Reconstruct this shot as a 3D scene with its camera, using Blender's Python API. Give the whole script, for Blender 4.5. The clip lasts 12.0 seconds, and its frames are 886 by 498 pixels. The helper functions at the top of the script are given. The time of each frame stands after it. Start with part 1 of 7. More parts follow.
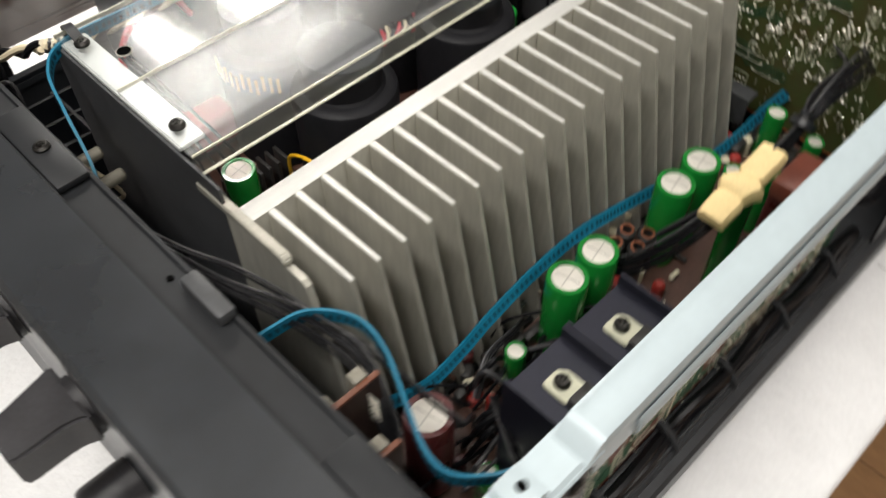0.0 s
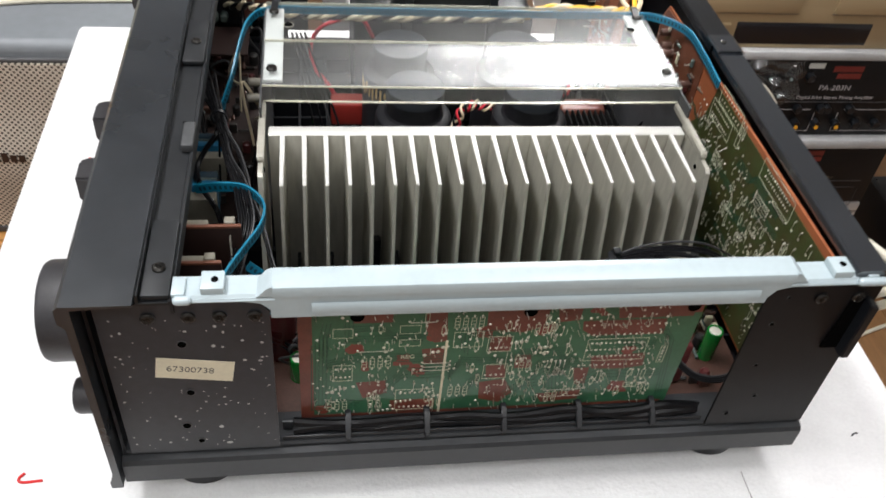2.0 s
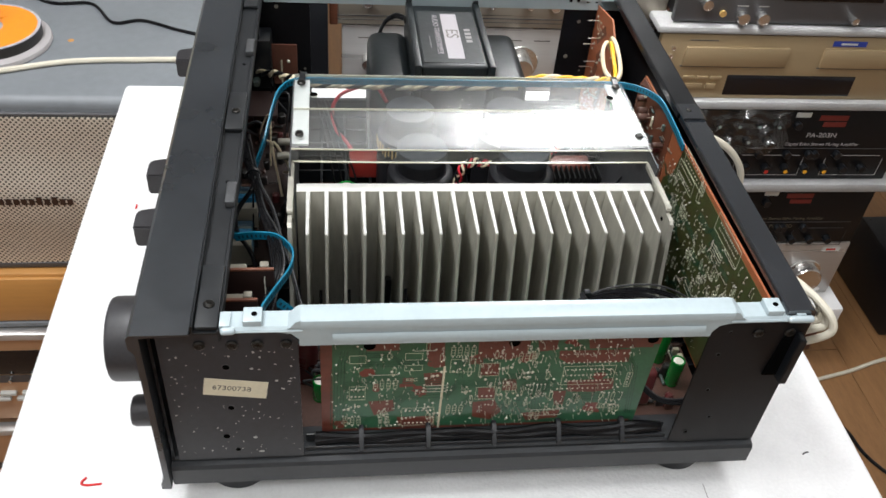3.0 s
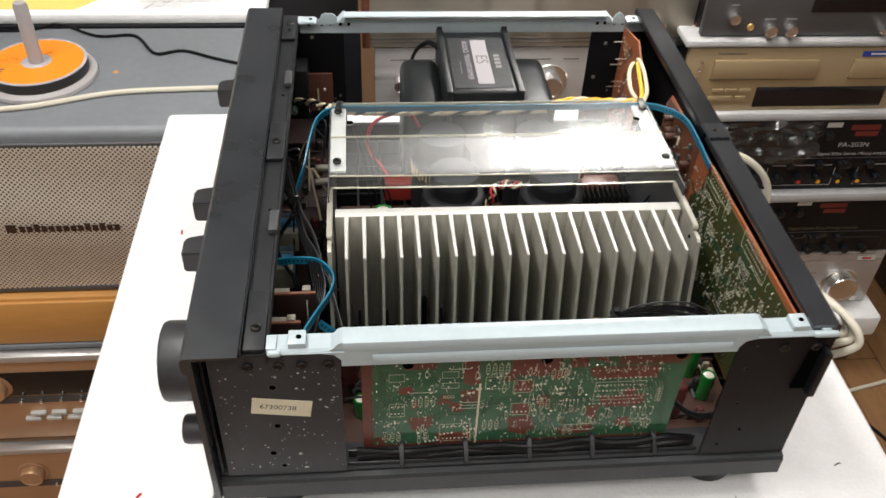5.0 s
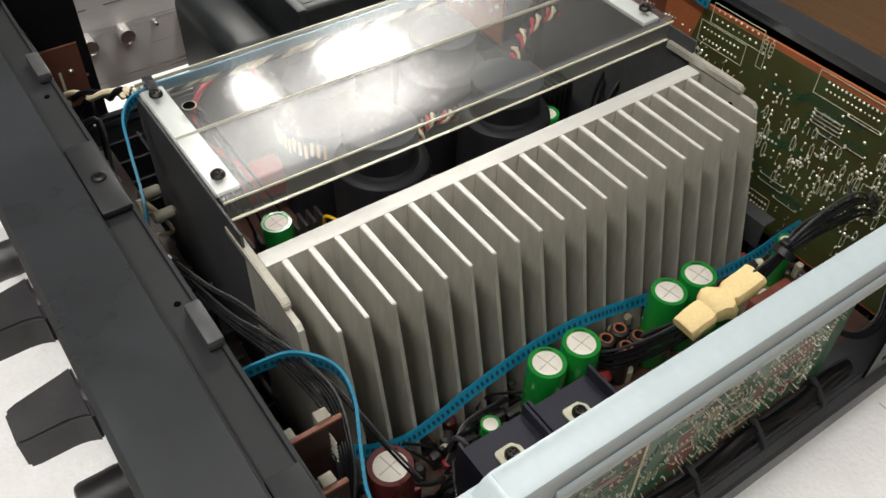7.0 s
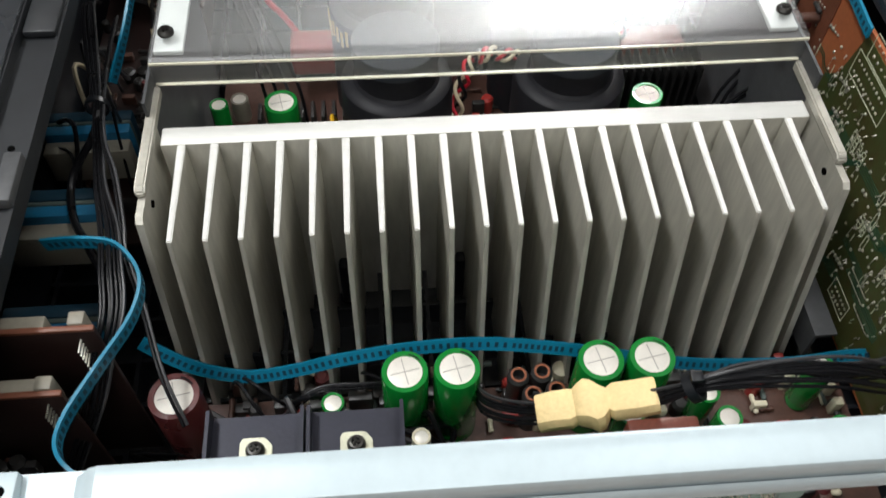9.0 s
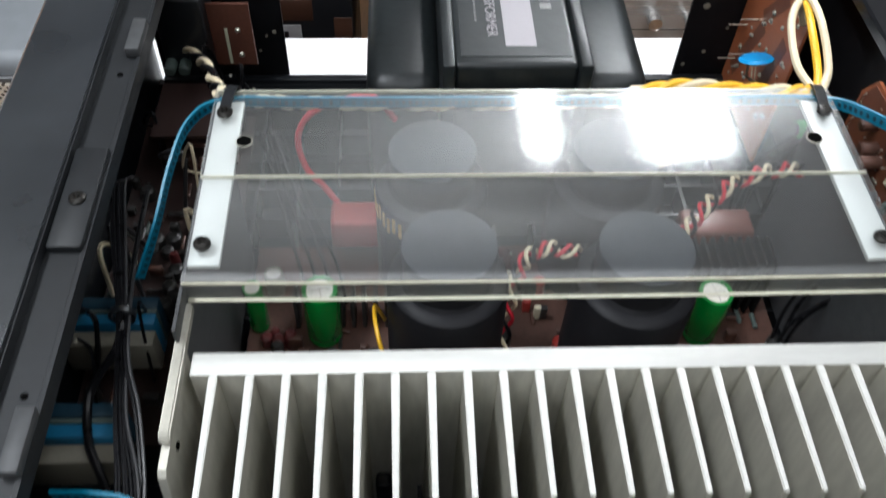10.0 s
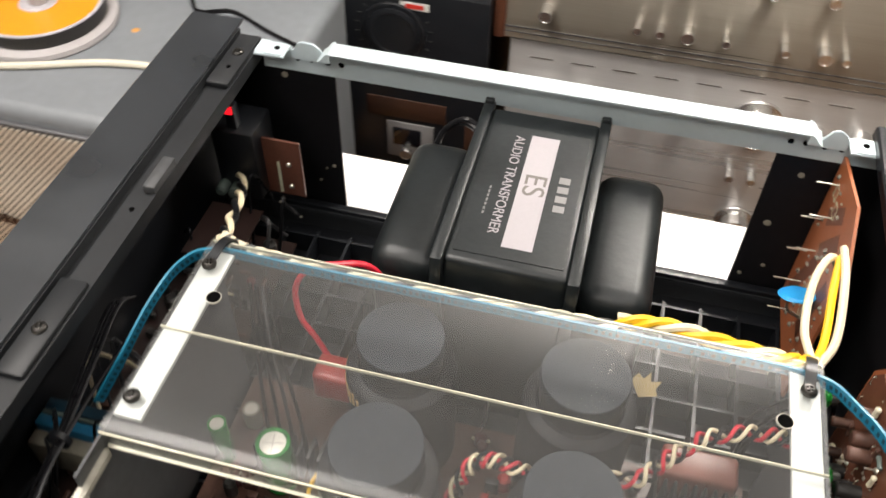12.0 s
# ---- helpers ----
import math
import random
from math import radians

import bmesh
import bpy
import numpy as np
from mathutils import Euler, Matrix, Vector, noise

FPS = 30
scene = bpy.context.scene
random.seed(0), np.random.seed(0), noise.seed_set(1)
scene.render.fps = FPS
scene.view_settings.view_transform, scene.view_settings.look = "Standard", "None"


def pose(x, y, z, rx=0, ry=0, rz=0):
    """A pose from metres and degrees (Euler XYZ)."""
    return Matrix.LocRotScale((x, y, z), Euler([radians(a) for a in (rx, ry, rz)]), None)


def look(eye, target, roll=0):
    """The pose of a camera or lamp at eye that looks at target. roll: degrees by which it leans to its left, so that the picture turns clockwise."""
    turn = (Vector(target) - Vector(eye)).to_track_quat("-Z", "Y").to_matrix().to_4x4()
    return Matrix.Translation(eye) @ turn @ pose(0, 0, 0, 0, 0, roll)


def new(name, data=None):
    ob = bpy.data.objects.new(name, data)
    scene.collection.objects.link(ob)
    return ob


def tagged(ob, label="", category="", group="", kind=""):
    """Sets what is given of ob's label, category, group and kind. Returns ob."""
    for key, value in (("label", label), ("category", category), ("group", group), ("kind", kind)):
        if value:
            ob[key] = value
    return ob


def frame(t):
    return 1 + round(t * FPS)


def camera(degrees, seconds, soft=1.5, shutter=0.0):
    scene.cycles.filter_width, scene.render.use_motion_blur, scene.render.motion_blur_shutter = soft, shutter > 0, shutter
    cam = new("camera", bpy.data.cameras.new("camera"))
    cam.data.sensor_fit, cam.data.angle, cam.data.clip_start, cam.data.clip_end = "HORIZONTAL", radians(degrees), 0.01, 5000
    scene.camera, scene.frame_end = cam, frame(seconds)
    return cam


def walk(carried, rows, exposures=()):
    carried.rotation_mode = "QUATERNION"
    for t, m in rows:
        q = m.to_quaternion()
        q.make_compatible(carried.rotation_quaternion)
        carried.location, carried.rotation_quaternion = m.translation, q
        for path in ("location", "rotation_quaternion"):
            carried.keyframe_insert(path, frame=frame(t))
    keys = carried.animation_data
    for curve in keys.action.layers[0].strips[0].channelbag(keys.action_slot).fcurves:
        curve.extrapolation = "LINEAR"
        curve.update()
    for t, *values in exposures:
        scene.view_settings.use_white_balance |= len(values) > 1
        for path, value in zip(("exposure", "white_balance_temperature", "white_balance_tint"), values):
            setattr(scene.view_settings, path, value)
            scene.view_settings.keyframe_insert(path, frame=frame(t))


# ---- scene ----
cam = camera(54.00, 12.0, shutter=0.4)
PATH = [
    (0, (-0.0140, -0.0490, 0.3920), (0.2055, 0.1770, 0.0038), -0.70),
    (0.5, (0.0702, -0.1154, 0.4007), (0.2234, 0.1847, 0.0313), 1.96),
    (1, (0.1176, -0.1949, 0.4057), (0.2109, 0.1367, 0.0433), 2.30),
    (1.5, (0.1196, -0.2420, 0.4211), (0.1959, 0.1025, 0.0669), 4.41),
    (2, (0.1135, -0.2766, 0.4616), (0.1845, 0.0804, 0.1188), 6.60),
    (2.5, (0.1116, -0.3183, 0.5072), (0.1824, 0.0488, 0.1752), 6.78),
    (3, (0.1112, -0.3387, 0.5276), (0.1735, 0.0320, 0.1980), 5.77),
    (3.2, (0.1096, -0.3462, 0.5346), (0.1697, 0.0267, 0.2070), 5.26),
    (4.8, (0.1076, -0.3672, 0.5605), (0.1538, 0.0114, 0.2371), 2.91),
    (5, (0.1089, -0.3520, 0.5480), (0.1518, 0.0252, 0.2226), 2.75),
    (5.5, (0.0768, -0.2702, 0.4738), (0.1253, 0.1030, 0.1446), 3.43),
    (6, (0.0219, -0.1545, 0.4494), (0.1343, 0.1991, 0.1142), -0.61),
    (6.5, (-0.0022, -0.0987, 0.4192), (0.1802, 0.2040, 0.0656), 0.56),
    (7, (-0.0014, -0.0917, 0.4152), (0.2032, 0.1915, 0.0575), 1.55),
    (7.2, (0.0042, -0.0930, 0.4122), (0.2092, 0.1886, 0.0534), 1.64),
    (8.8, (0.1727, -0.0856, 0.3878), (0.2081, 0.2110, -0.0131), 2.08),
    (9, (0.1749, -0.0836, 0.4014), (0.2033, 0.2050, -0.0059), 1.59),
    (9.5, (0.1614, -0.0565, 0.4082), (0.1932, 0.2413, 0.0078), 3.22),
    (10, (0.1617, -0.0049, 0.4149), (0.1842, 0.3075, 0.0252), 2.59),
    (10.5, (0.1598, 0.0352, 0.4156), (0.1832, 0.3541, 0.0312), 2.28),
    (11, (0.1530, 0.0497, 0.4542), (0.1827, 0.3758, 0.0763), 0.95),
    (11.2, (0.1535, 0.0475, 0.4686), (0.1799, 0.3747, 0.0915), 0.70),
    (11.5, (0.1748, 0.0476, 0.4608), (0.1796, 0.3822, 0.0893), 1.69),
    (12, (0.2472, 0.0481, 0.4534), (0.1688, 0.3776, 0.0856), 1.35),
]
walk(cam, [(t, look(eye, target, roll)) for t, eye, target, roll in PATH], ((0.0, -0.44, 6700, 10), (0.5, -0.48, 6300, 9), (1.5, -0.18, 6300, 11), (3.2, -0.21, 6200, 9), (4.8, -0.29, 6600, 11), (5.5, -0.42, 6650, 11), (6.0, -0.60, 6850, 11), (6.5, -0.60, 7000, 11), (7.2, -0.55, 6550, 9), (8.8, -0.34, 6350, 9), (9.8, -0.43, 5950, 8), (10.5, -0.45, 5900, 8), (11.2, -0.23, 6000, 9), (11.5, -0.19, 6150, 10), (12.0, 0.04, 6900, 12)))

# ---- world, lamps ----
world = bpy.data.worlds.new("world")
scene.world = world
world.use_nodes = True
world.node_tree.nodes["Background"].inputs[0].default_value = (0.75, 0.82, 0.9, 1)
world.node_tree.nodes["Background"].inputs[1].default_value = 0.05
scene.view_settings.exposure = 0.0


def area_lamp(name, x, y, z, sx, sy, watts, colour=(1.0, 0.98, 0.94)):
    d = bpy.data.lights.new(name, "AREA")
    d.shape, d.size, d.size_y, d.energy, d.color = "RECTANGLE", sx, sy, watts, colour
    ob = new(name, d)
    ob.location = (x, y, z)
    return ob


FLOOR, CEIL = -0.78, 1.95
LAMPS = ((-0.55, 0.25, 0.26, 1.15, 44), (0.80, 0.10, 0.26, 1.15, 13), (0.10, -1.1, 1.20, 0.60, 23), (-1.1, -0.9, 0.60, 0.60, 11))
for lx, ly, wx, wy, watts in LAMPS:
    area_lamp("ceiling_lamp", lx, ly, CEIL - 0.075, wx, wy, watts, (1.0, 0.985, 0.965))


# ---- materials ----
def mat(name, col, rough=0.5, metal=0.0, var=0.15, scale=40.0, bump=0.1, bscale=500.0, col2=None, spec=0.5, coat=0.0, rvar=0.12, stretch=(1, 1, 1), emit=0.0):
    """A surface with mottled colour at two scales, uneven gloss and fine relief."""
    m = bpy.data.materials.new(name)
    m.use_nodes = True
    nt = m.node_tree
    b = nt.nodes["Principled BSDF"]
    tc = nt.nodes.new("ShaderNodeTexCoord")
    mp = nt.nodes.new("ShaderNodeMapping")
    mp.inputs["Scale"].default_value = stretch
    nt.links.new(tc.outputs["Object"], mp.inputs[0])
    n1, n2 = nt.nodes.new("ShaderNodeTexNoise"), nt.nodes.new("ShaderNodeTexNoise")
    n1.inputs["Scale"].default_value, n1.inputs["Detail"].default_value = scale, 5
    n2.inputs["Scale"].default_value, n2.inputs["Detail"].default_value = scale * 9, 3
    for n in (n1, n2):
        nt.links.new(mp.outputs[0], n.inputs["Vector"])
    mx = nt.nodes.new("ShaderNodeMath")
    mx.operation = "MULTIPLY_ADD"
    mx.inputs[1].default_value = 0.45
    nt.links.new(n2.outputs[0], mx.inputs[0])
    sc = nt.nodes.new("ShaderNodeMath")
    sc.operation = "MULTIPLY"
    sc.inputs[1].default_value = 0.55
    nt.links.new(n1.outputs[0], sc.inputs[0])
    nt.links.new(sc.outputs[0], mx.inputs[2])
    ramp = nt.nodes.new("ShaderNodeValToRGB")
    ramp.color_ramp.elements[0].position, ramp.color_ramp.elements[1].position = 0.3, 0.7
    dark = col2 if col2 else tuple(c * (1 - var) for c in col)
    lite = col if col2 else tuple(min(1, c * (1 + var * 0.7)) for c in col)
    ramp.color_ramp.elements[0].color, ramp.color_ramp.elements[1].color = (*dark, 1), (*lite, 1)
    nt.links.new(mx.outputs[0], ramp.inputs[0])
    nt.links.new(ramp.outputs[0], b.inputs["Base Color"])
    rr = nt.nodes.new("ShaderNodeMapRange")
    rr.inputs["To Min"].default_value, rr.inputs["To Max"].default_value = max(0.02, rough - rvar), min(1, rough + rvar)
    nt.links.new(n1.outputs[0], rr.inputs["Value"])
    nt.links.new(rr.outputs[0], b.inputs["Roughness"])
    b.inputs["Metallic"].default_value = metal
    b.inputs["Specular IOR Level"].default_value = spec
    b.inputs["Coat Weight"].default_value = coat
    if bump:
        n3 = nt.nodes.new("ShaderNodeTexNoise")
        n3.inputs["Scale"].default_value, n3.inputs["Detail"].default_value = bscale, 4
        nt.links.new(mp.outputs[0], n3.inputs["Vector"])
        bp = nt.nodes.new("ShaderNodeBump")
        bp.inputs["Strength"].default_value, bp.inputs["Distance"].default_value = bump, 0.001
        nt.links.new(n3.outputs[0], bp.inputs["Height"])
        nt.links.new(bp.outputs[0], b.inputs["Normal"])
    if emit:
        b.inputs["Emission Color"].default_value = (*col, 1)
        b.inputs["Emission Strength"].default_value = emit
    return m


def clear_sheet(name, tint, rough, gloss=1.0, scuff=0.1, spread=0.32, milky_share=0.05, f0=0.04, streak=0.0):
    """A clear plastic sheet: light passes straight, its gloss follows Fresnel; fine scratches spread the glare one way."""
    m = bpy.data.materials.new(name)
    m.use_nodes = True
    nt = m.node_tree
    nt.nodes.remove(nt.nodes["Principled BSDF"])
    tr, gl, mixn, fr = (nt.nodes.new("ShaderNode" + k) for k in ("BsdfTransparent", "BsdfGlossy", "MixShader", "LayerWeight"))
    tr.inputs[0].default_value = (*tint, 1)
    gl.inputs["Color"].default_value = (gloss, gloss, gloss, 1)
    haze, two = nt.nodes.new("ShaderNodeBsdfGlossy"), nt.nodes.new("ShaderNodeMixShader")
    haze.inputs["Roughness"].default_value = spread
    haze.inputs["Anisotropy"].default_value = streak
    grain = nt.nodes.new("ShaderNodeCombineXYZ")
    grain.inputs[0].default_value = 1.0
    nt.links.new(grain.outputs[0], haze.inputs["Tangent"])
    two.inputs[0].default_value = scuff
    nt.links.new(gl.outputs[0], two.inputs[1])
    nt.links.new(haze.outputs[0], two.inputs[2])
    tc, nz, rr = (nt.nodes.new("ShaderNode" + k) for k in ("TexCoord", "TexNoise", "MapRange"))
    nz.inputs["Scale"].default_value, nz.inputs["Detail"].default_value = 25, 6
    nt.links.new(tc.outputs["Object"], nz.inputs["Vector"])
    rr.inputs["To Min"].default_value, rr.inputs["To Max"].default_value = rough * 0.6, rough * 1.5
    nt.links.new(nz.outputs[0], rr.inputs["Value"])
    nt.links.new(rr.outputs[0], gl.inputs["Roughness"])
    fr.inputs["Blend"].default_value = 0.5
    pw, ml = nt.nodes.new("ShaderNodeMath"), nt.nodes.new("ShaderNodeMath")
    pw.operation, pw.inputs[1].default_value = "POWER", 5.0
    ml.operation, ml.inputs[1].default_value, ml.inputs[2].default_value = "MULTIPLY_ADD", 1 - f0, f0
    nt.links.new(fr.outputs["Facing"], pw.inputs[0])
    nt.links.new(pw.outputs[0], ml.inputs[0])
    nt.links.new(ml.outputs[0], mixn.inputs[0])
    # Pale film: part dust, part ceiling reflection put in as colour.
    df, veil = nt.nodes.new("ShaderNodeBsdfDiffuse"), nt.nodes.new("ShaderNodeMixShader")
    df.inputs[0].default_value = (0.78, 0.80, 0.80, 1)
    dr = nt.nodes.new("ShaderNodeMapRange")
    dr.inputs["To Min"].default_value, dr.inputs["To Max"].default_value = milky_share * 0.7, milky_share * 1.3
    nt.links.new(nz.outputs[0], dr.inputs["Value"])
    nt.links.new(dr.outputs[0], veil.inputs[0])
    nt.links.new(tr.outputs[0], veil.inputs[1])
    nt.links.new(df.outputs[0], veil.inputs[2])
    nt.links.new(veil.outputs[0], mixn.inputs[1])
    nt.links.new(two.outputs[0], mixn.inputs[2])
    nt.links.new(mixn.outputs[0], nt.nodes["Material Output"].inputs[0])
    return m


BLACK = mat("satin_black_paint", (0.017, 0.0205, 0.025), 0.30, 0, 0.3, 18, 0.05, 2500, spec=1.0)
PLASTIC = mat("moulded_black_plastic", (0.0075, 0.0085, 0.0105), 0.34, 0, 0.3, 30, 0.03, 1500, spec=0.4)
STEEL_BLACK = mat("dusty_black_steel", (0.0065, 0.0065, 0.0075), 0.40, 0, 0.4, 22, 0.05, 1500, spec=0.22)
# Lighter than PLASTIC: light bounced off the foam is put into this colour.
SKIRT = mat("foam_lit_skirt_plastic", (0.021, 0.023, 0.026), 0.42, 0, 0.3, 26, 0.06, 1200, spec=0.5)
# Dusty steel, greyed further: the white foam's reflected sheen is put into its colour.
STEEL_LIT = mat("dusty_foam_lit_steel", (0.022, 0.024, 0.029), 0.42, 0, 0.35, 22, 0.08, 1500, spec=0.5)
CHANNEL_BLACK = mat("matt_black_channel", (0.012, 0.0135, 0.0155), 0.50, 0, 0.3, 18, 0.06, 2500, spec=0.38)
CAP_GLOSS = mat("glossy_black_enamel", (0.007, 0.008, 0.010), 0.22, 0, 0.3, 20, 0.03, 900, spec=0.6)
CAP_SHEEN = mat("polished_black_enamel", (0.020, 0.023, 0.028), 0.20, 0, 0.2, 20, 0.03, 900, spec=1.0, coat=0.5)
FLAT_BLACK = mat("flat_black_fin", (0.006, 0.006, 0.006), 0.8, 0, 0.2, 50, 0.05, 800, spec=0.1)
DUSTY = mat("greyed_black_steel", (0.05, 0.052, 0.055), 0.5, 0, 0.35, 25, 0.1, 900)
ZINC = mat("pale_zinc_paint", (0.45, 0.53, 0.56), 0.36, 0.1, 0.06, 30, 0.05, 700)
ALU = mat("dull_aluminium", (0.52, 0.505, 0.44), 0.42, 0.45, 0.26, 30, 0.16, 600, stretch=(1, 1, 0.22))
ALU_END = mat("sawn_aluminium", (0.60, 0.60, 0.57), 0.45, 0.3, 0.1, 60, 0.25, 900, stretch=(0.3, 3, 1))
CLEAR = clear_sheet("clear_acrylic", (0.94, 0.95, 0.95), 0.10, 1.0, 0.60, 0.34, 0.012, 0.056, -0.62)
SCUFFED = clear_sheet("scuffed_acrylic", (0.93, 0.94, 0.94), 0.14, 1.0, 0.96, 0.35, 0.015, 0.070, -0.62)
WRAP = clear_sheet("clear_plastic_film", (0.9, 0.9, 0.9), 0.10, 1.0, 0.25, 0.30, 0.004, 0.07)
EDGE = mat("acrylic_edge", (0.58, 0.56, 0.44), 0.2, 0, 0.2, 60, 0.1, 400)
STRIPWHITE = mat("white_metal_strip", (0.60, 0.62, 0.60), 0.4, 0.1, 0.06, 60, 0.05, 700)
CREAM = mat("aged_cream_plastic", (0.62, 0.57, 0.42), 0.5, 0, 0.15, 70, 0.05, 600)
BOARD_BROWN = mat("phenolic_board", (0.078, 0.036, 0.025), 0.45, 0, 0.35, 60, 0.1, 900)
BOARD_ORANGE_DIM = mat("red_brown_board", (0.095, 0.036, 0.023), 0.45, 0, 0.25, 60, 0.06, 900)
BOARD_ORANGE = mat("orange_phenolic_board", (0.32, 0.10, 0.04), 0.4, 0, 0.2, 60, 0.06, 900)
COPPER_RED = mat("red_solder_mask", (0.145, 0.042, 0.027), 0.37, 0, 0.3, 90, 0.06, 900)
GREEN_DARK = mat("dark_green_trace", (0.014, 0.058, 0.030), 0.35, 0, 0.3, 80, 0.05, 900)
SOLDER = mat("bright_solder", (0.66, 0.64, 0.55), 0.3, 0.9, 0.15, 300, 0.1, 2000)
SILK = mat("silkscreen_ink", (0.50, 0.52, 0.38), 0.6, 0, 0.2, 300, 0, 1)
SLEEVE_GREEN = mat("green_capacitor_sleeve", (0.006, 0.17, 0.024), 0.2, 0, 0.12, 90, 0.04, 900, coat=0.3)
CAN_TOP = mat("capacitor_can_top", (0.66, 0.63, 0.57), 0.45, 0.35, 0.1, 200, 0.1, 900)
OLD_PAPER = mat("browned_paper", (0.34, 0.25, 0.11), 0.7, 0, 0.15, 60, 0.1, 700)
SLEEVE_BLACK = mat("black_capacitor_sleeve", (0.011, 0.011, 0.013), 0.48, 0, 0.3, 50, 0.03, 800, spec=0.16)
SLEEVE_BROWN = mat("brown_capacitor_sleeve", (0.09, 0.02, 0.02), 0.3, 0, 0.2, 80, 0.03, 800)
CAP_GREY = mat("grey_disc_top", (0.024, 0.028, 0.034), 0.55, 0, 0.1, 60, 0.06, 900, spec=0.15)
GOLD_INK = mat("gold_ink", (0.62, 0.40, 0.15), 0.4, 0.5, 0.15, 200, 0, 1)
RED_FILM = mat("red_film_capacitor", (0.28, 0.026, 0.02), 0.35, 0, 0.15, 80, 0.05, 700)
WIRE_RED = mat("red_wire", (0.50, 0.012, 0.03), 0.4, 0, 0.15, 200, 0.03, 900)
WIRE_WHITE = mat("ivory_wire", (0.64, 0.55, 0.38), 0.45, 0, 0.15, 200, 0.03, 900)
WIRE_YELLOW = mat("yellow_wire", (0.74, 0.42, 0.015), 0.4, 0, 0.12, 200, 0.03, 900)
WIRE_BLACK = mat("black_wire", (0.007, 0.007, 0.008), 0.3, 0, 0.3, 150, 0.03, 900, spec=0.14)
CABLE_BLACK = mat("black_cable_sheath", (0.005, 0.005, 0.006), 0.34, 0, 0.3, 60, 0.08, 300, spec=0.22)
WIRE_GREY = mat("grey_stripe_wire", (0.030, 0.030, 0.032), 0.4, 0, 0.2, 150, 0.03, 900)
TIE_BLUE = mat("blue_lacing_strip", (0.005, 0.145, 0.24), 0.38, 0, 0.15, 90, 0.1, 700)
TIE_BLUE_DARK = mat("blue_lacing_shadow", (0.003, 0.028, 0.05), 0.5, 0, 0.2, 90, 0.1, 700)
ANODISED = mat("blue_grey_anodised", (0.017, 0.018, 0.029), 0.42, 0.4, 0.2, 80, 0.06, 700)
TAB_METAL = mat("transistor_tab", (0.52, 0.52, 0.40), 0.4, 0.6, 0.2, 200, 0.05, 700)
BOARD_RUST = mat("rust_brown_board", (0.14, 0.048, 0.025), 0.45, 0, 0.25, 60, 0.06, 900)
SWITCH_BLUE = mat("blue_switch_wafer", (0.012, 0.13, 0.25), 0.4, 0, 0.15, 90, 0.03, 700)
# Cream plastic darkened so its colour carries the shade behind the front panel.
DIMMED_CREAM = mat("dimmed_cream_plastic", (0.21, 0.195, 0.155), 0.5, 0, 0.15, 70, 0.05, 600)
TEAL_CAP = mat("pale_teal_cap", (0.30, 0.40, 0.38), 0.45, 0, 0.1, 90, 0, 1)
TICK_LIGHT = mat("dim_gold_print", (0.10, 0.085, 0.06), 0.5, 0, 0.1, 90, 0, 1)
TICK_GREY = mat("faint_dial_ink", (0.025, 0.025, 0.025), 0.5, 0, 0.1, 90, 0, 1)
DIM_SILVER = mat("dim_silver_ink", (0.16, 0.155, 0.155), 0.45, 0.1, 0.1, 90, 0, 1)
FLANGE = mat("worn_zinc_flange", (0.40, 0.385, 0.33), 0.42, 0.3, 0.2, 60, 0.1, 700)
# Phenolic board darkened: shade under the channel overhang is put into the colour.
BOARD_SHADED = mat("shaded_phenolic_board", (0.017, 0.0075, 0.006), 0.45, 0, 0.3, 60, 0.08, 900)
RED_DIM = mat("dull_red_print", (0.15, 0.018, 0.014), 0.5, 0, 0.1, 90, 0, 1)
WRAPWHITE = mat("grey_white_wrapping", (0.38, 0.38, 0.38), 0.6, 0, 0.12, 30, 0.4, 120)
SCORE = mat("scored_line", (0.36, 0.345, 0.31), 0.5, 0.3, 0.1, 90, 0, 1)
SCREW = mat("blackened_screw", (0.045, 0.043, 0.04), 0.32, 0.85, 0.3, 400, 0.1, 1200)
TAPE = mat("yellowed_masking_tape", (0.72, 0.55, 0.27), 0.7, 0, 0.14, 90, 0.35, 350)
HOLE = mat("deep_black", (0.003, 0.003, 0.003), 0.9, 0, 0.1, 50, 0, 1, spec=0.0)
PAPER = mat("yellowed_paper", (0.68, 0.62, 0.46), 0.75, 0, 0.08, 60, 0.06, 900)
INK = mat("grey_ink", (0.11, 0.10, 0.09), 0.6, 0, 0.2, 300, 0, 1)
SPECK = mat("white_paint_specks", (0.38, 0.38, 0.36), 0.7, 0, 0.2, 300, 0.1, 900)
COPPER = mat("copper_ring", (0.30, 0.11, 0.06), 0.4, 0.7, 0.2, 200, 0.05, 900)
LACQUER = mat("black_lacquered_iron", (0.010, 0.0125, 0.0135), 0.40, 0, 0.35, 35, 0.22, 120, spec=0.35)
LABEL_SILVER = mat("silver_label", (0.27, 0.25, 0.265), 0.5, 0.0, 0.05, 60, 0, 1)
BLUE_DISC = mat("blue_disc_capacitor", (0.01, 0.26, 0.58), 0.35, 0, 0.1, 90, 0.03, 700)
RESISTOR = mat("grey_green_resistor", (0.075, 0.10, 0.09), 0.5, 0, 0.2, 200, 0.05, 700)
DARK_PART = mat("dark_component", (0.02, 0.019, 0.018), 0.4, 0, 0.3, 120, 0.05, 800)
FOAM = mat("white_foam", (0.80, 0.80, 0.80), 0.7, 0, 0.08, 45, 0.8, 260, rvar=0.05)
RED_PEN = mat("red_marker", (0.62, 0.02, 0.02), 0.6, 0, 0.2, 200, 0, 1)
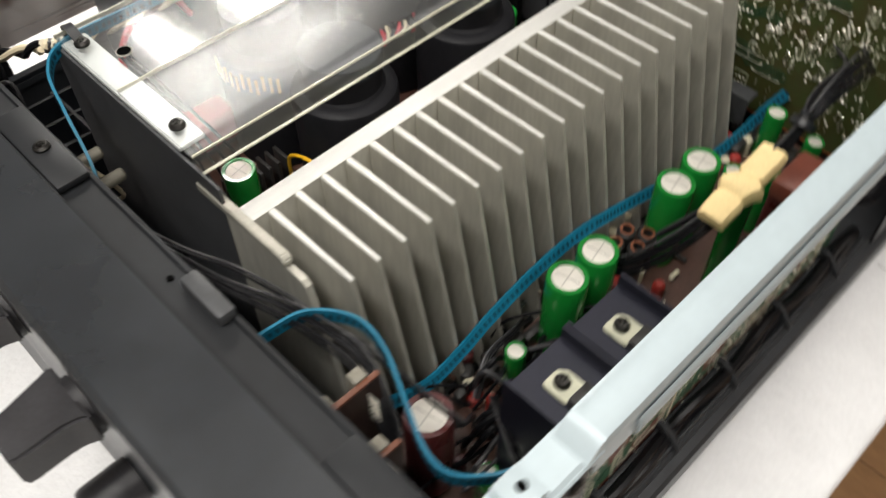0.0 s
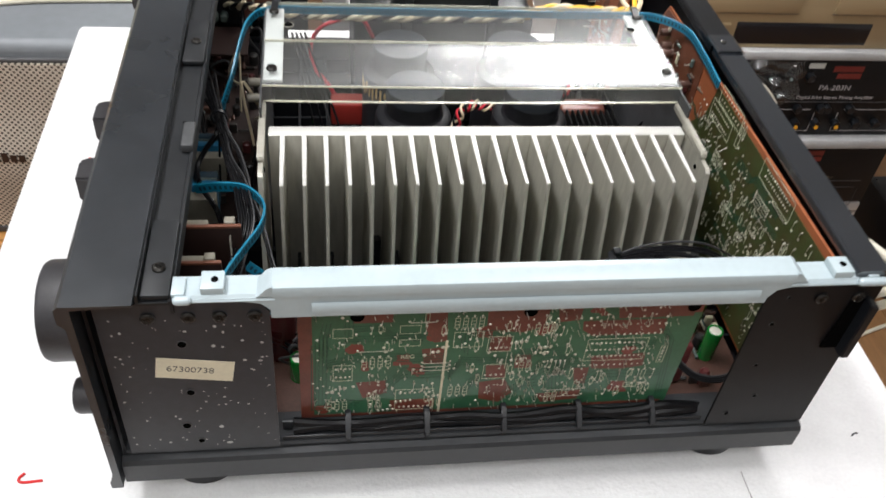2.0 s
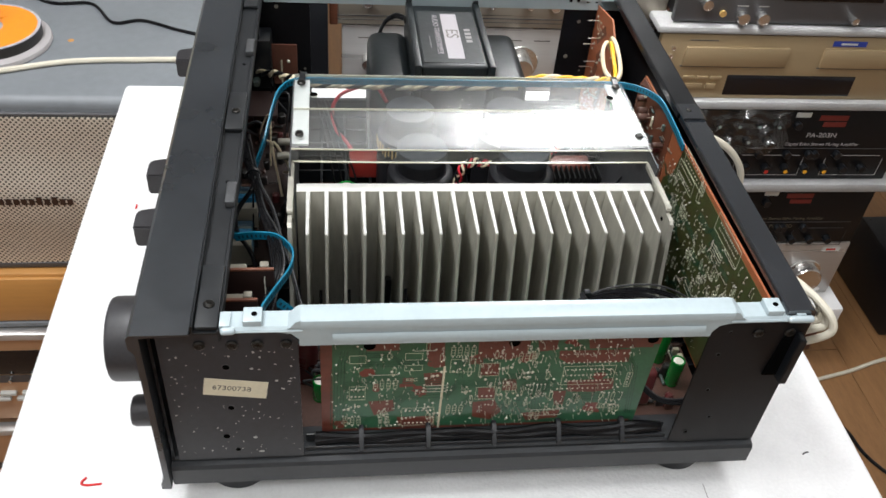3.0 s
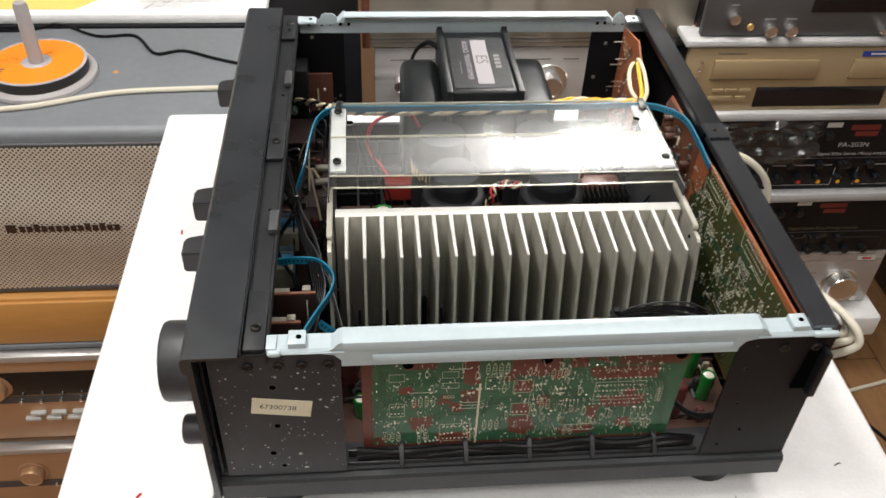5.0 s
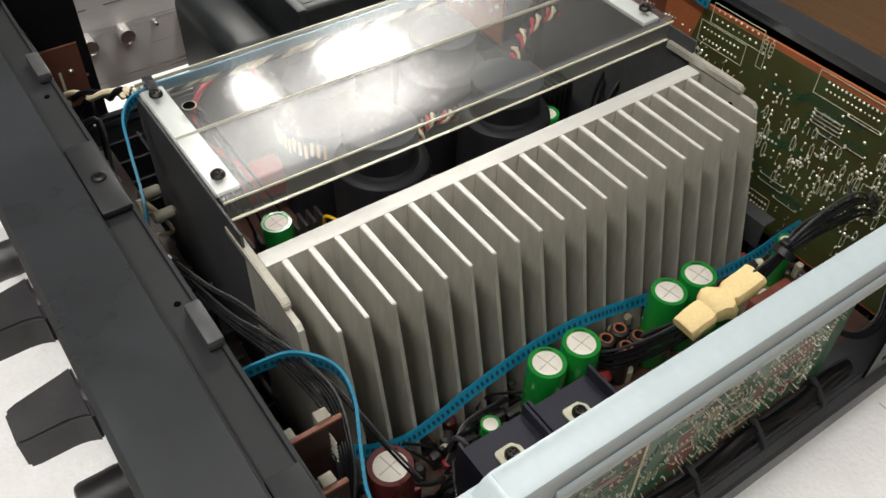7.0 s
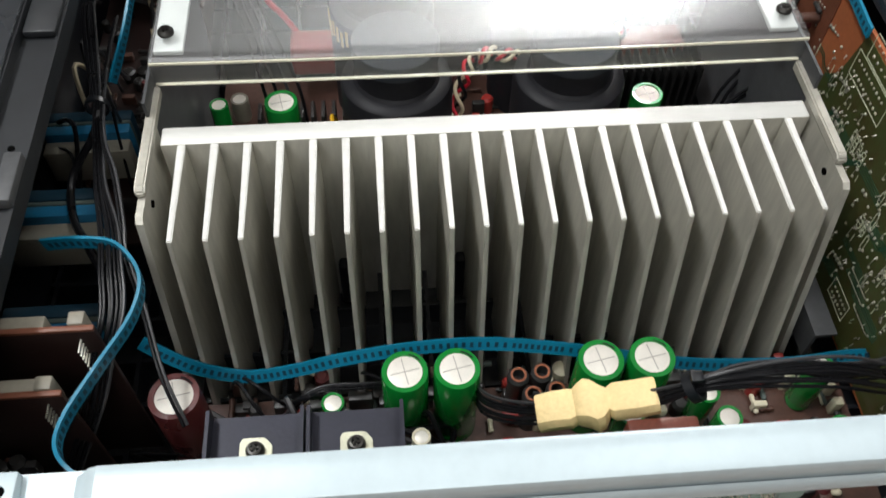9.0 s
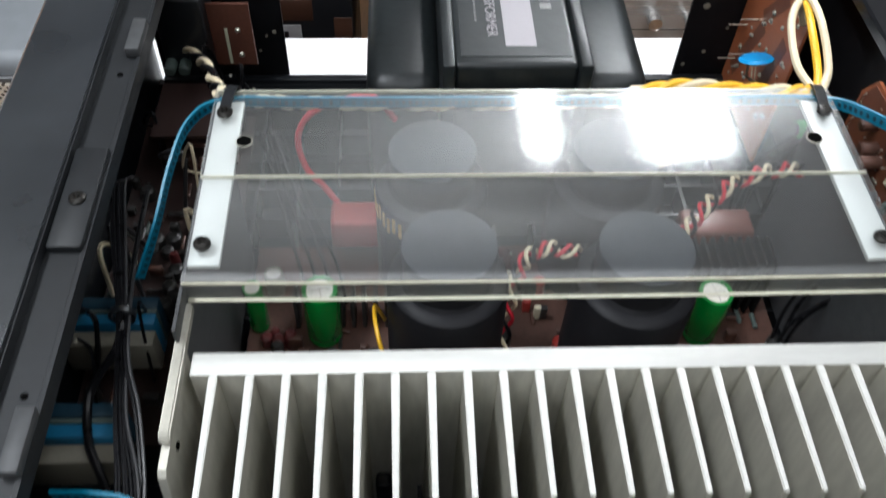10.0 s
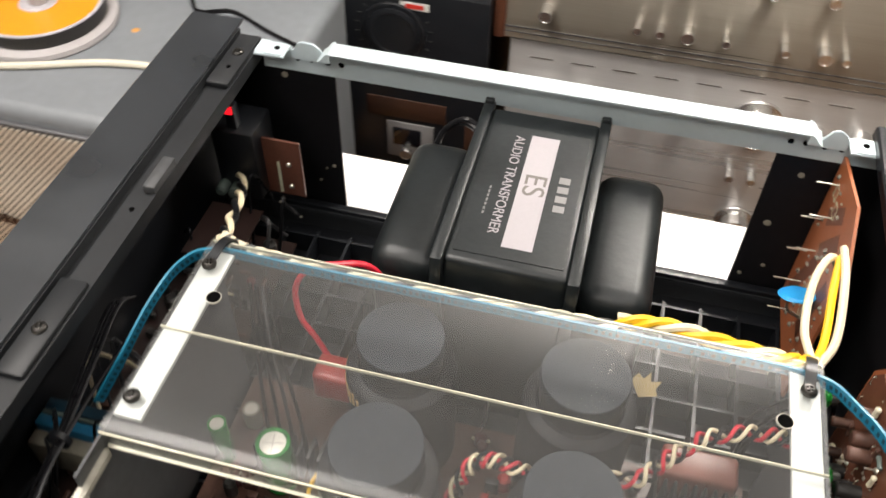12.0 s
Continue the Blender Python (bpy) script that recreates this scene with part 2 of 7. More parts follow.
GREYTOP = mat("grey_vinyl_cabinet", (0.165, 0.178, 0.192), 0.48, 0, 0.12, 10, 0.15, 1200)
CARTON = mat("orange_brown_board", (0.52, 0.25, 0.065), 0.5, 0, 0.12, 6, 0.06, 300, stretch=(0.4, 1, 3))
BRONZE = mat("champagne_bronze_panel", (0.50, 0.30, 0.17), 0.35, 0.35, 0.06, 14, 0.05, 900, stretch=(0.2, 1, 4))
GOLDPANEL = mat("champagne_gold_panel", (0.38, 0.29, 0.17), 0.36, 0.4, 0.06, 14, 0.05, 900, stretch=(0.2, 1, 4))
SILVER = mat("brushed_silver_panel", (0.52, 0.51, 0.50), 0.3, 0.7, 0.07, 16, 0.1, 900, stretch=(0.1, 1, 6))
SILVER_WARM = mat("warm_brushed_panel", (0.34, 0.31, 0.26), 0.33, 0.7, 0.08, 16, 0.1, 900, stretch=(0.1, 1, 6))
GUNMETAL = mat("gunmetal_panel", (0.10, 0.10, 0.105), 0.4, 0.5, 0.07, 16, 0.06, 900, stretch=(0.1, 1, 6))
CHROME = mat("polished_knob", (0.72, 0.71, 0.69), 0.2, 0.95, 0.06, 60, 0.05, 900)
DISPLAY = mat("dark_display_window", (0.006, 0.006, 0.008), 0.12, 0, 0.2, 20, 0, 1)
DARK_WOOD = mat("dark_rosewood_trim", (0.035, 0.015, 0.009), 0.4, 0, 0.35, 12, 0.08, 200, stretch=(0.3, 1, 6))
WOODSIDE = mat("rosewood_side", (0.12, 0.045, 0.025), 0.4, 0, 0.35, 12, 0.08, 200, stretch=(0.3, 1, 6))
DISC_ORANGE = mat("orange_disc_print", (0.85, 0.26, 0.012), 0.3, 0, 0.06, 20, 0, 1, coat=0.4)
DISC_CLEAR = mat("clear_disc_hub", (0.42, 0.40, 0.42), 0.25, 0, 0.1, 60, 0, 1)
GREY_PLASTIC = mat("grey_spindle_plastic", (0.36, 0.34, 0.34), 0.5, 0, 0.08, 60, 0.05, 500)
CABLE_CREAM = mat("cream_cable", (0.58, 0.54, 0.44), 0.5, 0, 0.08, 90, 0.05, 500)
PLANK = mat("oak_floorboard", (0.25, 0.13, 0.055), 0.4, 0, 0.3, 9, 0.1, 200, stretch=(6, 0.6, 1))
WALLPAINT = mat("white_wall_paint", (0.72, 0.72, 0.70), 0.8, 0, 0.05, 3, 0.1, 200)
CEILPAINT = mat("white_ceiling_paint", (0.75, 0.75, 0.74), 0.85, 0, 0.04, 3, 0.1, 200)
YELLOW_PAPER = mat("yellow_paper", (0.78, 0.66, 0.18), 0.6, 0, 0.08, 12, 0.05, 200)
BLUE_LABEL = mat("blue_label", (0.02, 0.05, 0.32), 0.4, 0, 0.1, 90, 0, 1)
RED_PRINT = mat("red_print", (0.5, 0.03, 0.02), 0.5, 0, 0.1, 90, 0, 1)
LED_RED = mat("red_indicator", (0.9, 0.01, 0.02), 0.3, 0, 0.05, 90, 0, 1, emit=1.5)
KNOB_BLACK = mat("worn_black_knob", (0.030, 0.029, 0.032), 0.45, 0, 0.3, 60, 0.04, 900, spec=0.5)
AMBER = mat("amber_knob_cap", (0.75, 0.36, 0.02), 0.4, 0, 0.1, 90, 0, 1)


DIFFUSER = mat("lit_diffuser", (1.0, 0.98, 0.94), 0.5, 0, 0.02, 5, 0, 1, emit=95.0)


def two_tone_board():
    """Solder side of a board: green lacquer over copper fields, red where the laminate shows."""
    m = mat("green_solder_side", (0.034, 0.118, 0.060), 0.33, 0, 0.25, 70, 0.08, 700, coat=0.2)
    nt = m.node_tree
    b = nt.nodes["Principled BSDF"]
    old = b.inputs["Base Color"].links[0].from_socket
    tc, vo, rp, mx = (nt.nodes.new("ShaderNode" + k) for k in ("TexCoord", "TexVoronoi", "ValToRGB", "Mix"))
    vo.distance, vo.inputs["Scale"].default_value = "CHEBYCHEV", 120
    vo.inputs["Randomness"].default_value = 0.85
    nt.links.new(tc.outputs["Object"], vo.inputs["Vector"])
    rp.color_ramp.interpolation = "CONSTANT"
    rp.color_ramp.elements[0].color, rp.color_ramp.elements[1].color = (0, 0, 0, 1), (1, 1, 1, 1)
    rp.color_ramp.elements[1].position = 0.975
    sep = nt.nodes.new("ShaderNodeSeparateColor")
    nt.links.new(vo.outputs["Color"], sep.inputs[0])
    nt.links.new(sep.outputs[0], rp.inputs[0])
    mx.data_type = "RGBA"
    nt.links.new(rp.outputs[0], mx.inputs["Factor"])
    nt.links.new(old, mx.inputs["A"])
    mx.inputs["B"].default_value = (0.17, 0.034, 0.022, 1)
    nt.links.new(mx.outputs["Result"], b.inputs["Base Color"])
    return m


def brushed(m, amount):
    """Lays the gloss of a panel brushed from side to side: glare runs up and down."""
    nt = m.node_tree
    b = nt.nodes["Principled BSDF"]
    b.inputs["Anisotropic"].default_value = amount
    way = nt.nodes.new("ShaderNodeCombineXYZ")
    way.inputs[2].default_value = 1.0
    nt.links.new(way.outputs[0], b.inputs["Tangent"])


brushed(SILVER, 0.9)
brushed(SILVER_WARM, 0.9)
BOARD_GREEN = two_tone_board()
BOARD_OLIVE = mat("olive_solder_side", (0.046, 0.078, 0.022), 0.33, 0, 0.45, 55, 0.08, 700, col2=(0.060, 0.040, 0.014), coat=0.2)


def perforated():
    """Bronze-grey grille sheet with rows of round holes."""
    m = mat("perforated_grille", (0.70, 0.65, 0.56), 0.34, 0.35, 0.1, 9, 0, 1)
    nt = m.node_tree
    b = nt.nodes["Principled BSDF"]
    old = b.inputs["Base Color"].links[0].from_socket
    tc, mp, vo, rp, mx = (nt.nodes.new("ShaderNode" + k) for k in ("TexCoord", "Mapping", "TexVoronoi", "ValToRGB", "Mix"))
    mp.inputs["Rotation"].default_value = (0, radians(45), 0)
    vo.inputs["Scale"].default_value, vo.inputs["Randomness"].default_value = 225, 0.0
    nt.links.new(tc.outputs["Object"], mp.inputs[0])
    flat = nt.nodes.new("ShaderNodeVectorMath")
    flat.operation = "MULTIPLY"
    flat.inputs[1].default_value = (1, 0, 1)
    nt.links.new(mp.outputs[0], flat.inputs[0])
    nt.links.new(flat.outputs[0], vo.inputs["Vector"])
    rp.color_ramp.elements[0].position, rp.color_ramp.elements[1].position = 0.27, 0.35
    rp.color_ramp.elements[0].color, rp.color_ramp.elements[1].color = (1, 1, 1, 1), (0, 0, 0, 1)
    nt.links.new(vo.outputs["Distance"], rp.inputs[0])
    mx.data_type = "RGBA"
    nt.links.new(rp.outputs[0], mx.inputs["Factor"])
    nt.links.new(old, mx.inputs["A"])
    mx.inputs["B"].default_value = (0.075, 0.062, 0.046, 1)
    nt.links.new(mx.outputs["Result"], b.inputs["Base Color"])
    return m


GRILLE = perforated()


# ---- shaping helpers ----
def box(bm, x0, x1, y0, y1, z0, z1, bevel=0.0, seg=2):
    r = bmesh.ops.create_cube(bm, size=1, matrix=Matrix.Translation(((x0 + x1) / 2, (y0 + y1) / 2, (z0 + z1) / 2)) @ Matrix.Diagonal((x1 - x0, y1 - y0, z1 - z0, 1)))
    if bevel:
        es = list({e for v in r["verts"] for e in v.link_edges})
        bmesh.ops.bevel(bm, geom=es, offset=bevel, segments=seg, affect="EDGES", profile=0.5)
    return bm


AX = {"z": Matrix.Identity(4), "x": Matrix.Rotation(radians(90), 4, "Y"), "y": Matrix.Rotation(radians(-90), 4, "X")}


def lathe(bm, profile, at, axis="z", seg=24, m=None):
    """Turns a profile of (radius, height) about an axis through at."""
    t = m if m is not None else Matrix.Translation(at) @ AX[axis]
    rings = []
    for r, z in profile:
        if r < 1e-6:
            rings.append([bm.verts.new(t @ Vector((0, 0, z)))])
        else:
            rings.append([bm.verts.new(t @ Vector((r * math.cos(2 * math.pi * k / seg), r * math.sin(2 * math.pi * k / seg), z))) for k in range(seg)])
    for a, b in zip(rings, rings[1:]):
        for k in range(seg):
            j = (k + 1) % seg
            q = [a[0], b[j], b[k]] if len(a) == 1 else [a[k], a[j], b[0]] if len(b) == 1 else [a[k], a[j], b[j], b[k]]
            if len(a) + len(b) > 2:
                bm.faces.new(q)
    for ring, flip in ((rings[0], True), (rings[-1], False)):
        if len(ring) > 1 and profile[0] != profile[-1]:
            bm.faces.new(ring[::-1] if flip else ring)
    return bm


def rod(bm, r, h, at, axis="z", seg=20, e=0.0):
    e = min(e, r * 0.5, h * 0.4)
    return lathe(bm, [(r - e, 0), (r, e), (r, h - e), (r - e, h)] if e else [(r, 0), (r, h)], at, axis, seg)


def prism(bm, pts, axis, a, b, bevel=0.0):
    """A flat outline of two coordinates, made solid from a to b along an axis."""
    put = {"x": lambda p, s: (s, p[0], p[1]), "y": lambda p, s: (p[0], s, p[1]), "z": lambda p, s: (p[0], p[1], s)}[axis]
    lo, hi = [bm.verts.new(put(p, a)) for p in pts], [bm.verts.new(put(p, b)) for p in pts]
    fs = [bm.faces.new(lo), bm.faces.new(hi)]
    for k in range(len(pts)):
        j = (k + 1) % len(pts)
        fs.append(bm.faces.new((lo[k], hi[k], hi[j], lo[j])))
    bmesh.ops.recalc_face_normals(bm, faces=fs)
    if bevel:
        bmesh.ops.bevel(bm, geom=list({e for f in fs for e in f.edges}), offset=bevel, segments=2, affect="EDGES")
    return bm


def smooth_line(pts, n=8):
    """A rounded line through the given points."""
    p = [Vector(q) for q in pts]
    p = [2 * p[0] - p[1], *p, 2 * p[-1] - p[-2]]
    out = []
    for a, b, c, d in zip(p, p[1:], p[2:], p[3:]):
        for k in range(n):
            t = k / n
            out.append(0.5 * ((2 * b) + (c - a) * t + (2 * a - 5 * b + 4 * c - d) * t * t + (3 * b - a - 3 * c + d) * t ** 3))
    return out + [p[-2]]


def sweep(bm, pts, section, n=8, up=(0, 0, 1), twist=0.0):
    """Draws a closed section (pairs across, upward) along a rounded line."""
    line = smooth_line(pts, n) if n else [Vector(q) for q in pts]
    rings = []
    for k, p in enumerate(line):
        t = (line[min(k + 1, len(line) - 1)] - line[max(k - 1, 0)]).normalized()
        side = t.cross(Vector(up))
        side = side.normalized() if side.length > 0.05 else t.orthogonal().normalized()
        top = side.cross(t)
        c, s = math.cos(twist * k), math.sin(twist * k)
        rings.append([bm.verts.new(p + side * (u * c - v * s) + top * (u * s + v * c)) for u, v in section])
    fs = []
    for a, b in zip(rings, rings[1:]):
        for k in range(len(section)):
            j = (k + 1) % len(section)
            fs.append(bm.faces.new((a[k], a[j], b[j], b[k])))
    fs += [bm.faces.new(rings[0][::-1]), bm.faces.new(rings[-1])]
    bmesh.ops.recalc_face_normals(bm, faces=fs)
    return bm


def ring(r, seg=8, ox=0.0, oy=0.0):
    return [(ox + r * math.cos(2 * math.pi * k / seg), oy + r * math.sin(2 * math.pi * k / seg)) for k in range(seg)]


def rect(w, h):
    return [(-w / 2, -h / 2), (w / 2, -h / 2), (w / 2, h / 2), (-w / 2, h / 2)]


def tube(bm, pts, r, n=8, seg=8):
    return sweep(bm, pts, ring(r, seg), n)


def mesh_of(name, bm, material):
    me = bpy.data.meshes.new(name)
    bm.to_mesh(me)
    bm.free()
    for m in material if isinstance(material, (list, tuple)) else (material,):
        me.materials.append(m)
    me.shade_smooth()
    me.set_sharp_from_angle(angle=radians(32))
    return me


def thing(name, at, label, category, group="", kind=""):
    ob = new(name)
    ob.location, ob.empty_display_size = at, 0.01
    bpy.context.view_layer.update()
    return tagged(ob, label, category, group, kind)


def under(ob, parent, label=""):
    ob.parent = parent
    base = parent.matrix_basis
    if parent.parent:
        base = parent.parent.matrix_basis @ parent.matrix_parent_inverse @ base
    ob.matrix_parent_inverse = base.inverted()
    return tagged(ob, label)


def part(name, bm, material, parent, label=""):
    return under(new(name, mesh_of(name, bm, material)), parent, label)


def solo(name, bm, material, label, category, group="", kind=""):
    return tagged(new(name, mesh_of(name, bm, material)), label, category, group, kind)


def B():
    return bmesh.new()


def letters(name, text, size, m, material, parent, depth=0.0002, align="LEFT", label=""):
    """Raised lettering with the built-in font, laid by the pose m."""
    cu = bpy.data.curves.new(name, "FONT")
    cu.body, cu.size, cu.extrude, cu.align_x = text, size, depth, align
    tmp = new(name + "_draft", cu)
    bpy.context.view_layer.update()
    me = bpy.data.meshes.new_from_object(tmp.evaluated_get(bpy.context.evaluated_depsgraph_get()))
    bpy.data.objects.remove(tmp)
    bpy.data.curves.remove(cu)
    me.transform(m)
    me.materials.clear()
    me.materials.append(material)
    return under(new(name, me), parent, label)


def basis(o, u, v, n):
    return Matrix(((u[0], v[0], n[0], o[0]), (u[1], v[1], n[1], o[1]), (u[2], v[2], n[2], o[2]), (0, 0, 0, 1)))


def screw_bm(r=0.0032, h=0.0018, m=Matrix.Identity(4)):
    bm = B()
    lathe(bm, [(r, 0), (r, h * 0.5), (r * 0.75, h * 0.95), (r * 0.5, h), (r * 0.3, h * 0.55), (0, h * 0.5)], (0, 0, 0), seg=14)
    for a in (0.3, 0.3 + math.pi / 2):
        c = bmesh.ops.create_cube(bm, size=1, matrix=Matrix.Rotation(a, 4, "Z") @ Matrix.Translation((0, 0, h * 0.72)) @ Matrix.Diagonal((r * 0.22, r * 1.2, h * 0.5, 1)))
    bm.transform(m)
    return bm


UPZ = Matrix.Identity(4)
TO_NEAR = basis((0, 0, 0), (1, 0, 0), (0, 0, 1), (0, -1, 0))
TO_FRONT = basis((0, 0, 0), (0, -1, 0), (0, 0, 1), (-1, 0, 0))


def screw(parent, at, way=UPZ, r=0.0032, h=0.0018, material=None):
    return part("screw", screw_bm(r, h, Matrix.Translation(at) @ way), material or SCREW, parent)

# ---- room ----
X0, X1, Y0, Y1 = -2.2, 2.8, -2.4, 3.2
floor_bm = B()
box(floor_bm, X0, X1, Y0, Y1, FLOOR - 0.1, FLOOR - 0.012)
floor = solo("floor", floor_bm, PLANK, "warm oak plank floor of the shop", "floor", kind="structure")
ceil_bm = B()
box(ceil_bm, X0, X1, Y0, Y1, CEIL, CEIL + 0.1)
solo("ceiling", ceil_bm, CEILPAINT, "plain white painted ceiling", "ceiling", kind="structure")
for nm, q in (("wall_west", (X0 - 0.1, X0, Y0, Y1)), ("wall_east", (X1, X1 + 0.1, Y0, Y1)), ("wall_south", (X0 - 0.1, X1 + 0.1, Y0 - 0.1, Y0)), ("wall_north", (X0 - 0.1, X1 + 0.1, Y1, Y1 + 0.1))):
    w_bm = B()
    box(w_bm, *q, FLOOR - 0.1, CEIL + 0.1)
    solo(nm, w_bm, WALLPAINT, "plain white painted wall of the shop", "wall", kind="structure")


def light_fixture(x, y, z, sx, sy):
    t = thing("ceiling_light", (x, y, z), "white fluorescent light fixture on the ceiling", "ceiling light", "ceiling lights")
    bm = B()
    box(bm, x - sx / 2 - 0.02, x + sx / 2 + 0.02, y - sy / 2 - 0.02, y + sy / 2 + 0.02, z + 0.006, CEIL, 0.004)
    part("housing", bm, CEILPAINT, t)
    bm = B()
    box(bm, x - sx / 2, x + sx / 2, y - sy / 2, y + sy / 2, z, z + 0.006)
    part("diffuser", bm, STRIPWHITE, t, "white diffuser panel")
    return t


for lx, ly, wx, wy, watts in LAMPS:
    light_fixture(lx, ly, CEIL - 0.066, wx + 0.04, wy + 0.05)

# two lit panels hung low over the bench
for x, sx in ((0.300, 0.026), (0.4425, 0.086)):
    t = thing("hanging_lamp", (x, 0.675, 0.50), "white lamp panel hung low over the bench", "lamp", "hanging lamps")
    bm = B()
    box(bm, x - sx / 2 - 0.006, x + sx / 2 + 0.006, 0.584, 0.750, 0.506, 0.530, 0.004)
    part("housing", bm, CEILPAINT, t)
    bm = B()
    box(bm, x - sx / 2, x + sx / 2, 0.590, 0.744, 0.500, 0.506)
    part("diffuser", bm, DIFFUSER, t, "glowing white diffuser")
    for y in (0.62, 0.73):
        bm = B()
        rod(bm, 0.003, CEIL - 0.53, (x, y, 0.53), seg=8)
        part("hanger_rod", bm, CHROME, t)

# ---- foam slab and the stand below it ----
bm = B()
box(bm, -0.118, 0.508, -0.056, 0.537, -0.052, 0.0, 0.006, 3)
foam_slab = solo("foam_slab", bm, FOAM, "white polystyrene foam slab the amplifier stands on", "foam slab")
bm = B()
box(bm, -0.08, 0.47, -0.02, 0.50, FLOOR, -0.09, 0.004)
box(bm, -0.10, 0.49, -0.04, 0.52, -0.09, -0.052, 0.004)
solo("stand", bm, WOODSIDE, "plain dark wooden stand under the foam slab", "stand")
bm = B()
tube(bm, [(-0.047, 0.017, 0.0006), (-0.058, 0.0165, 0.0006), (-0.0605, 0.0190, 0.0006), (-0.058, 0.0225, 0.0006)], 0.0009, 5, 6)
solo("red_mark", bm, RED_PEN, "small red hooked marker stroke on the foam", "pen mark")
bm = B()
box(bm, 0.374, 0.3746, -0.055, -0.004, -0.0002, 0.0003)
solo("foam_joint", bm, GREY_PLASTIC, "fine grey joint line across the white foam", "joint", kind="structure")
bm = B()
box(bm, -0.072, -0.0705, 0.315, 0.321, 0.0001, 0.0007)
solo("red_speck", bm, RED_PEN, "tiny red speck on the white foam", "pen mark")

bm = B()
tube(bm, [(0.4605, 0.0175, 0.0003), (0.4630, 0.0190, 0.0004), (0.4655, 0.0193, 0.0003)], 0.0006, 4, 6)
solo("grey_mark", bm, DUSTY, "small grey scuff mark on the white foam", "mark")

# ---- amplifier chassis ----
W = 0.43
chassis = thing("amplifier_chassis", (0.2, W / 2, 0.0155), "black steel hi-fi amplifier case with its cover removed", "amplifier")

# base tray with lattice floor
bm = B()
box(bm, 0.004, 0.398, 0.004, W - 0.004, 0.0265, 0.0295)
tray = part("base_tray", bm, PLASTIC, chassis, "black moulded plastic base tray")
for s in (0, 1):
    bm = B()
    prof = [(0.004, 0.0265), (-0.0028, 0.0265), (-0.0042, 0.0280), (-0.0042, 0.0428), (-0.0026, 0.0450), (0.0010, 0.0460), (0.0010, 0.0482), (0.0022, 0.0495), (0.022, 0.0495), (0.022, 0.0455), (0.004, 0.0450)]
    if s:
        prof = [(min(p, 0.008), z) for p, z in prof]
    prism(bm, [(W - p if s else p, z) for p, z in prof], "x", 0.0070, 0.398)
    part("side_skirt", bm, SKIRT, tray, "black skirt along the foot of the case")
bm = B()
box(bm, 0.0130, 0.3960, W - 0.0075, W - 0.0020, 0.0490, 0.0530, 0.0006)
part("sill", bm, PLASTIC, tray, "black sill along the open side")
bm = B()
for k in range(18):
    x = 0.012 + k * 0.0222
    box(bm, x - 0.001, x + 0.001, 0.023, W - 0.023, 0.0290, 0.046)
for k in range(18):
    y = 0.026 + k * 0.0222
    box(bm, 0.006, 0.392, y - 0.001, y + 0.001, 0.0290, 0.0455)
part("lattice_floor", bm, PLASTIC, tray, "black lattice of moulded ribs")
for ya, yb, z in ((0.010, 0.0125, 0.0565), (0.003, 0.0042, 0.0525)):
    bm = B()
    box(bm, 0.092, 0.335, ya, yb, 0.0495, z, 0.0005)
    part("side_ledge", bm, SKIRT, tray)
for x in (0.128, 0.172, 0.216, 0.260, 0.304):
    for s in (0,):
        bm = B()
        pts = [(0.0, 0.0495), (0.0, 0.0525), (0.006, 0.059), (0.010, 0.0615), (0.0135, 0.0615), (0.0135, 0.0495)]
        prism(bm, [(W - p if s else p, z) for p, z in pts], "x", x - 0.0016, x + 0.0016, 0.0005)
        part("rib", bm, SKIRT, tray)
for x in (0.045, 0.359):
    for y in (0.03, W - 0.03):
        bm = B()
        lathe(bm, [(0.020, 0.0), (0.022, 0.002), (0.022, 0.012), (0.019, 0.0165), (0.017, 0.0270)], (x, y, 0.0), seg=28)
        part("foot", bm, PLASTIC, chassis, "round black plastic foot")

# front panel
bm = B()
prism(bm, [(0.0006, 0.0310), (0.0006, 0.0360), (0.0030, 0.0430), (0.0030, 0.1600), (0.0, 0.1640), (0.0, 0.1725), (0.0022, 0.1748), (0.0328, 0.1748), (0.0330, 0.1738), (0.0066, 0.1724), (0.0066, 0.0310)], "y", -0.0095, 0.4411)
front = part("front_panel", bm, BLACK, chassis, "satin black front panel with folded top edge")
bm = B()
box(bm, 0.0078, 0.0095, 0.001, W - 0.001, 0.046, 0.171)
part("inner_front_plate", bm, PLASTIC, chassis)
# channel behind the top edge
bm = B()
prism(bm, [(0.0325, 0.1732), (0.0325, 0.1665), (0.0470, 0.1665), (0.0470, 0.1608), (0.0484, 0.1608), (0.0484, 0.1692), (0.0468, 0.1692), (0.0462, 0.1680), (0.0338, 0.1680), (0.0338, 0.1732)], "y", -0.002, W + 0.004)
channel = part("top_channel", bm, CHANNEL_BLACK, chassis, "black folded channel behind the front panel")
for ya, yb in ((-0.001, 0.05), (0.193, 0.243), (0.385, 0.432)):
    bm = B()
    box(bm, 0.0345, 0.0474, ya, yb, 0.1684, 0.1718, 0.0012)
    part("fixing_tab", bm, CHANNEL_BLACK, channel)
for y in (0.0164, 0.2157, 0.4138):
    screw(channel, (0.0412, y, 0.1718))
for y in (0.118, 0.312):
    bm = B()
    box(bm, 0.0420, 0.0484, y - 0.011, y + 0.011, 0.1684, 0.1735, 0.001)
    part("stop_block", bm, DUSTY, channel)
for y in (0.400, 0.135, 0.29):
    bm = B()
    rod(bm, 0.0013, 0.0004, (0.0415, y, 0.1719 if y == 0.400 else 0.1681), seg=10)
    part("hole", bm, HOLE, channel)

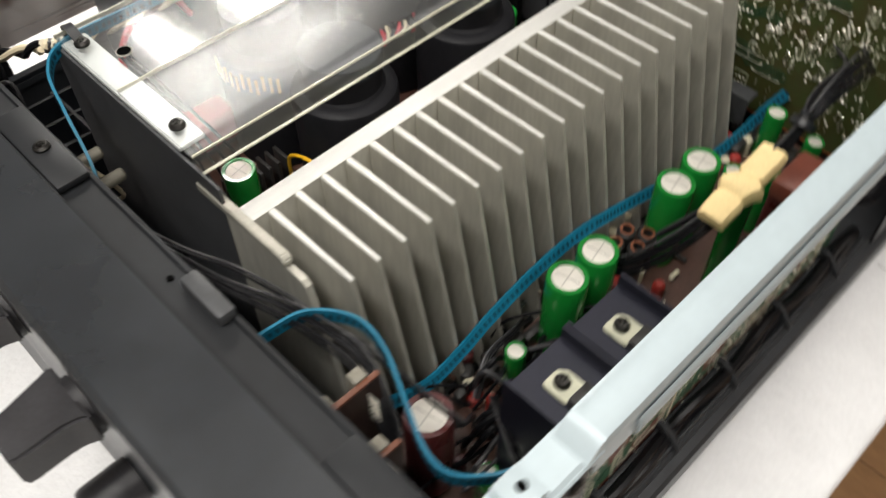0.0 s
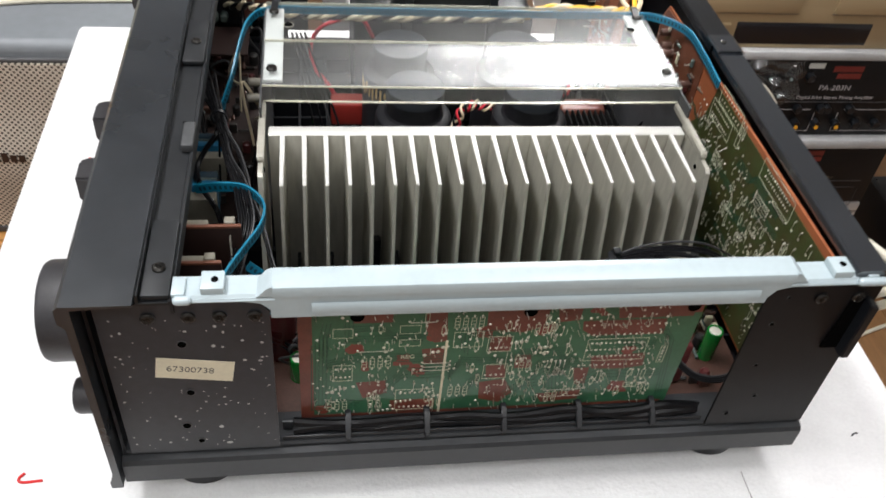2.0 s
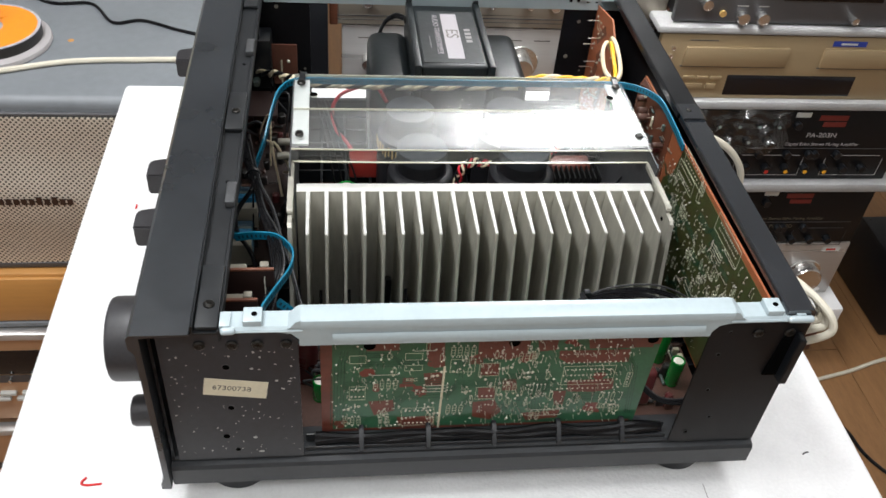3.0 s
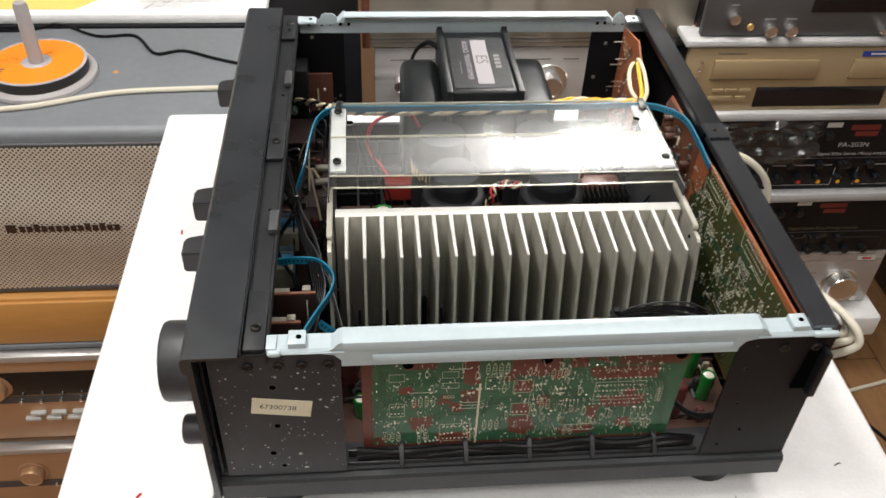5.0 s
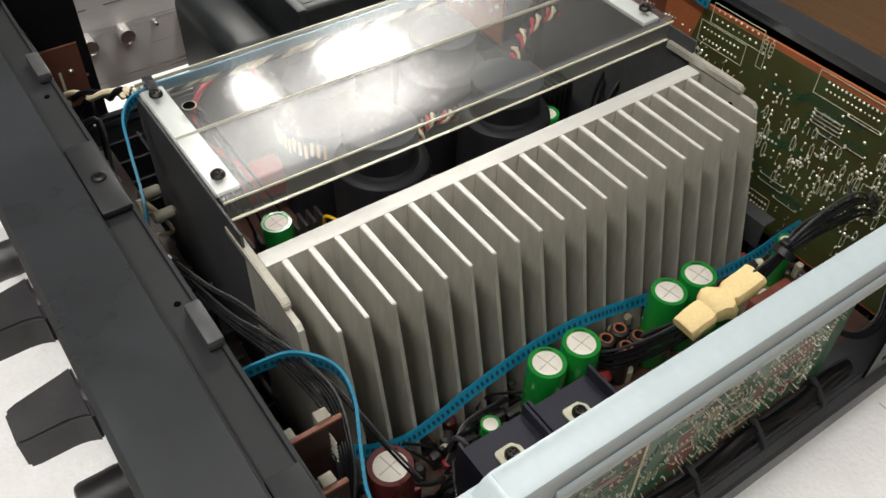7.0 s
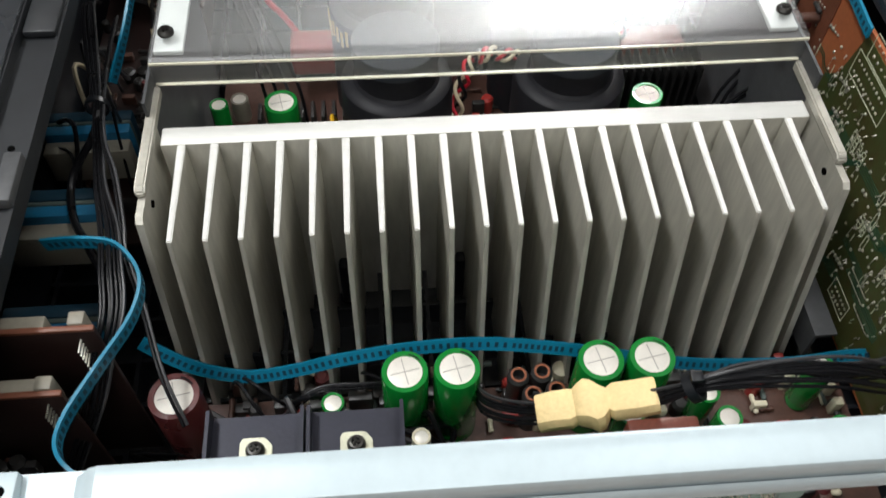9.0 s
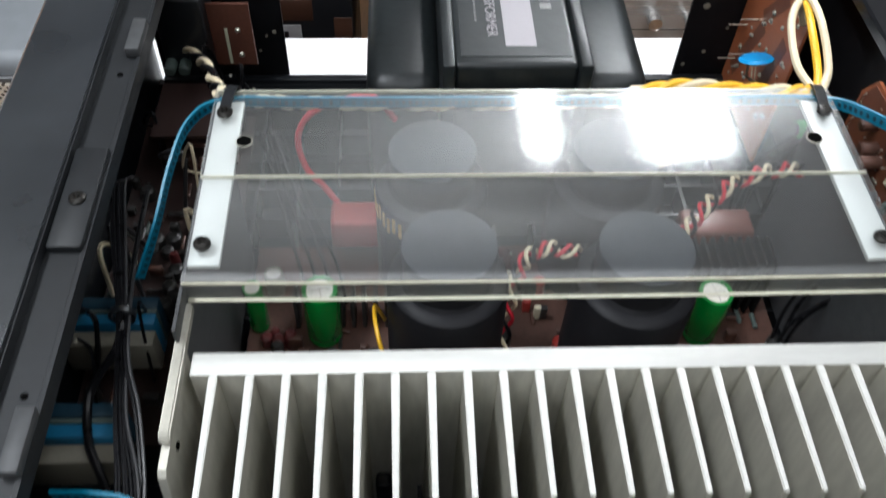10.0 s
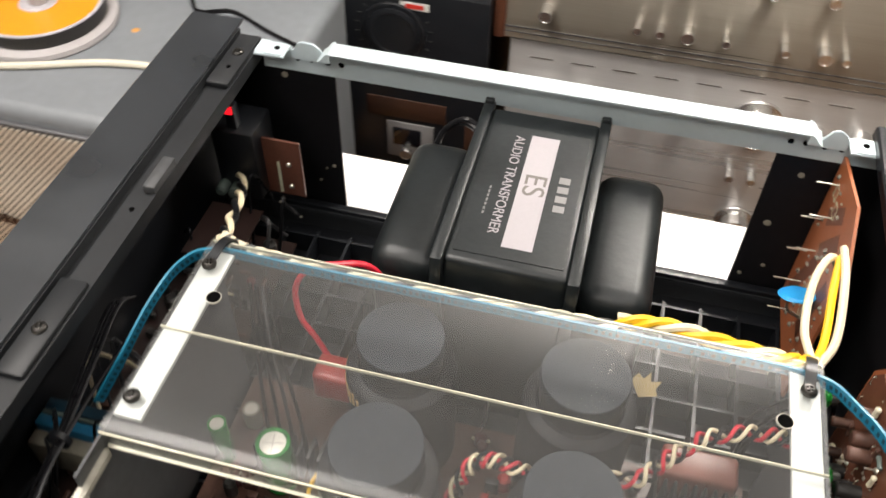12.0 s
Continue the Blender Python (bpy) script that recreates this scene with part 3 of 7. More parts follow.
# knobs
def knob(y, z, r, length, name="knob", label="black plastic knob"):
    bm = B()
    lathe(bm, [(r, 0), (r, length - 0.003), (r - 0.001, length - 0.0008), (r - 0.003, length), (0, length)], (0, y, z), seg=40, m=Matrix.Translation((0.0025, y, z)) @ TO_FRONT)
    for k in range(3):
        lathe(bm, [(r + 0.0003, 0.004 + k * 0.0016), (r + 0.0003, 0.0048 + k * 0.0016)], (0, 0, 0), seg=40, m=Matrix.Translation((0.0025, y, z)) @ TO_FRONT)
    return part(name, bm, KNOB_BLACK, front, label)


def lever_knob(y, z):
    bm = B()
    lathe(bm, [(0.0130, 0), (0.0130, 0.0040), (0.0120, 0.0050), (0, 0.0050)], (0, 0, 0), seg=32, m=Matrix.Translation((0.0025, y, z)) @ TO_FRONT)
    k = part("knob", bm, KNOB_BLACK, front, "black lever knob on a round base")
    bm = B()
    prism(bm, [(0.0, -0.0160), (0.0, 0.0150), (-0.004, 0.0135), (-0.010, 0.0122), (-0.026, 0.0085), (-0.0295, 0.006), (-0.0295, -0.0115), (-0.0265, -0.0125), (-0.010, -0.0122), (-0.004, -0.0135)], "z", z - 0.005, z + 0.013, 0.0012)
    bm.transform(Matrix.Translation((0, y, 0)))
    part("lever", bm, KNOB_BLACK, k)


knob(0.053, 0.106, 0.0272, 0.0305, label="large round black volume knob")
for y in (0.159, 0.220, 0.394):
    lever_knob(y, 0.106)
for y in (0.035, 0.150, 0.322, 0.380):
    knob(y, 0.056, 0.0105, 0.0235, label="small round black knob")


# steel side plates
def side_plate(pts, y, holes, screws, far, label, material=STEEL_BLACK):
    bm = B()
    prism(bm, pts, "y", y - 0.0007, y + 0.0007)
    p = part("side_plate", bm, material, chassis, label)
    out = y + 0.0009 if far else y - 0.0009
    for x, z, r in holes:
        r = r * 0.7
        if not far:
            bm = B()
            lathe(bm, [(r * 1.1, 0), (r * 1.5, 0.0001), (r * 1.4, 0.0004), (r * 1.1, 0.0004)], (x, y - 0.0011, z), "y", 14)
            part("rim", bm, DUSTY, p)
        for yy in (y - 0.0012, y + 0.0006):
            bm = B()
            lathe(bm, [(r * 1.15, 0), (r * 1.15, 0.0003), (r * 0.8, 0.0004), (r * 0.8, 0.0006), (0, 0.0006)], (x, yy, z), "y", 14)
            part("hole", bm, HOLE if not far else DIMMED_CREAM, p)
    for x, z in screws:
        screw(p, (x, out, z), TO_NEAR, 0.0034, 0.0016)
    return p


FRONT_PL = [(0.0127, 0.0495), (0.0907, 0.0495), (0.0907, 0.1585), (0.0865, 0.1645), (0.078, 0.1660), (0.0127, 0.1660)]
REAR_PL = [(0.336, 0.0495), (0.3965, 0.0495), (0.3965, 0.1655), (0.346, 0.1655), (0.339, 0.1635), (0.336, 0.156)]
sp = side_plate(FRONT_PL, 0.0, [(0.049, 0.138, 0.0026), (0.049, 0.101, 0.0024), (0.044, 0.073, 0.0026), (0.050, 0.059, 0.002)], [(0.036, 0.157), (0.054, 0.157), (0.068, 0.157), (0.084, 0.157)], False, "black steel side plate speckled with white paint", STEEL_LIT)
rng = random.Random(5)
bm = B()
for k in range(115):
    x, z = rng.uniform(0.016, 0.089), rng.uniform(0.053, 0.156)
    if 0.03 < x < 0.075 and 0.104 < z < 0.134:
        continue
    r = rng.choice((0.00028, 0.0004, 0.0004, 0.0007)) * rng.uniform(0.7, 1.6)
    lathe(bm, [(r, 0), (r * 0.7, 0.00012), (0, 0.00015)], (0, 0, 0), seg=7, m=Matrix.Translation((x, -0.0007, z)) @ TO_NEAR @ Matrix.Diagonal((rng.uniform(0.6, 1.6), 1, 1, 1)))
tagged(part("paint_specks", bm, SPECK, sp, "scattered white paint specks"), kind="stuff")
# numbered paper label
bm = B()
lab_turn = Matrix.Translation((0.0530, -0.0009, 0.1190)) @ Matrix.Rotation(radians(8.6), 4, "Y")
box(bm, -0.0184, 0.0184, -0.00025, 0.0, -0.0074, 0.0074)
bm.transform(lab_turn)
lab = part("label", bm, PAPER, sp, "cream paper label with a printed number")
letters("print", "67300738", 0.0058, lab_turn @ Matrix.Translation((-0.0022, -0.00028, -0.0020)) @ TO_NEAR @ Matrix.Diagonal((0.98, 1, 1, 1)), INK, lab, 0.00006, "CENTER")
side_plate(REAR_PL, 0.0, [(0.348, 0.158, 0.0009), (0.346, 0.138, 0.0014), (0.349, 0.104, 0.0013), (0.358, 0.076, 0.0013), (0.346, 0.060, 0.0016)], [(0.366, 0.157), (0.386, 0.157)], False, "black steel side plate at the rear")
side_plate([(x, 0.041 if z < 0.05 else z) for x, z in FRONT_PL], W, [(0.075, 0.071, 0.0012), (0.085, 0.085, 0.0016), (0.080, 0.082, 0.001), (0.060, 0.15, 0.0024)], [], True, "black steel side plate behind the transformer bay")
side_plate([(x, 0.041 if z < 0.05 else z) for x, z in REAR_PL], W, [(0.352, 0.142, 0.0022), (0.345, 0.104, 0.0026), (0.352, 0.070, 0.0016), (0.341, 0.060, 0.0016), (0.362, 0.088, 0.0012)], [], True, "black steel side plate with small open holes")


# pale rails along the top
def rail(far):
    f = (lambda y: W - y) if far else (lambda y: y)
    def prof(bm, pts, a, b):
        prism(bm, [(f(y), z) for y, z in pts], "x", a, b)
    bm = B()
    outline = [(0.049, 0.1668), (0.079, 0.1668), (0.0870, 0.1655), (0.0914, 0.1610), (0.0914, 0.1555), (0.3353, 0.1555), (0.3353, 0.1590), (0.3390, 0.1645), (0.3460, 0.1664), (0.391, 0.1668), (0.391, 0.1688), (0.347, 0.1690), (0.093, 0.1690), (0.049, 0.1690)]
    if far:
        box(bm, 0.0490, 0.3910, W - 0.0022, W - 0.0010, 0.1550, 0.1690)
    else:
        prism(bm, outline, "y", -0.0016, -0.0006)
    prof(bm, [(-0.0020, 0.1690), (-0.0022, 0.1735), (-0.0016, 0.1752), (0.0002, 0.1760), (0.0060, 0.1765), (0.0095, 0.1766), (0.0108, 0.1760), (0.0108, 0.1750), (0.0080, 0.1754), (0.0005, 0.1748), (-0.0008, 0.1738), (-0.0008, 0.1690)], 0.0925, 0.3460)
    # sloped ends of the raised lip
    ya, yb = sorted((f(-0.0020), f(0.0106)))
    prism(bm, [(0.0925, 0.1700), (0.0925, 0.1762), (0.0900, 0.1752), (0.0868, 0.1712), (0.0850, 0.1700)], "y", ya, yb)
    prism(bm, [(0.3460, 0.1700), (0.3460, 0.1762), (0.3485, 0.1752), (0.3517, 0.1712), (0.3535, 0.1700)], "y", ya, yb)
    # low ends and their tabs
    for a, b in ((0.0485, 0.0655 if far else 0.0935), (0.3670 if far else 0.3450, 0.3915)):
        prof(bm, [(-0.0022, 0.1680), (0.0, 0.1703), (0.0120, 0.1703), (0.0120, 0.1690), (0.0005, 0.1690), (-0.0012, 0.1675)], a, b)
    r = part("side_rail", bm, ZINC, chassis, "pale grey-white pressed steel rail")
    bm = B()
    off = 0.0056 if far else 0.0
    prof(bm, [(-0.0022 + off * 0.79, 0.1562), (-0.0031 + off * 0.96, 0.1574), (-0.0034 + off, 0.1605), (-0.0031 + off * 0.96, 0.1640), (-0.0022 + off * 0.79, 0.1655)], 0.085 if far else 0.110, 0.350 if far else 0.330)
    part("bead", bm, ZINC, r)
    for x in ((0.059, 0.3735) if far else (0.066, 0.3725)):
        bm = B()
        y0, y1 = sorted((f(0.0), f(0.0115)))
        top = 0.1712 if far else 0.1744
        box(bm, x - 0.0052, x + 0.0052, y0, y1, 0.1700, top, 0.0005)
        tab = part("tab", bm, ZINC, r)
        bm = B()
        rod(bm, 0.0017, 0.0004, (x + 0.001, (y0 + y1) / 2, top), seg=12)
        part("hole", bm, HOLE, tab)
    if not far:
        for xa, xb in ((0.0485, 0.0570), (0.3800, 0.3965)):
            bm = B()
            lathe(bm, [(0, 0), (0.0013, 0.0003), (0.0021, 0.0013), (0.0023, 0.0025), (0.0023, xb - xa - 0.0025), (0.0021, xb - xa - 0.0013), (0.0013, xb - xa - 0.0003), (0, xb - xa)], (xa, -0.0022, 0.1694), "x", 16)
            part("rolled_end", bm, ZINC, r)
    for x in (0.051, 0.3885):
        bm = B()
        y0, y1 = sorted((f(-0.001), f(0.0105)))
        box(bm, x - 0.003, x + 0.003, y0, y1, 0.1700, 0.1710 if far else 0.1722, 0.0005)
        part("tab", bm, ZINC, r)
    if far:
        # rounded lugs where the web rises beside the raised lip
        for a, b in ((0.0655, 0.0860), (0.3520, 0.3675)):
            bm = B()
            prism(bm, [(a, 0.1640), (a + 0.0030, 0.1700), (a + 0.0055, 0.1745), (a + 0.0085, 0.1758), (b - 0.0050, 0.1752), (b - 0.0020, 0.1728), (b, 0.1690), (b, 0.1640)], "y", W - 0.0034, W - 0.0020, 0.0002)
            part("lug", bm, ZINC, r)
        for x, z in ((0.058, 0.1640), (0.070, 0.1640), (0.0785, 0.1645), (0.088, 0.1640), (0.096, 0.1642), (0.3400, 0.1642), (0.3475, 0.1645), (0.357, 0.1640), (0.3655, 0.1640)):
            bm = B()
            rod(bm, 0.0017, 0.0004, (x, W - 0.0025, z), "y", 10)
            part("hole", bm, HOLE, r)
    return r


rail(False)
rail(True)

# rear panel and its cap
bm = B()
box(bm, 0.3925, 0.3955, 0.001, W - 0.001, 0.0295, 0.1690)
rear = part("rear_panel", bm, STEEL_BLACK, chassis, "black steel rear panel")
bm = B()
prism(bm, [(0.3790, 0.1690), (0.3790, 0.1740), (0.3800, 0.1752), (0.3965, 0.1752), (0.3985, 0.1735), (0.3985, 0.1600), (0.3970, 0.1600), (0.3970, 0.1690)], "y", 0.2160, 0.4370)
part("top_cap", bm, CAP_GLOSS, rear)
bm = B()
prism(bm, [(0.3800, 0.1685), (0.3800, 0.1735), (0.3808, 0.1745), (0.3965, 0.1745), (0.3980, 0.1730), (0.3980, 0.1500), (0.3965, 0.1500), (0.3965, 0.1685)], "y", 0.0002, 0.2145)
part("top_cap", bm, CAP_SHEEN, rear, "glossy black folded rear edge")
bm = B()
prism(bm, [(0.3790, 0.1745), (0.3790, 0.1752), (0.3802, 0.1762), (0.3962, 0.1762), (0.3986, 0.1742), (0.3986, 0.1735), (0.3965, 0.1750), (0.3800, 0.1750)], "y", 0.2050, 0.2260)
part("splice_plate", bm, CAP_SHEEN, rear, "small glossy plate over the joint of the rear edge")
screw(rear, (0.3870, 0.2165, 0.1762), UPZ, 0.0020, 0.0008)
bm = B()
prism(bm, [(0.3895, 0.1165), (0.3945, 0.1165), (0.3950, 0.1560), (0.3900, 0.1575)], "y", -0.0085, -0.0002, 0.0006)
hook = part("cord_hook", bm, PLASTIC, chassis, "black plastic hook at the rear corner")
bm = B()
prism(bm, [(0.3805, 0.1185), (0.3895, 0.1185), (0.3895, 0.1560), (0.3835, 0.1560), (0.3825, 0.1400)], "y", -0.0022, -0.0007)
part("slot", bm, HOLE, hook, "deep black slot behind the hook")

# ---- heat sink ----
sink = thing("heat_sink", (0.217, 0.14, 0.021), "bare dull aluminium heat sink with twenty tall fins", "heat sink")
bm = B()
box(bm, 0.0850, 0.3490, 0.1560, 0.1655, 0.021, 0.1438, 0.0006)
plate = part("back_plate", bm, [ALU, ALU_END], sink)
for p in plate.data.polygons:
    p.material_index = 1 if p.normal.z > 0.9 else 0
fin_bm = B()
prism(fin_bm, [(-0.0011, 0.1082), (0.0009, 0.1082), (0.0015, 0.1560), (-0.0017, 0.1560)], "z", 0.021, 0.1440, 0.0004)
for v in fin_bm.verts:
    if v.co.y < 0.13:
        v.co.y -= 0.21 * (0.144 - v.co.z)
fin_me = mesh_of("fin", fin_bm, [ALU, ALU_END])
for p in fin_me.polygons:
    p.material_index = 1 if p.normal.z > 0.9 else 0
for k in range(20):
    fin = new("fin", fin_me)
    under(fin, sink)
    fin.matrix_basis = Matrix.Translation((0.0936 + k * 0.012943, 0, 0))
for x0, x1, s in ((0.0800, 0.0828, 1), (0.3502, 0.3530, -1)):
    bm = B()
    prism(bm, [(0.0928, 0.021), (0.1183, 0.1420), (0.1205, 0.1440), (0.1660, 0.1440), (0.1660, 0.021)], "x", x0, x1)
    ep = part("end_plate", bm, ALU, sink)
    bm = B()
    rod(bm, 0.0016, 0.0008, (x1 - 0.0002 if s > 0 else x0 - 0.0006, 0.1330, 0.1360), "x", 10)
    part("hole", bm, HOLE, ep)
for x in (0.152, 0.2075):
    bm = B()
    box(bm, x - 0.0035, x + 0.0035, 0.149, 0.1558, 0.030, 0.062, 0.002)
    part("sensor_strap", bm, PLASTIC, sink, "black strap on the plate between the fins")

# ---- clear cover over the capacitors ----
cover = thing("clear_cover", (0.215, 0.235, 0.05), "clear acrylic cover on metal brackets over the capacitors", "cover")
bm = B()


def sink_of(u, y):
    """How far the bent sheet has sunk between its screws and towards the fold."""
    return 0.0009 * (1 - (2 * u - 1) ** 2) * min(1, (0.236 - y) / 0.02 + 0.15) + 0.06 * max(0, 0.236 - y) ** 2


fold = [(0.1845, 0.1490), (0.1845, 0.1600), (0.1850, 0.1612), (0.1860, 0.1618), *((0.1860 + 0.005 * k, 0.1618) for k in range(1, 11)), *((0.2360 - 0.005 * k, 0.1600) for k in range(10)), (0.1875, 0.1600), (0.1865, 0.1592), (0.1865, 0.1490)]
rings = []
for k in range(25):
    u = k / 24
    rings.append([bm.verts.new((0.0812 + 0.2706 * u, y, z - sink_of(u, y))) for y, z in fold])
for a, b in zip(rings, rings[1:]):
    for k in range(len(fold)):
        j = (k + 1) % len(fold)
        bm.faces.new((a[k], a[j], b[j], b[k]))
bm.faces.new(rings[0])
bm.faces.new(rings[-1])
bmesh.ops.recalc_face_normals(bm, faces=bm.faces[:])
sheet = part("front_sheet", bm, SCUFFED, cover, "bent clear acrylic sheet")
sheet.visible_shadow = False
bm = B()
arch = [(0.2366 + 0.0514 * k / 12, 0.15 * max(0, 0.0514 * k / 12 - 0.0200) ** 2) for k in range(13)]
prism(bm, [(y, 0.1600 - d) for y, d in arch] + [(y, 0.1618 - d) for y, d in reversed(arch)], "x", 0.0812, 0.3518)
sheet2 = part("rear_sheet", bm, CLEAR, cover, "flat clear acrylic sheet")
sheet2.visible_shadow = False
for y0, y1, z0, z1 in ((0.1848, 0.1862, 0.1484, 0.1490), (0.1839, 0.1846, 0.1601, 0.1611)):
    bm = B()
    ends = [[bm.verts.new((0.0815 + 0.27 * k / 24, y, z - sink_of(k / 24, 0.1855))) for y, z in ((y0, z0), (y1, z0), (y1, z1), (y0, z1))] for k in range(25)]
    for a, b in zip(ends, ends[1:]):
        for k in range(4):
            bm.faces.new((a[k], a[(k + 1) % 4], b[(k + 1) % 4], b[k]))
    bmesh.ops.recalc_face_normals(bm, faces=bm.faces[:])
    part("sheet_edge", bm, EDGE, cover, "pale glinting edge of the acrylic")
for y0, y1, z0, z1 in ((0.2361, 0.2365, 0.1602, 0.1620), (0.2880, 0.2887, 0.1589, 0.1607)):
    bm = B()
    box(bm, 0.0815, 0.3515, y0, y1, z0, z1)
    part("sheet_edge", bm, EDGE, cover, "pale glinting edge of the acrylic")
for x0, x1 in ((0.0815, 0.0935), (0.3390, 0.3510)):
    bm = B()
    box(bm, x0, x1, 0.1940, 0.2840, 0.1560, 0.1585, 0.0006)
    part("fixing_strip", bm, STRIPWHITE, cover, "white painted metal strip")
for x, s in ((0.0800, 1), (0.3530, -1)):
    bm = B()
    a, b = sorted((x, x + 0.0012 * s))
    box(bm, a, b, 0.1665, 0.2890, 0.050, 0.1568)
    part("side_bracket", bm, DUSTY, cover, "dark metal side bracket")
    bm = B()
    a, b = sorted((x - 0.0006 * s, x + 0.0034 * s))
    prism(bm, [(0.1290, 0.1445), (0.1290, 0.1475), (0.1310, 0.1492), (0.1840, 0.1492), (0.1840, 0.1445)], "x", a, b, 0.0006)
    part("top_flange", bm, FLANGE, cover, "worn pale metal flange")
for x, y in ((0.0869, 0.2014), (0.3455, 0.2012), (0.0869, 0.2728), (0.3452, 0.2726)):
    screw(cover, (x, y, 0.1619 if y > 0.23 else 0.1617), UPZ, 0.0034, 0.0022)
for x, y in ((0.0967, 0.2557), (0.3359, 0.2560)):
    bm = B()
    lathe(bm, [(0.0031, 0), (0.0035, 0), (0.0035, 0.0005), (0.0031, 0.0005), (0.0031, 0)], (x, y, 0.1617), seg=18)
    part("hole_rim", bm, FLANGE, cover)
    bm = B()
    rod(bm, 0.0031, 0.0004, (x, y, 0.1619), seg=16)
    part("hole", bm, HOLE, cover)
for x, y in ((0.0869, 0.2785), (0.3452, 0.2785)):
    bm = B()
    sweep(bm, [(x, y - 0.004, 0.1632), (x + 0.001, y + 0.006, 0.1636), (x + 0.002, y + 0.013, 0.1600), (x + 0.002, y + 0.015, 0.150)], rect(0.0045, 0.001), 5)
    part("cable_clip", bm, PLASTIC, cover, "black cable clip under a screw")


# ---- circuit boards ----
def dots(spots, r, m, seg=7):
    """Small solder mounds, joined into one mesh."""
    verts, faces = [], []
    for u, v, k in spots:
        a = len(verts)
        rr = r * k
        for q in range(seg):
            c, s = math.cos(2 * math.pi * q / seg), math.sin(2 * math.pi * q / seg)
            verts += [m @ Vector((u + rr * c, v + rr * s, 0.0)), m @ Vector((u + rr * 0.6 * c, v + rr * 0.6 * s, rr * 0.55))]
        verts.append(m @ Vector((u, v, rr * 0.95)))
        for q in range(seg):
            j = (q + 1) % seg
            faces += [(a + 2 * q, a + 2 * j, a + 2 * j + 1, a + 2 * q + 1), (a + 2 * q + 1, a + 2 * j + 1, a + 2 * seg)]
    me = bpy.data.meshes.new("solder_joints")
    me.from_pydata(verts, [], faces)
    me.materials.append(SOLDER)
    me.shade_smooth()
    return me


def strips(name, lines, width, height, m, material):
    """Flat strips along straight legs (u, v, u, v ...), a hair above the board."""
    bm = B()
    for pts in lines:
        for (a, b), (c, d) in zip(pts, pts[1:]):
            p, q = Vector((a, b, 0)), Vector((c, d, 0))
            t = q - p
            if t.length < 1e-6:
                continue
            t.normalize()
            s = Vector((-t.y, t.x, 0)) * width / 2
            p, q = p - t * width / 2, q + t * width / 2
            lo = [bm.verts.new(m @ w) for w in (p - s, q - s, q + s, p + s)]
            hi = [bm.verts.new(m @ (w + Vector((0, 0, height)))) for w in (p - s, q - s, q + s, p + s)]
            bm.faces.new(hi)
            for k in range(4):
                j = (k + 1) % 4
                bm.faces.new((lo[k], lo[j], hi[j], hi[k]))
    return bm


def outline(u0, v0, u1, v1):
    return [(u0, v0), (u1, v0), (u1, v1), (u0, v1), (u0, v0)]


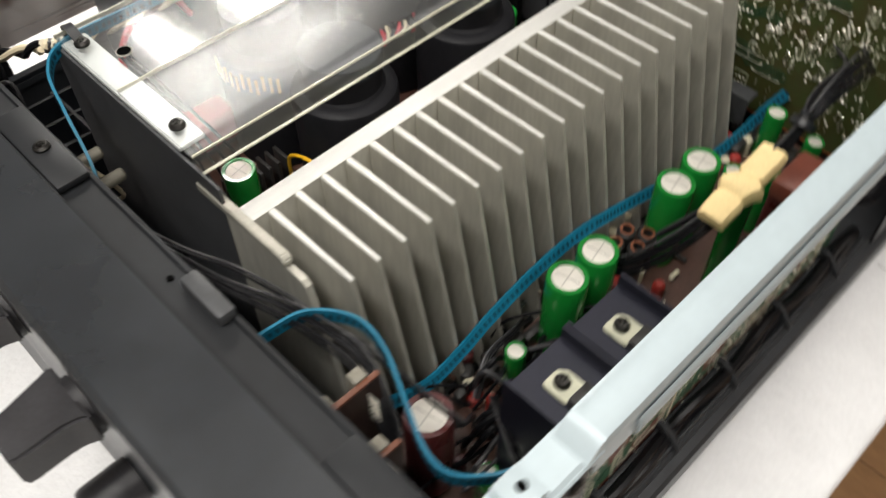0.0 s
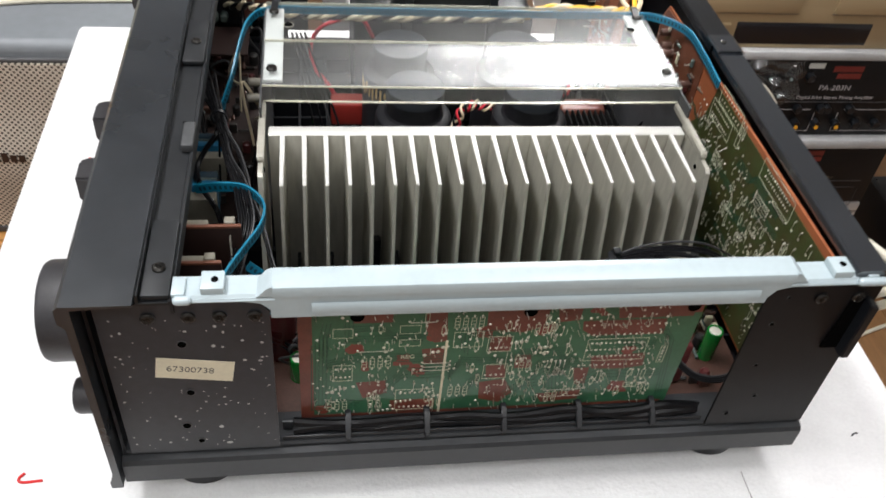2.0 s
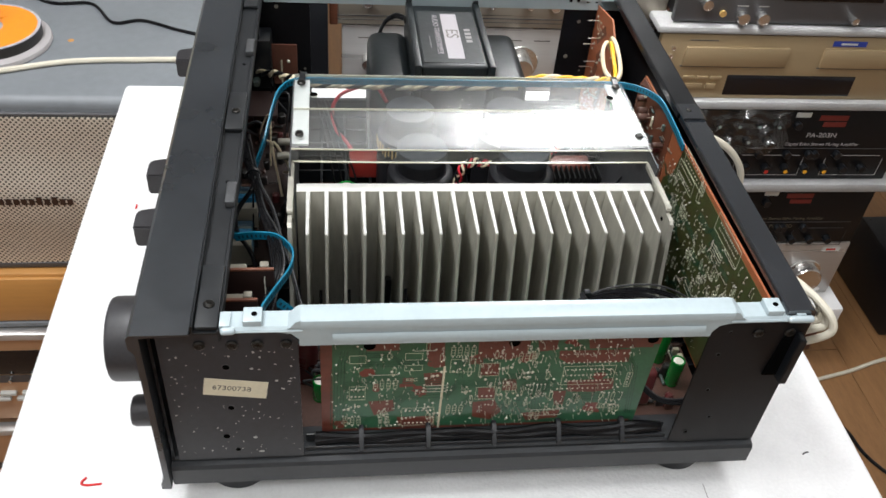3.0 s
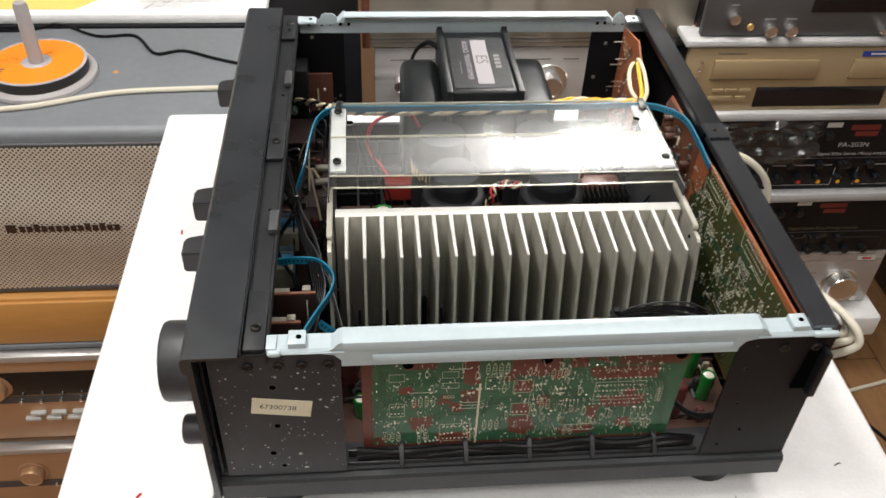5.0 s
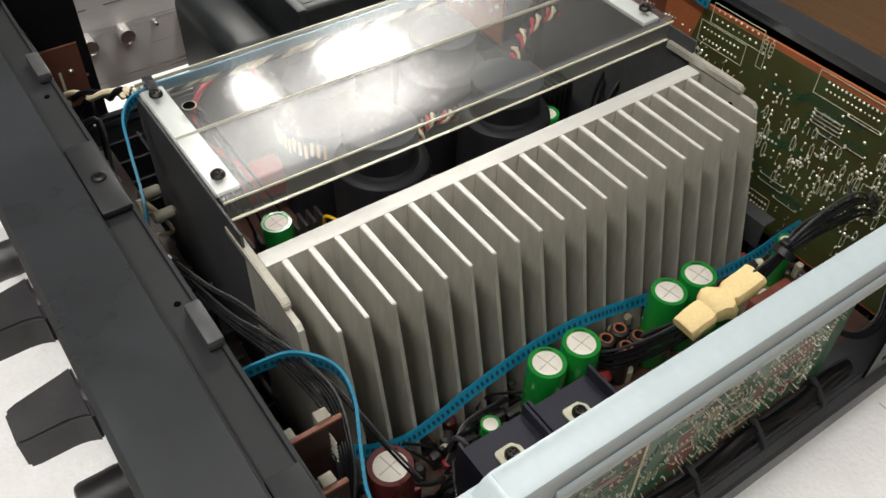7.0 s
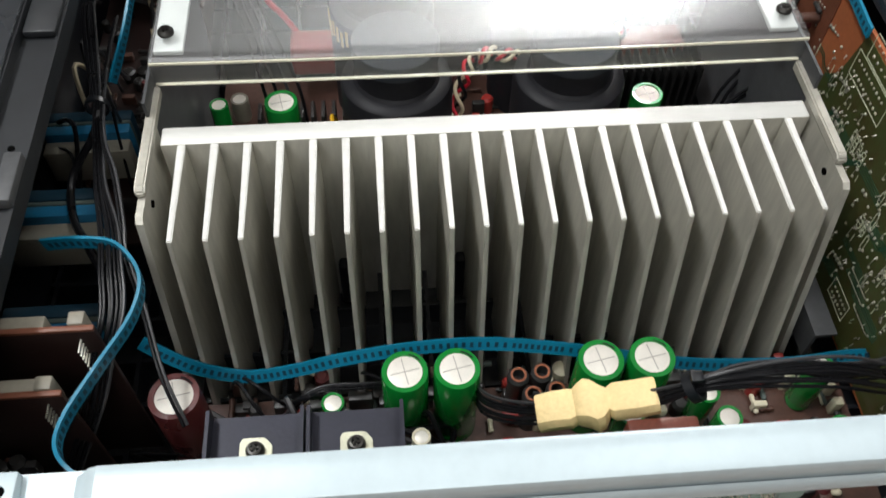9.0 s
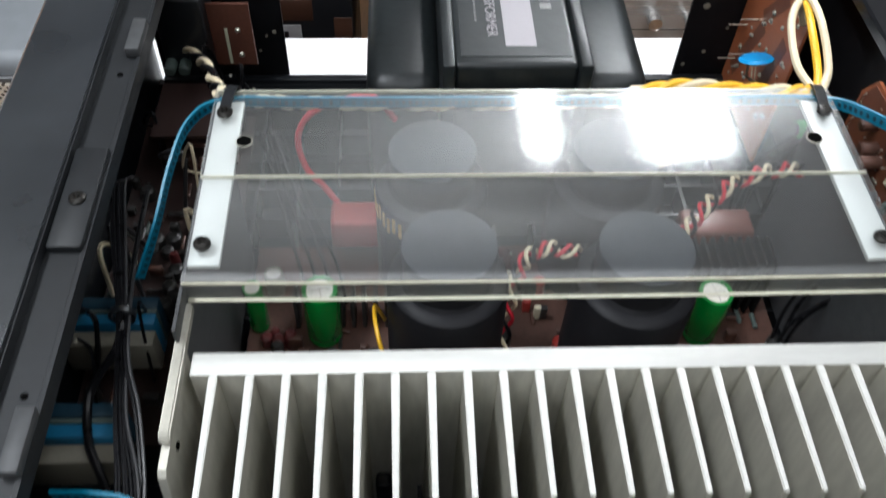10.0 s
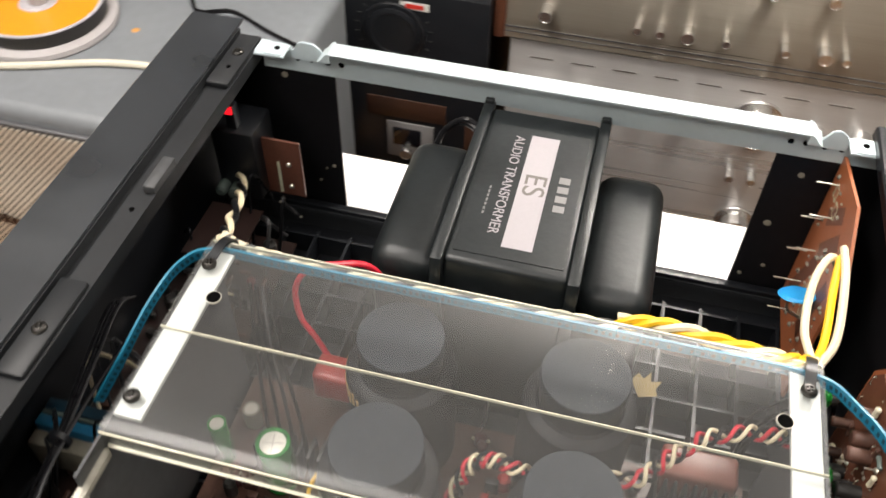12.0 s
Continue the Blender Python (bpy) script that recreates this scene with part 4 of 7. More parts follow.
def solder_side(parent, m, w, h, seed, frames, rows, ladders, jumpers, loose, bundles, dots_n):
    """Track bundles, solder joints, printed outlines and wire links of a board's back.
    rows: u, v, count, du, dv; ladders: u, v, count; jumpers: u, v, length, upright, count, pitch; loose: u0, u1, v0, v1, count."""
    g = random.Random(seed)
    lines = []
    for k in range(bundles):
        u, v, n, up = g.uniform(0.02, 0.8) * w, g.uniform(0.08, 0.85) * h, g.randint(2, 5), g.choice((-1, 1))
        a, b, c = g.uniform(0.006, 0.02), g.uniform(0.003, 0.009), g.uniform(0.006, 0.025)
        for q in range(n):
            o = 0.0015 * q
            pts = [(u + o * 0.4, v + o), (u + a + o * 0.4, v + o), (u + a + b + o * 0.4, v + o + up * b), (u + a + b + c, v + o + up * b)]
            lines.append([(min(max(p, 0.003), w - 0.003), min(max(r, 0.003), h - 0.003)) for p, r in pts])
    if lines:
        tagged(part("tracks", strips("tracks", lines, 0.0006, 0.00012, m, GREEN_DARK), GREEN_DARK, parent, "dark green copper tracks"), kind="stuff")
    spots, ink, links = [], [outline(*f) for f in frames], B()
    for u0, v0, n, du, dv in rows:
        spots += [(u0 + du * q, v0 + dv * q, g.uniform(0.8, 1.1)) for q in range(n)]
    for u, v, n in ladders:
        for q in range(n):
            a = u + 0.0042 * q
            ink += [outline(a, v, a + 0.0024, v + 0.0075), [(a, v + 0.0025), (a + 0.0024, v + 0.0025)], [(a, v + 0.005), (a + 0.0024, v + 0.005)]]
            spots += [(a + 0.0012, v - 0.0012, 0.8), (a + 0.0012, v + 0.0088, 0.8)]

    def link(u, v, a, b):
        tube(links, [m @ Vector((u, v, 0.0002)), m @ Vector((u + (a - u) * 0.03, v + (b - v) * 0.03, 0.0009)), m @ Vector((u + (a - u) * 0.97, v + (b - v) * 0.97, 0.0009)), m @ Vector((a, b, 0.0002))], 0.00024, 1, 5)
        spots.extend([(u, v, 0.95), (a, b, 0.95)])

    for u, v, ln, up, n, pitch in jumpers:
        for q in range(n):
            a, b = (u + pitch * q, v) if up else (u, v - pitch * q)
            link(a, b, a + (0 if up else ln), b + (ln if up else 0))
    for u0, u1, v0, v1, n in loose:
        for q in range(n):
            u, v, ln = g.uniform(u0, u1), g.uniform(v0, v1), g.uniform(0.004, 0.008)
            kind = g.random()
            if kind < 0.4:
                link(u, v, u + 0.0006, v + ln)
            elif kind < 0.75:
                ink.append(outline(u, v, u + 0.0021, v + ln))
                spots += [(u + 0.001, v - 0.001, 0.9), (u + 0.001, v + ln + 0.001, 0.9)]
            else:
                spots += [(u + 0.0026 * z, v + 0.0004 * z, g.uniform(0.9, 1.6)) for z in range(g.randint(1, 4))]
            if g.random() < 0.4:
                ink.append([(u + 0.003, v), (u + 0.003, v + ln * 0.7)])
    for k in range(dots_n):
        spots.append((g.uniform(0.03, 0.96) * w, g.uniform(0.06, 0.94) * h, g.uniform(0.7, 1.3)))
    tagged(under(new("solder_joints", dots(spots, 0.00085, m)), parent, "rows of bright solder joints"), kind="stuff")
    tagged(part("printed_marks", strips("printed_marks", ink, 0.00034, 0.00018, m, SILK), SILK, parent, "pale printed outlines and marks"), kind="stuff")
    tagged(part("wire_links", links, SOLDER, parent, "straight tinned wire links"), kind="stuff")


def lead_ends(parent, m, w, h, seed, n, reach):
    """Clipped component legs that stand out from the solder side, many and fine."""
    g = random.Random(seed)
    verts, faces = [], []
    for k in range(n):
        u, v = g.uniform(0.03, 0.96) * w, g.uniform(0.06, 0.94) * h
        ln, du, dv, r = g.uniform(0.4, 1.0) * reach, g.uniform(-0.0007, 0.0007), g.uniform(-0.0012, 0.0004), 0.00026
        a = len(verts)
        for s, f in ((0.0, 1.3), (1.0, 0.8)):
            for q in range(4):
                c, d = math.cos(q * math.pi / 2), math.sin(q * math.pi / 2)
                verts.append(m @ Vector((u + du * s + r * f * c, v + dv * s + r * f * d, ln * s)))
        faces += [(a + q, a + (q + 1) % 4, a + 4 + (q + 1) % 4, a + 4 + q) for q in range(4)] + [(a + 4, a + 5, a + 6, a + 7)]
    me = bpy.data.meshes.new("lead_ends")
    me.from_pydata(verts, [], faces)
    me.materials.append(SOLDER)
    tagged(under(new("lead_ends", me), parent, "fine clipped legs of soldered parts"), kind="stuff")


# upright board along the open side
MN = basis((0.1025, 0.0132, 0.0515), (1, 0, 0), (0, 0, 1), (0, -1, 0))
eq = thing("circuit_board", (0.208, 0.014, 0.0515), "upright green circuit board with soldered back and red margins", "circuit board")
bm = B()
prism(bm, [(0.1025, 0.0515), (0.3125, 0.0515), (0.3135, 0.0530), (0.3145, 0.1560), (0.1025, 0.1560)], "y", 0.0132, 0.0148)
part("board", bm, BOARD_GREEN, eq)
red = [[(0.0035, 0.0), (0.0035, 0.104)]]
part("red_margin", strips("red_margin", red[:1], 0.007, 0.00008, MN, COPPER_RED), COPPER_RED, eq)
part("red_margin", strips("red_margin", [[(0.01, 0.0030), (0.205, 0.0030)]], 0.006, 0.00008, MN, COPPER_RED), COPPER_RED, eq)
EQ_RED_HIGH = (
    ((0.0275, 0.0940), (0.0475, 0.0940), (0.0475, 0.0815), (0.0275, 0.0815)),
    ((0.0645, 0.0940), (0.0745, 0.0940), (0.0765, 0.0655), (0.0695, 0.0645), (0.0645, 0.0755)),
    ((0.0955, 0.0930), (0.1285, 0.0930), (0.1275, 0.0745), (0.1165, 0.0705), (0.0965, 0.0725)),
    ((0.1315, 0.0930), (0.1455, 0.0930), (0.1455, 0.0785), (0.1345, 0.0775)),
    ((0.1475, 0.0775), (0.1935, 0.0775), (0.1945, 0.0655), (0.1545, 0.0655), (0.1485, 0.0705)),
    ((0.1635, 0.0930), (0.2085, 0.0930), (0.2075, 0.0790), (0.1665, 0.0790)),
)
EQ_RED_LOW = (
    ((0.1575, 0.0485), (0.1885, 0.0495), (0.1895, 0.0385), (0.1785, 0.0365), (0.1595, 0.0375)),
    ((0.0635, 0.0595), (0.0755, 0.0605), (0.0755, 0.0465), (0.0655, 0.0475)),
    ((0.0295, 0.0335), (0.0455, 0.0345), (0.0465, 0.0235), (0.0335, 0.0195)),
    ((0.0485, 0.0165), (0.0735, 0.0165), (0.0735, 0.0055), (0.0495, 0.0065)),
    ((0.0975, 0.0295), (0.1115, 0.0315), (0.1175, 0.0195), (0.1105, 0.0105), (0.0985, 0.0145)),
    ((0.1315, 0.0165), (0.1575, 0.0185), (0.1565, 0.0105), (0.1355, 0.0085)),
    ((0.0995, 0.0675), (0.1105, 0.0675), (0.1115, 0.0555), (0.0995, 0.0565)),
    ((0.0995, 0.0445), (0.1105, 0.0445), (0.1115, 0.0325), (0.1005, 0.0335)),
    ((0.1145, 0.0515), (0.1235, 0.0515), (0.1255, 0.0405), (0.1155, 0.0405)),
    ((0.1495, 0.0385), (0.1585, 0.0385), (0.1585, 0.0245), (0.1525, 0.0235)),
)
for field in EQ_RED_HIGH + EQ_RED_LOW:
    bm = B()
    prism(bm, field, "z", 0.0, 0.00007)
    bm.transform(MN)
    part("red_field", bm, COPPER_RED, eq)
# nested copper runs: a line, how many, the step from one to the next
EQ_RUNS = (
    (((0.0065, 0.0655), (0.0055, 0.0105), (0.0255, 0.0095)), 5, (0.0020, 0.0020)),
    (((0.0135, 0.0525), (0.0325, 0.0575), (0.0625, 0.0555), (0.0755, 0.0555)), 4, (0.0, -0.0020)),
    (((0.0455, 0.0325), (0.0545, 0.0445), (0.0665, 0.0435), (0.0765, 0.0445)), 4, (0.0, -0.0028)),
    (((0.0235, 0.0815), (0.0235, 0.0675), (0.0635, 0.0665)), 3, (0.0020, 0.0020)),
    (((0.0795, 0.0395), (0.0855, 0.0515), (0.1125, 0.0495), (0.1185, 0.0565), (0.1415, 0.0565)), 4, (0.0, -0.0020)),
    (((0.0845, 0.0575), (0.0835, 0.0725), (0.1065, 0.0725)), 3, (0.0020, -0.0020)),
    (((0.1235, 0.0395), (0.1305, 0.0485), (0.1495, 0.0495)), 5, (0.0010, -0.0024)),
    (((0.1385, 0.0175), (0.1355, 0.0385), (0.1425, 0.0505)), 4, (0.0022, -0.0008)),
)
EQ_RUNS_B = (
    (((0.1525, 0.0235), (0.1615, 0.0345), (0.1995, 0.0345)), 3, (0.0008, -0.0026)),
    (((0.1115, 0.0195), (0.1215, 0.0295), (0.1345, 0.0295)), 3, (0.0008, -0.0026)),
    (((0.1925, 0.0695), (0.1985, 0.0605), (0.2035, 0.0125)), 3, (0.0016, 0.0)),
    (((0.0125, 0.0815), (0.0105, 0.0695), (0.0105, 0.0575)), 3, (0.0020, 0.0)),
    (((0.0280, 0.0790), (0.0420, 0.0790), (0.0480, 0.0730), (0.0640, 0.0730)), 3, (0.0, -0.0018)),
    (((0.0860, 0.0160), (0.0900, 0.0300), (0.0960, 0.0380)), 3, (0.0018, -0.0006)),
    (((0.1560, 0.0620), (0.1700, 0.0620), (0.1760, 0.0560), (0.1920, 0.0560)), 3, (0.0, 0.0018)),
)
for run, count, (du, dv) in EQ_RUNS + EQ_RUNS_B:
    for k in range(count):
        part("track", strips("track", [[(u + du * k, v + dv * k) for u, v in run]], 0.0005, 0.00012, MN, GREEN_DARK), GREEN_DARK, eq)
bm = B()
box(bm, 0.1782, 0.1796, 0.0126, 0.0132, 0.0530, 0.1175, 0.0002)
part("cream_strip", bm, PAPER, eq, "narrow cream strip across the board")
for u in (0.0295, 0.118, 0.206):
    bm = B()
    lathe(bm, [(0.0036, 0), (0.0036, 0.0003), (0, 0.0003)], (0, 0, 0), seg=16, m=MN @ Matrix.Translation((u, 0.0865, 0.0001)))
    part("hole", bm, HOLE, eq)
eq_frames = [(0.0175, 0.0355, 0.0275, 0.0485), (0.0515, 0.0075, 0.0725, 0.0255), (0.0985, 0.0555, 0.1115, 0.0675), (0.0985, 0.0325, 0.1115, 0.0445), (0.1535, 0.0445, 0.1875, 0.0625), (0.0515, 0.0625, 0.0625, 0.0675), (0.182, 0.0195, 0.190, 0.0235), (0.1965, 0.041, 0.200, 0.055), (0.0175, 0.0705, 0.0275, 0.0775), (0.0515, 0.0725, 0.0620, 0.0785), (0.080, 0.0600, 0.0955, 0.0720)]
eq_rows = [(0.156, 0.0480, 12, 0.0026, 0), (0.156, 0.0590, 12, 0.0026, 0), (0.154, 0.0535, 13, 0.0026, 0), (0.152, 0.0660, 13, 0.0034, 0), (0.152, 0.0405, 13, 0.0034, 0), (0.019, 0.0385, 4, 0.0024, 0), (0.019, 0.0455, 4, 0.0024, 0), (0.150, 0.0740, 12, 0.0040, 0), (0.054, 0.0100, 7, 0.0027, 0), (0.054, 0.0225, 7, 0.0027, 0), (0.1982, 0.0430, 5, 0, 0.0026), (0.0095, 0.0695, 3, 0, -0.008), (0.100, 0.0585, 4, 0.0030, 0), (0.100, 0.0355, 4, 0.0030, 0), (0.112, 0.0800, 9, 0.0085, 0)]
eq_ladders = [(0.0325, 0.0460, 4), (0.0805, 0.0190, 3), (0.0795, 0.0755, 4), (0.1225, 0.0685, 3), (0.0365, 0.0120, 2), (0.0140, 0.0100, 3), (0.1180, 0.0380, 2), (0.1370, 0.0100, 2)]
eq_jumpers = [(0.0645, 0.0485, 0.015, False, 3, 0.0030), (0.1355, 0.0335, 0.012, True, 4, 0.0026), (0.1345, 0.0205, 0.024, False, 2, 0.0060), (0.030, 0.0600, 0.018, False, 1, 0.003), (0.166, 0.0250, 0.010, True, 3, 0.0110), (0.1600, 0.0720, 0.010, True, 3, 0.0120), (0.0560, 0.0815, 0.014, False, 1, 0.003)]
eq_loose = [(0.088, 0.150, 0.008, 0.080, 46), (0.012, 0.075, 0.006, 0.030, 22), (0.150, 0.200, 0.008, 0.036, 16), (0.012, 0.075, 0.050, 0.082, 10)]
solder_side(eq, MN, 0.205, 0.095, 21, eq_frames, eq_rows, eq_ladders, eq_jumpers, eq_loose, 0, 90)
lead_ends(eq, MN, 0.205, 0.095, 51, 300, 0.0024)
lead_ends(eq, MN @ Matrix.Translation((0.085, 0.004, 0)), 0.120, 0.095, 58, 110, 0.0044)
bm = B()
box(bm, 0.2480, 0.2720, 0.0150, 0.0310, 0.1290, 0.1385, 0.0015)
part("film_capacitor", bm, COPPER_RED, eq, "dull red film capacitor lying off the board")
letters("print", "REG", 0.0042, MN @ Matrix.Translation((0.0525, 0.0526, 0.0003)), SILK, eq, 0.00008)
letters("print", "EQ", 0.0034, MN @ Matrix.Translation((0.1835, 0.0203, 0.0003)), SILK, eq, 0.00008)

# upright board along the rear
MR = basis((0.3768, 0.300, 0.0500), (0, -1, 0), (0, 0, 1), (-1, 0, 0))
back = thing("circuit_board", (0.378, 0.16, 0.05), "upright orange circuit board with a green lacquered back", "circuit board")
bm = B()
prism(bm, [(0.016, 0.050), (0.300, 0.050), (0.300, 0.150), (0.292, 0.162), (0.016, 0.167)], "x", 0.3768, 0.3784)
part("board", bm, BOARD_ORANGE, back)
bm = B()
prism(bm, [(0.0205, 0.052), (0.205, 0.052), (0.205, 0.120), (0.190, 0.135), (0.184, 0.1615), (0.0205, 0.1615)], "x", 0.3764, 0.3768)
part("lacquer_field", bm, BOARD_OLIVE, back, "dark green lacquered field")
rear_frames = [(0.122, 0.105, 0.158, 0.1175), (0.116, 0.091, 0.149, 0.104), (0.1955, 0.101, 0.2380, 0.1150), (0.178, 0.012, 0.195, 0.023), (0.158, 0.096, 0.162, 0.105), (0.240, 0.060, 0.262, 0.070), (0.112, 0.012, 0.130, 0.022), (0.205, 0.090, 0.216, 0.093)]
rear_rows = [(0.126, 0.1085, 8, 0.0040, 0), (0.126, 0.1140, 8, 0.0040, 0), (0.119, 0.0940, 10, 0.0028, 0), (0.119, 0.1000, 10, 0.0028, 0), (0.202, 0.1060, 13, 0.0026, 0), (0.202, 0.1105, 13, 0.0026, 0), (0.181, 0.0150, 6, 0.0024, 0), (0.181, 0.0190, 6, 0.0024, 0), (0.172, 0.0980, 5, 0.0012, -0.0052), (0.181, 0.0990, 5, 0.0012, -0.0048), (0.186, 0.0700, 5, 0, -0.0050), (0.214, 0.0680, 6, 0.0005, -0.0055), (0.226, 0.0640, 6, 0, -0.0055)]
rear_ladders = [(0.159, 0.1060, 2), (0.170, 0.0520, 2), (0.142, 0.0700, 3), (0.120, 0.0600, 3)]
rear_jumpers = [(0.200, 0.0930, 0.018, False, 4, 0.0024), (0.206, 0.0820, 0.017, False, 1, 0.002), (0.2230, 0.0835, 0.012, False, 1, 0.002), (0.183, 0.0380, 0.017, False, 2, 0.0045), (0.196, 0.0280, 0.016, False, 1, 0.003), (0.218, 0.1000, 0.019, False, 1, 0.002), (0.130, 0.0300, 0.014, False, 3, 0.0040)]
rear_loose = [(0.186, 0.255, 0.036, 0.078, 80), (0.105, 0.180, 0.015, 0.085, 60), (0.225, 0.265, 0.015, 0.040, 14), (0.100, 0.112, 0.030, 0.100, 8), (0.240, 0.268, 0.080, 0.105, 8), (0.004, 0.090, 0.020, 0.098, 46)]
solder_side(back, MR @ Matrix.Translation((0, 0, 0.0004)), 0.275, 0.108, 33, rear_frames, rear_rows, rear_ladders, rear_jumpers, rear_loose, 18, 60)
lead_ends(back, MR @ Matrix.Translation((0, 0, 0.0004)), 0.275, 0.100, 52, 160, 0.0016)

bm = B()
prism(bm, [(0.207, 0.052), (0.298, 0.052), (0.298, 0.149), (0.291, 0.160), (0.212, 0.1635), (0.212, 0.128)], "x", 0.3762, 0.3768)
part("brown_field", bm, BOARD_RUST, back, "bare red-brown field crowded with parts")
g = random.Random(91)
for k in range(46):
    y, z = g.uniform(0.214, 0.292), g.uniform(0.075, 0.152)
    bm = B()
    what = g.random()
    if what < 0.45:
        ln, r, ax = g.uniform(0.005, 0.009), g.uniform(0.0010, 0.0017), g.choice("yz")
        lathe(bm, [(r * 0.6, 0), (r, ln * 0.12), (r * 0.86, ln * 0.3), (r * 0.86, ln * 0.7), (r, ln * 0.88), (r * 0.6, ln)], (0.3745, y, z), ax, 9)
        part("resistor", bm, g.choice((RESISTOR, CREAM, BOARD_BROWN, DARK_PART)), back)
    elif what < 0.75:
        r, h = g.uniform(0.002, 0.0036), g.uniform(0.006, 0.011)
        lathe(bm, [(0, 0), (r * 0.8, 0.0003), (r, 0.001), (r, h)], (0.3762 - h, y, z), "x", 12)
        part("component", bm, g.choice((DARK_PART, SLEEVE_BROWN, DARK_PART, BOARD_BROWN)), back)
    else:
        lathe(bm, [(0.0016, 0), (0.0012, 0.0008), (0.0004, 0.0014), (0.0003, 0.005), (0, 0.005)], (0.3762, y, z), "x", 8, Matrix.Translation((0.3762, y, z)) @ Matrix.Rotation(radians(-90), 4, "Y"))
        part("pin", bm, SOLDER, back)

# brown board at the far rear corner
far_b = thing("circuit_board", (0.372, 0.39, 0.05), "upright orange-brown terminal board with bare pins", "circuit board")
bm = B()
prism(bm, [(0.352, 0.0495), (0.428, 0.0495), (0.428, 0.1600), (0.380, 0.1690), (0.352, 0.1500)], "x", 0.3680, 0.3696)
part("board", bm, BOARD_ORANGE, far_b)
g = random.Random(8)
for k in range(8):
    y, z = 0.405 + 0.012 * (k % 2), 0.062 + 0.0125 * k
    bm = B()
    rod(bm, 0.0005, 0.012, (0.357, y, z), "x", 6)
    part("pin", bm, SOLDER, far_b)
far_spots = [(g.uniform(0.005, 0.07), g.uniform(0.01, 0.105), g.uniform(0.9, 1.8)) for k in range(46)]
MF = basis((0.3680, 0.428, 0.0500), (0, -1, 0), (0, 0, 1), (-1, 0, 0))
tagged(under(new("solder_joints", dots(far_spots, 0.0011, MF)), far_b), kind="stuff")
for leg in ([(0.012, 0.02), (0.03, 0.06)], [(0.03, 0.07), (0.045, 0.09)], [(0.02, 0.085), (0.035, 0.10)], [(0.05, 0.03), (0.06, 0.07)]):
    part("copper_field", strips("copper_field", [leg], 0.009, 0.0001, MF, BOARD_RUST), BOARD_RUST, far_b)
part("printed_marks", strips("printed_marks", [[(0.03, 0.045), (0.042, 0.03)], [(0.034, 0.048), (0.046, 0.033)], outline(0.01, 0.092, 0.016, 0.1), outline(0.02, 0.088, 0.026, 0.096)], 0.0007, 0.0002, MF, SILK), SILK, far_b)
bm = B()
lathe(bm, [(0, -0.0015), (0.0078, -0.0013), (0.0096, 0), (0.0078, 0.0013), (0, 0.0015)], (0, 0, 0), seg=24)
bm.transform(pose(0.3590, 0.374, 0.1085, -21, -8, 0))
part("disc_capacitor", bm, BLUE_DISC, far_b, "bright blue disc capacitor")
bm = B()
tube(bm, [(0.356, 0.374, 0.106), (0.358, 0.375, 0.095), (0.368, 0.376, 0.088)], 0.0008, 4, 6)
part("lead", bm, SOLDER, far_b)


def green_cap(parent, x, y, z0, z1, r, cross=True, name="capacitor", sleeve=None, label="green sleeved electrolytic capacitor"):
    """Can with a shrink sleeve rolled over the rim and a scored top."""
    bm = B()
    lathe(bm, [(r * 0.93, 0), (r, 0.001), (r, (z1 - z0) * 0.1), (r * 0.96, (z1 - z0) * 0.13), (r, (z1 - z0) * 0.16), (r, z1 - z0 - 0.0006), (r * 0.97, z1 - z0), (r * 0.76, z1 - z0), (r * 0.74, z1 - z0 - 0.0005)], (x, y, z0), seg=28)
    c = part(name, bm, sleeve or SLEEVE_GREEN, parent, label)
    bm = B()
    lathe(bm, [(r * 0.75, 0), (r * 0.75, 0.0004), (r * 0.7, 0.0005), (0, 0.0006)], (x, y, z1 - 0.0009), seg=24)
    part("can_top", bm, CAN_TOP, c, "pale aluminium top")
    if cross:
        bm = B()
        arc = [0.6 + 0.12 * k for k in range(7)]
        lo = [bm.verts.new((x + r * 1.006 * math.cos(a), y + r * 1.006 * math.sin(a), z0 + 0.004)) for a in arc]
        hi = [bm.verts.new((x + r * 1.006 * math.cos(a), y + r * 1.006 * math.sin(a), z1 - 0.0004)) for a in arc]
        rim = [bm.verts.new((x + r * 0.77 * math.cos(a), y + r * 0.77 * math.sin(a), z1 + 0.0002)) for a in arc]
        for k in range(6):
            bm.faces.new((lo[k], lo[k + 1], hi[k + 1], hi[k]))
            bm.faces.new((hi[k], hi[k + 1], rim[k + 1], rim[k]))
        part("polarity_stripe", bm, SLEEVE_BLACK, c, "black polarity stripe")
        bm = B()
        for a in (0.2, 0.2 + math.pi / 2):
            k = bmesh.ops.create_cube(bm, size=1, matrix=Matrix.Translation((x, y, z1 - 0.0003)) @ Matrix.Rotation(a, 4, "Z") @ Matrix.Diagonal((r * 1.25, r * 0.045, 0.0002, 1)))
        part("score", bm, SCORE, c)
    return c


